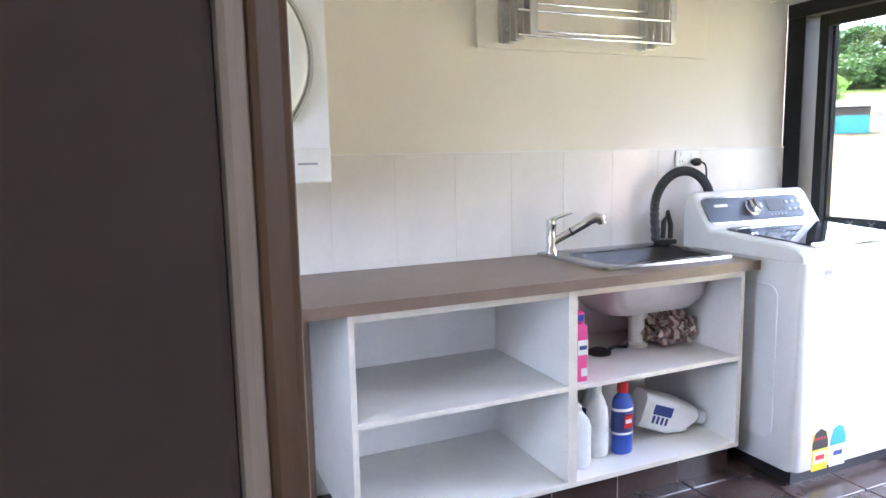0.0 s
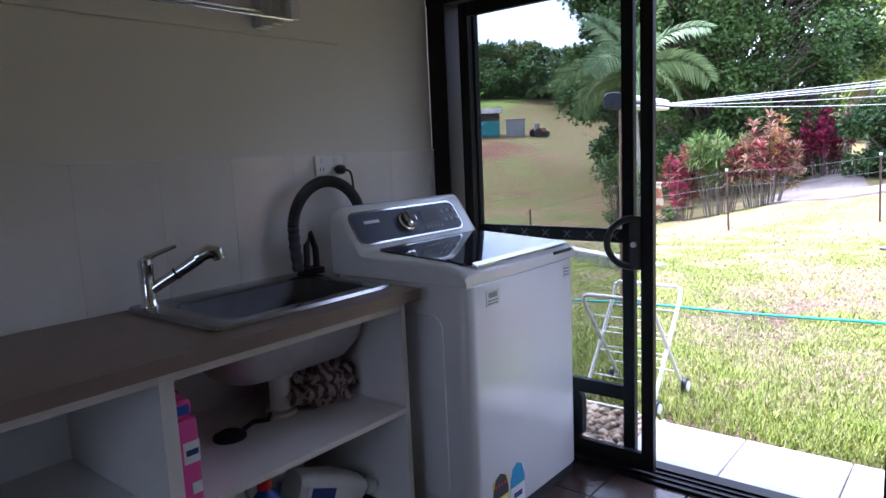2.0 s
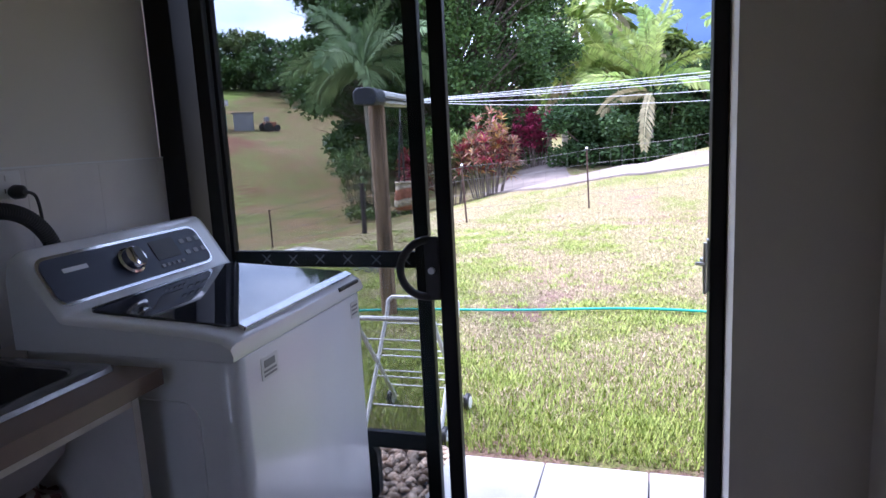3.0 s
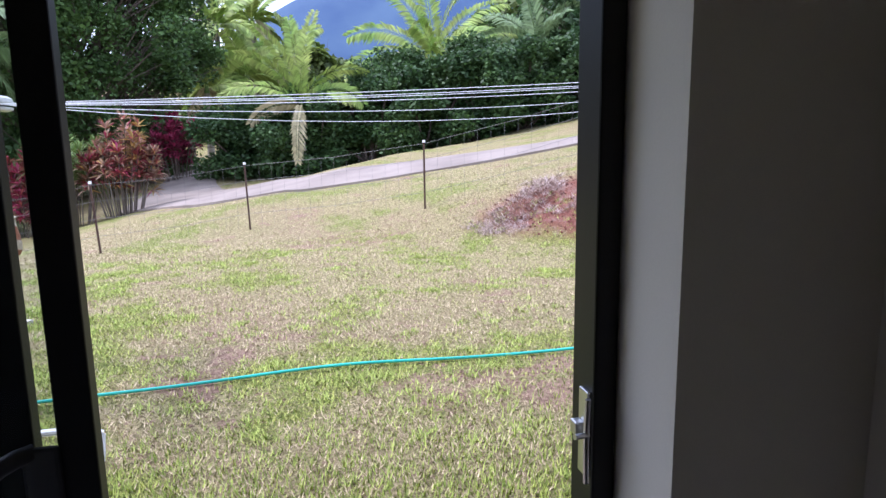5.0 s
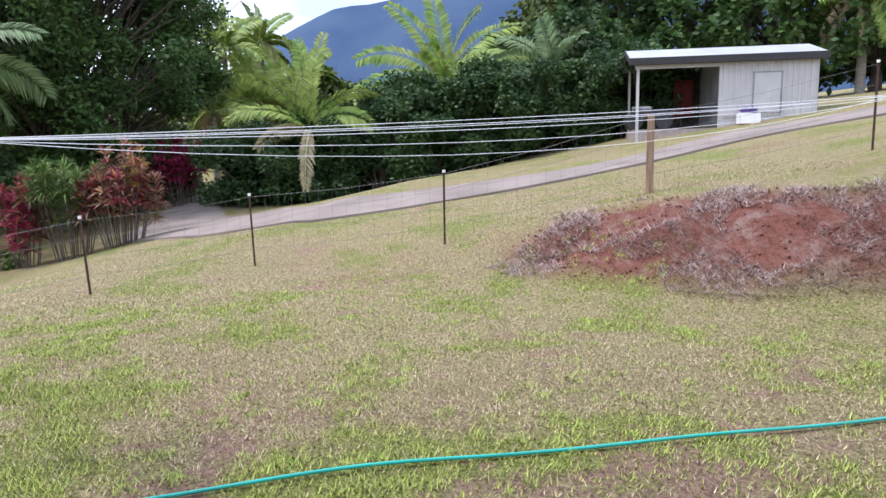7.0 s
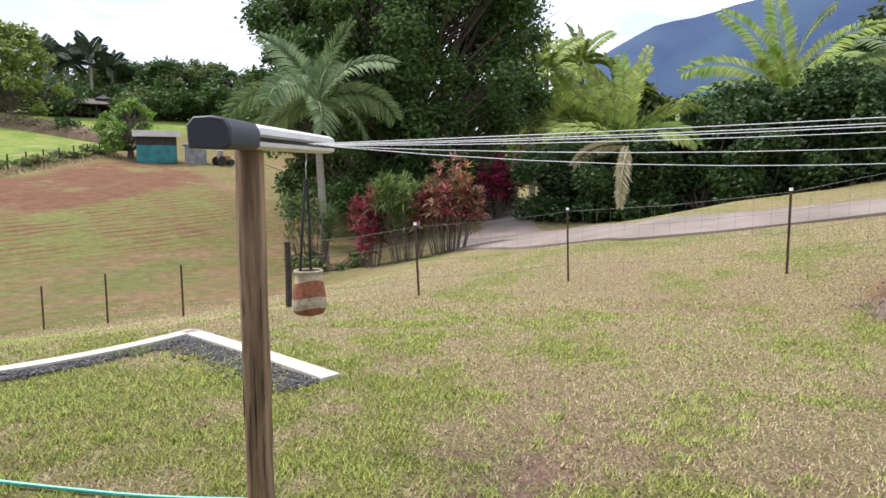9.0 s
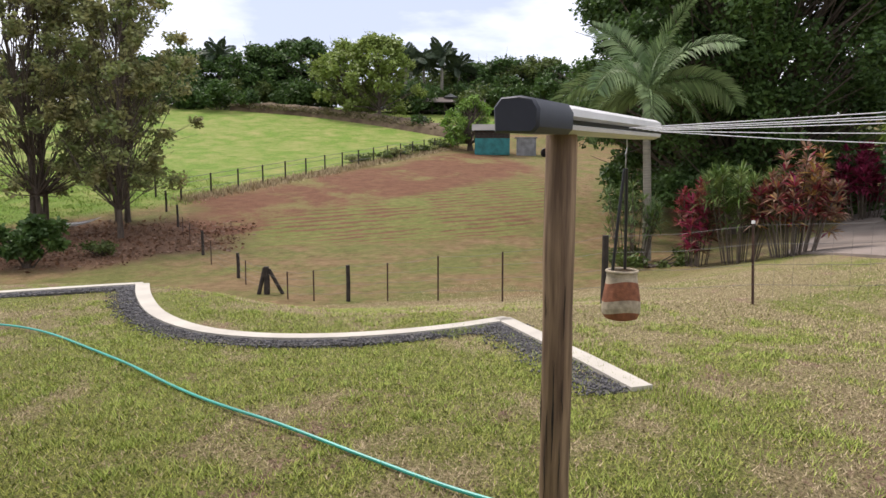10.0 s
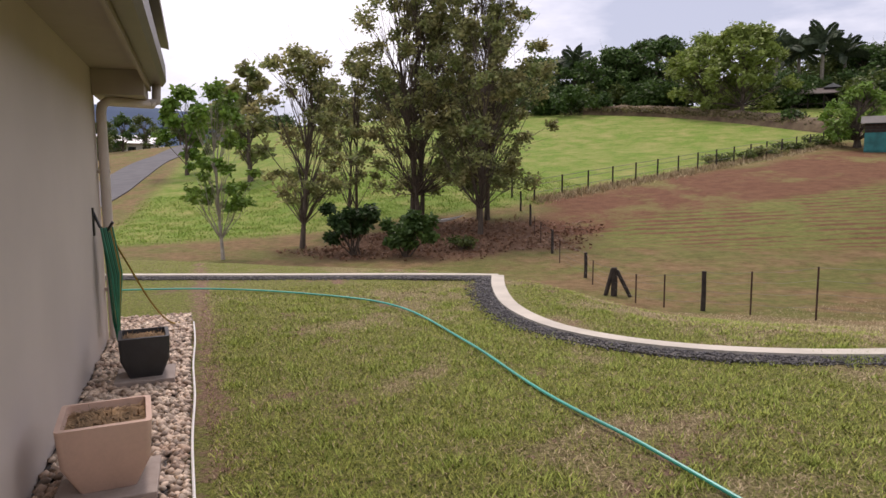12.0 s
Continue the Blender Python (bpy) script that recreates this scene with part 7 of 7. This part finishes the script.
for i, (az, d, h, s, m) in enumerate(((61, 100, 9, 5, LEAF_DARK), (58.5, 98, 8, 5, LEAF_DARK), (56, 96, 10, 5, LEAF_DARK), (53.8, 97, 11, 4.5, LEAF_DARK), (51.8, 95, 11, 4.5, LEAF_DARK), (48.8, 82, 10.5, 4.2, LEAF_WILLOW), (46.2, 80, 11.5, 4.4, LEAF_WILLOW),
                                       (43.5, 104, 7, 4.5, LEAF_MID), (40.5, 100, 7.5, 5, LEAF_MID), (38, 98, 8.5, 5, LEAF_DARK), (35.5, 96, 9.0, 5.5, LEAF_DARK), (33, 94, 9, 5.5, LEAF_MID), (30.5, 90, 8, 5, LEAF_DARK), (64, 104, 8, 5, LEAF_DARK), (67, 108, 7.5, 5, LEAF_MID), (70, 112, 7, 5, LEAF_DARK),
                                       (74, 115, 7, 5, LEAF_MID), (78, 118, 6, 5, LEAF_OLIVE), (83, 122, 6, 5, LEAF_DARK), (27, 80, 9, 5, LEAF_DARK), (23.5, 72, 9, 5, LEAF_DARK))):
    far_tree(az, d, h * 0.8, s * 1.15, m, 8500, 100 + i, "pale green spreading tree on the hill" if m is LEAF_WILLOW else "far dark tree on the skyline")
far_tree(38.6, 60, 4.6, 2.6, LEAF_BRIGHT, 3000, 130, "round bright green tree behind the shed", 0.4)
far_tree(42.8, 72, 1.6, 1.3, LEAF_DARK, 700, 131, "small dark bush on the far lawn", 0.2)
for i, (az, d, h) in enumerate(((44.0, 92, 7.0), (42.5, 94, 6.6), (41.0, 93, 7.6), (39.6, 96, 6.2), (52.5, 100, 8.0), (58.9, 98, 7.2))):
    x, y = at_angle(az, d)
    palm(x, y, h - 0.8, 140 + i, "far dark palm on the skyline", crown_of(15, 2.9, 140 + i, 85, 5), FROND_FAR, 0.2, 0.75, (0, 0), 0.13)
# bushes along the field fence
for i in range(13):
    t = 0.52 + 0.46 * (i + RS.uniform(-0.4, 0.4)) / 12
    shrub(17.5 + 31 * t + RS.normal(0, 0.3), 31.0 + 8.4 * t + RS.normal(0, 0.3), 0.4 + RS.uniform(0, 0.6), 0.35 + RS.uniform(0, 0.4), 160 + i, LEAF_MID if i % 3 else LEAF_OLIVE, "scrubby bush along the field fence", 420, 0.1)
for i in range(16):
    az = 29 + 2.3 * i
    x, y = at_angle(az, 90 + RS.uniform(-3, 3))
    shrub(x, y, 2.6 + RS.uniform(0, 1.6), 3.4, 300 + i, LEAF_DARK if i % 4 else LEAF_MID, "dark undergrowth below the skyline trees", 3200, 0.26, 0.2)
# woods behind the hedge and the garage
for i, (az, d, h, s, m) in enumerate(((-3, 46, 6.5, 4, LEAF_MID), (-8, 50, 6.5, 4.5, LEAF_BRIGHT), (-13, 52, 6.5, 4.5, LEAF_DARK), (-18, 46, 8, 5, LEAF_DARK), (-22.5, 44, 9.5, 5, LEAF_MID), (-27, 42, 11, 5, LEAF_DARK), (-31.5, 42, 11, 5, LEAF_DARK), (-36, 42, 12, 5, LEAF_DARK), (-40.5, 40, 11, 5, LEAF_DARK), (-45, 40, 11, 5, LEAF_DARK), (-50, 40, 11, 5, LEAF_DARK), (-24.5, 33, 6.5, 3, LEAF_HEDGE), (3.5, 56, 8, 4.5, LEAF_WILLOW), (7, 60, 7, 5, LEAF_MID))):
    far_tree(az, d, h, s, m, 11000, 200 + i, "leafy tree in the woods behind the drive", 0.5)
palm(27.5, -27, 4.5, 230, "yellowing palm behind the garage", crown_of(10, 3.5, 230, 75, -10, 3), FROND, 0.18, 0.9, (0, 0), 0.07)
palm(28.6, -12.2, 3.0, 231, "grey-green palm at the end of the hedge", crown_of(12, 3.0, 231, 80, -15, 2), FROND_GREY, 0.16, 0.8, (0, 0), 0.05)

# cut earth bank below the hill
BANK = material("dry_red_brown_bank", (0.075, 0.045, 0.026), 0.95, vary=0.35, scale=0.9, bump=0.9, grain=4, second=(0.15, 0.11, 0.06))
def earth_bank():
    bm = bmesh.new()
    line = bend([(46, 72, 0), (50.2, 63.5, 0), (51.6, 57.0, 0), (52.2, 50.5, 0), (52.2, 44.4, 0), (52.8, 39.5, 0)], 14)
    rows = []
    for i, p in enumerate(line):
        t = (line[min(i + 1, len(line) - 1)] - line[max(i - 1, 0)]).normalized()
        back = Vector((-t.y, t.x, 0))
        back = back if back.x > 0 else -back
        fade = min(1.0, (len(line) - 1 - i) / 8) * (1 + 0.25 * noise.noise(Vector((i * 0.5, 0, 0))))
        row = []
        for off, up in ((-0.3, -0.4), (0.0, 0.2), (0.35 + 0.3 * noise.noise(Vector((i * 0.7, 3, 0))), 0.65), (0.9, 0.9), (2.0, 0.95), (3.5, 0.1), (3.6, -0.6)):
            q = p + back * off
            row.append(bm.verts.new((q.x, q.y, terrain(q.x, q.y) + up * fade)))
        rows.append(row)
    for a, b in zip(rows, rows[1:]):
        for k in range(len(a) - 1):
            bm.faces.new((a[k], b[k], b[k + 1], a[k + 1]))
    bmesh.ops.recalc_face_normals(bm, faces=bm.faces[:])
    return bm


solid("earth_bank", earth_bank(), BANK, "cut red-brown earth bank above the green field", "bank", "structure", "", True)

crest = []
for _ in range(9000):
    t = RS.uniform(0, 1)
    q = np.array([np.interp(t, [0, 0.3, 0.55, 1], [46, 50.6, 52.2, 53.2]), 72 - 32 * t]) + RS.normal(0, 0.5, 2) + np.array([0.7, 0])
    crest.append((q[0], q[1], terrain(*q) + 0.5 + abs(RS.normal(0, 0.28)) * (0.7 + 0.6 * noise.noise(Vector((q[1] * 0.6, 2, 0))))))
solid("bank_scrub", from_arrays("bank_scrub", leaves(np.array(crest), 0.13, RS, 1.8), len(crest)), foliage("dry_scrub_leaves", (0.1, 0.085, 0.04), (0.17, 0.15, 0.06), 0.45), "dry brown scrub along the cut bank", "scrub", "stuff")

# ---- beyond the street's crest ----
def cottage(x, y, turn, label):
    c = thing("house", (x, y, terrain(x, y)), label, "house", "houses down the street", turn)
    part("wall", box(-4, -3, -1.0, 4, 3, 2.4), CREAMIRON, c)
    part("roof", pitched(-4, 4, -3, 3, 2.6, 1.3, 0.5), PAPER, c)
    for k in range(3):
        part("window", box(-3 + k * 2.2, -3.04, 0.9, -1.8 + k * 2.2, -2.98, 2.0), BLACKGLASS, c)


for x, y, a in ((-8.6, 118, 20), (-6.4, 132, -10), (-12.5, 126, 35)):
    cottage(x, y, a, "low house with a white roof beyond the street")
for i, (x, y, h, sp) in enumerate(((-7.4, 74, 4.2, 1.7), (-7.0, 92, 4.5, 2.0), (-5.2, 104, 4.8, 2.6), (-2.6, 108, 4.6, 2.8), (-10.5, 110, 5.0, 3.0), (0.6, 112, 5.0, 3.0), (4.0, 108, 5.5, 3.2), (8, 104, 6, 3.4), (-0.4, 96, 3.6, 1.8))):
    tree("tree", x, y, h, sp, 0.7, 260 + i, LEAF_DARK if i % 2 else LEAF_MID, "leafy street tree near the crest of the road", 2400, 0.16, 1, 30, 0.12, puff=0.2)

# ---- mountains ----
# the blue of distance haze is put into the forest colour
MOUNT = material("forested_mountain_haze_blue", (0.022, 0.05, 0.11), 1.0, vary=0.15, scale=0.01, bump=0, second=(0.04, 0.075, 0.13))
def mountains():
    bm = bmesh.new()
    rows = []
    for k in range(181):
        az = -100 + 260 * k / 180
        e = float(np.interp(az, [-100, -45, -30, -16, -10, -4.4, -2.4, -0.7, 1.5, 4, 8, 30, 75, 88, 96, 105, 120, 160], [10, 14, 14.5, 13.6, 12.7, 11.9, 11.2, 10.4, 9.1, 6.5, 3, 1.2, 2.0, 4.9, 5.3, 4.8, 3.5, 2]))
        e += 0.35 * noise.noise(Vector((az * 0.25, 0, 5))) + 0.15 * noise.noise(Vector((az * 0.9, 0, 5)))
        c, s = math.cos(radians(az)), math.sin(radians(az))
        rows.append([bm.verts.new((d * c, d * s, z)) for d, z in ((900, -10), (1000, 900 * math.tan(radians(e)) * 0.45), (1150, 1150 * math.tan(radians(e)) * 0.85), (1250, 1250 * math.tan(radians(e))), (1400, -10))])
    for a, b in zip(rows, rows[1:]):
        for i in range(4):
            bm.faces.new((a[i], b[i], b[i + 1], a[i + 1]))
    return bm


solid("mountains", mountains(), MOUNT, "forested mountain range in the distance, its haze painted in blue", "mountain", "structure", "", True)

# ---- grass ----
def grass_material(name, a, b):
    m = bpy.data.materials.new(name)
    m.use_nodes = True
    nt = m.node_tree
    geo = nt.nodes.new("ShaderNodeNewGeometry")
    cr = nt.nodes.new("ShaderNodeValToRGB")
    cr.color_ramp.elements[0].color, cr.color_ramp.elements[1].color = (*a, 1), (*b, 1)
    nt.links.new(geo.outputs["Random Per Island"], cr.inputs[0])
    nt.links.new(cr.outputs[0], nt.nodes["Principled BSDF"].inputs["Base Color"])
    nt.nodes["Principled BSDF"].inputs["Roughness"].default_value = 0.7
    nt.nodes["Principled BSDF"].inputs["Specular IOR Level"].default_value = 0.2
    return m


GRASS = grass_material("green_grass_blades", (0.09, 0.12, 0.018), (0.5, 0.52, 0.125))
HAY = grass_material("dry_grass_blades", (0.17, 0.12, 0.06), (0.64, 0.52, 0.32))
WEED = grass_material("grey_dry_weeds", (0.2, 0.14, 0.12), (0.56, 0.45, 0.4))
MEADOW = grass_material("meadow_blades", (0.15, 0.28, 0.035), (0.32, 0.42, 0.09))
LUSH = grass_material("lush_grass_blades", (0.13, 0.19, 0.03), (0.5, 0.58, 0.14))


def blades(name, spots, high, mat_, rng, label, lean=0.7, wide=0.0035):
    c = np.asarray(spots)
    n = len(c)
    a = rng.uniform(0, 6.283, n)
    h = high * rng.uniform(0.5, 1.3, n)
    d = np.stack([np.cos(a) * lean, np.sin(a) * lean, np.ones(n)], 1) * rng.uniform(0.6, 1.1, (n, 1))
    w = np.stack([-np.sin(a), np.cos(a), np.zeros(n)], 1) * (wide * rng.uniform(0.7, 1.4, n))[:, None]
    tip = c + d * h[:, None]
    v = np.stack([c - w, c + w, tip], 1).reshape(-1, 3)
    return solid(name, from_arrays(name, v, n, 3), mat_, label, "grass", "stuff")


def scatter(rng, n, x0, x1, y0, y1, keep):
    out = []
    xs, ys = rng.uniform(x0, x1, n), rng.uniform(y0, y1, n)
    for x, y in zip(xs.tolist(), ys.tolist()):
        if keep(x, y) > rng.uniform():
            out.append((x, y, ground_z(x, y) - 0.004))
    return out


def clear(x, y):
    """1 on open lawn, 0 on the pebbles, the paving, the bed and the kerb."""
    if x < 0.98 or (x < 1.0 and y > -0.8):
        return 0.0
    if y > 3.0 and x > 3.8:
        for px, py in KERB_BOW[::2]:
            if (x - px) ** 2 + (y - py) ** 2 < 0.11:
                return 0.0
    return 1.0


rg = np.random.default_rng(9)
def near_lawn(x, y):
    return (1 - 0.97 * soil(x, y) if y < -3 else 1.0) * clear(x, y) * (1.15 - 0.075 * math.hypot(x - 1.5, y)) * (1 - 0.6 * bare(x, y))


blades("lawn_grass", scatter(rg, 470000, 1.0, 10.0, -6.5, 8.8, lambda x, y: near_lawn(x, y) * (0.12 + 0.88 * lushness(x, y))), 0.03, GRASS, rg, "short green lawn grass", 1.0, 0.0036)
blades("dry_grass", scatter(rg, 400000, 1.0, 10.0, -6.5, 8.8, lambda x, y: near_lawn(x, y) * (0.8 - 0.6 * lushness(x, y))), 0.027, HAY, rg, "dry straw-coloured lawn grass", 1.3, 0.0035)
tufts = []
for _ in range(3400):
    tx, ty = rg.uniform(1.2, 9.0), rg.uniform(-6, 8)
    if clear(tx, ty) and rg.uniform() < 0.25 + 0.75 * lushness(tx, ty):
        for _k in range(int(rg.uniform(16, 60))):
            qx, qy = tx + rg.normal(0, 0.045), ty + rg.normal(0, 0.045)
            tufts.append((qx, qy, ground_z(qx, qy) - 0.004))
blades("grass_tufts", tufts, 0.045, LUSH, rg, "longer green tufts in the lawn", 0.9, 0.0034)
blades("lush_grass", scatter(rg, 75000, 0.95, 3.1, -5.5, 0.6, lambda x, y: max(0, 1 - (x - 0.95) / 2.1)) + scatter(rg, 5000, 5.3, 6.7, 0.5, 2.2, lambda x, y: 1 if abs((x - 5.85) - (y - 1.3) * 0.6) < 0.28 else 0.04)
       + scatter(rg, 2500, 5.9, 6.6, 3.3, 3.9, lambda x, y: 0.8), 0.05, LUSH, rg, "lush green grass beside the paving and the kerb", 0.5, 0.004)
blades("bank_weeds", scatter(rg, 150000, 3.0, 10.5, -11.5, -2.8, lambda x, y: 1.0 if soil(x, y) > 0.04 and -0.3 < (x - 8.09) * 0.68 - (y + 4.17) * 0.735 < 2.3 and noise.noise(Vector((x * 1.1, y * 1.1, 9))) + 0.3 * noise.noise(Vector((x * 4, y * 4, 9))) > -0.06 + 0.1 * ramp(-y, 4.0, 5.0) * (1 - ramp(-y, 6.5, 7.5)) else 0.0), 0.085, WEED, rg, "dead grey weeds on the red bank", 1.9, 0.0035)
verge = []
for _ in range(9000):
    t = rg.uniform(0, 1)
    x, y = 17.3 + 31.5 * t + rg.normal(0, 0.25), 30.4 + 8.6 * t + rg.normal(0, 0.45)
    verge.append((x, y, terrain(x, y) - 0.01))
blades("fence_line_grass", verge, 0.26, HAY, rg, "tall dry grass along the field fence", 0.5, 0.02)
blades("slope_grass", scatter(rg, 60000, 8.0, 15.0, -9.0, 10.0, lambda x, y: 0.8 * (1 - soil(x, y))), 0.03, HAY, rg, "dry grass on the slope", 1.2, 0.005)
blades("field_grass", scatter(rg, 100000, -4.0, 22.0, 29.0, 48.0, lambda x, y: field_green(x, y) * (0.25 + 0.75 * ramp(noise.noise(Vector((x * 0.9, y * 0.9, 51))), -0.25, 0.2))), 0.11, MEADOW, rg, "bright green field grass", 0.9, 0.013)
bl_litter = []
for _ in range(9000):
    x, y = rg.uniform(3, 17), rg.uniform(18, 29)
    if litter(x, y) > rg.uniform(0.2, 1):
        bl_litter.append((x, y, terrain(x, y) + 0.01))
solid("leaf_litter", from_arrays("leaf_litter", leaves(np.array(bl_litter), 0.09, rg, 1.6), len(bl_litter)), foliage("fallen_leaves", (0.16, 0.08, 0.045), (0.26, 0.16, 0.1), 0.4), "brown fallen leaves under the trees", "leaves", "stuff")
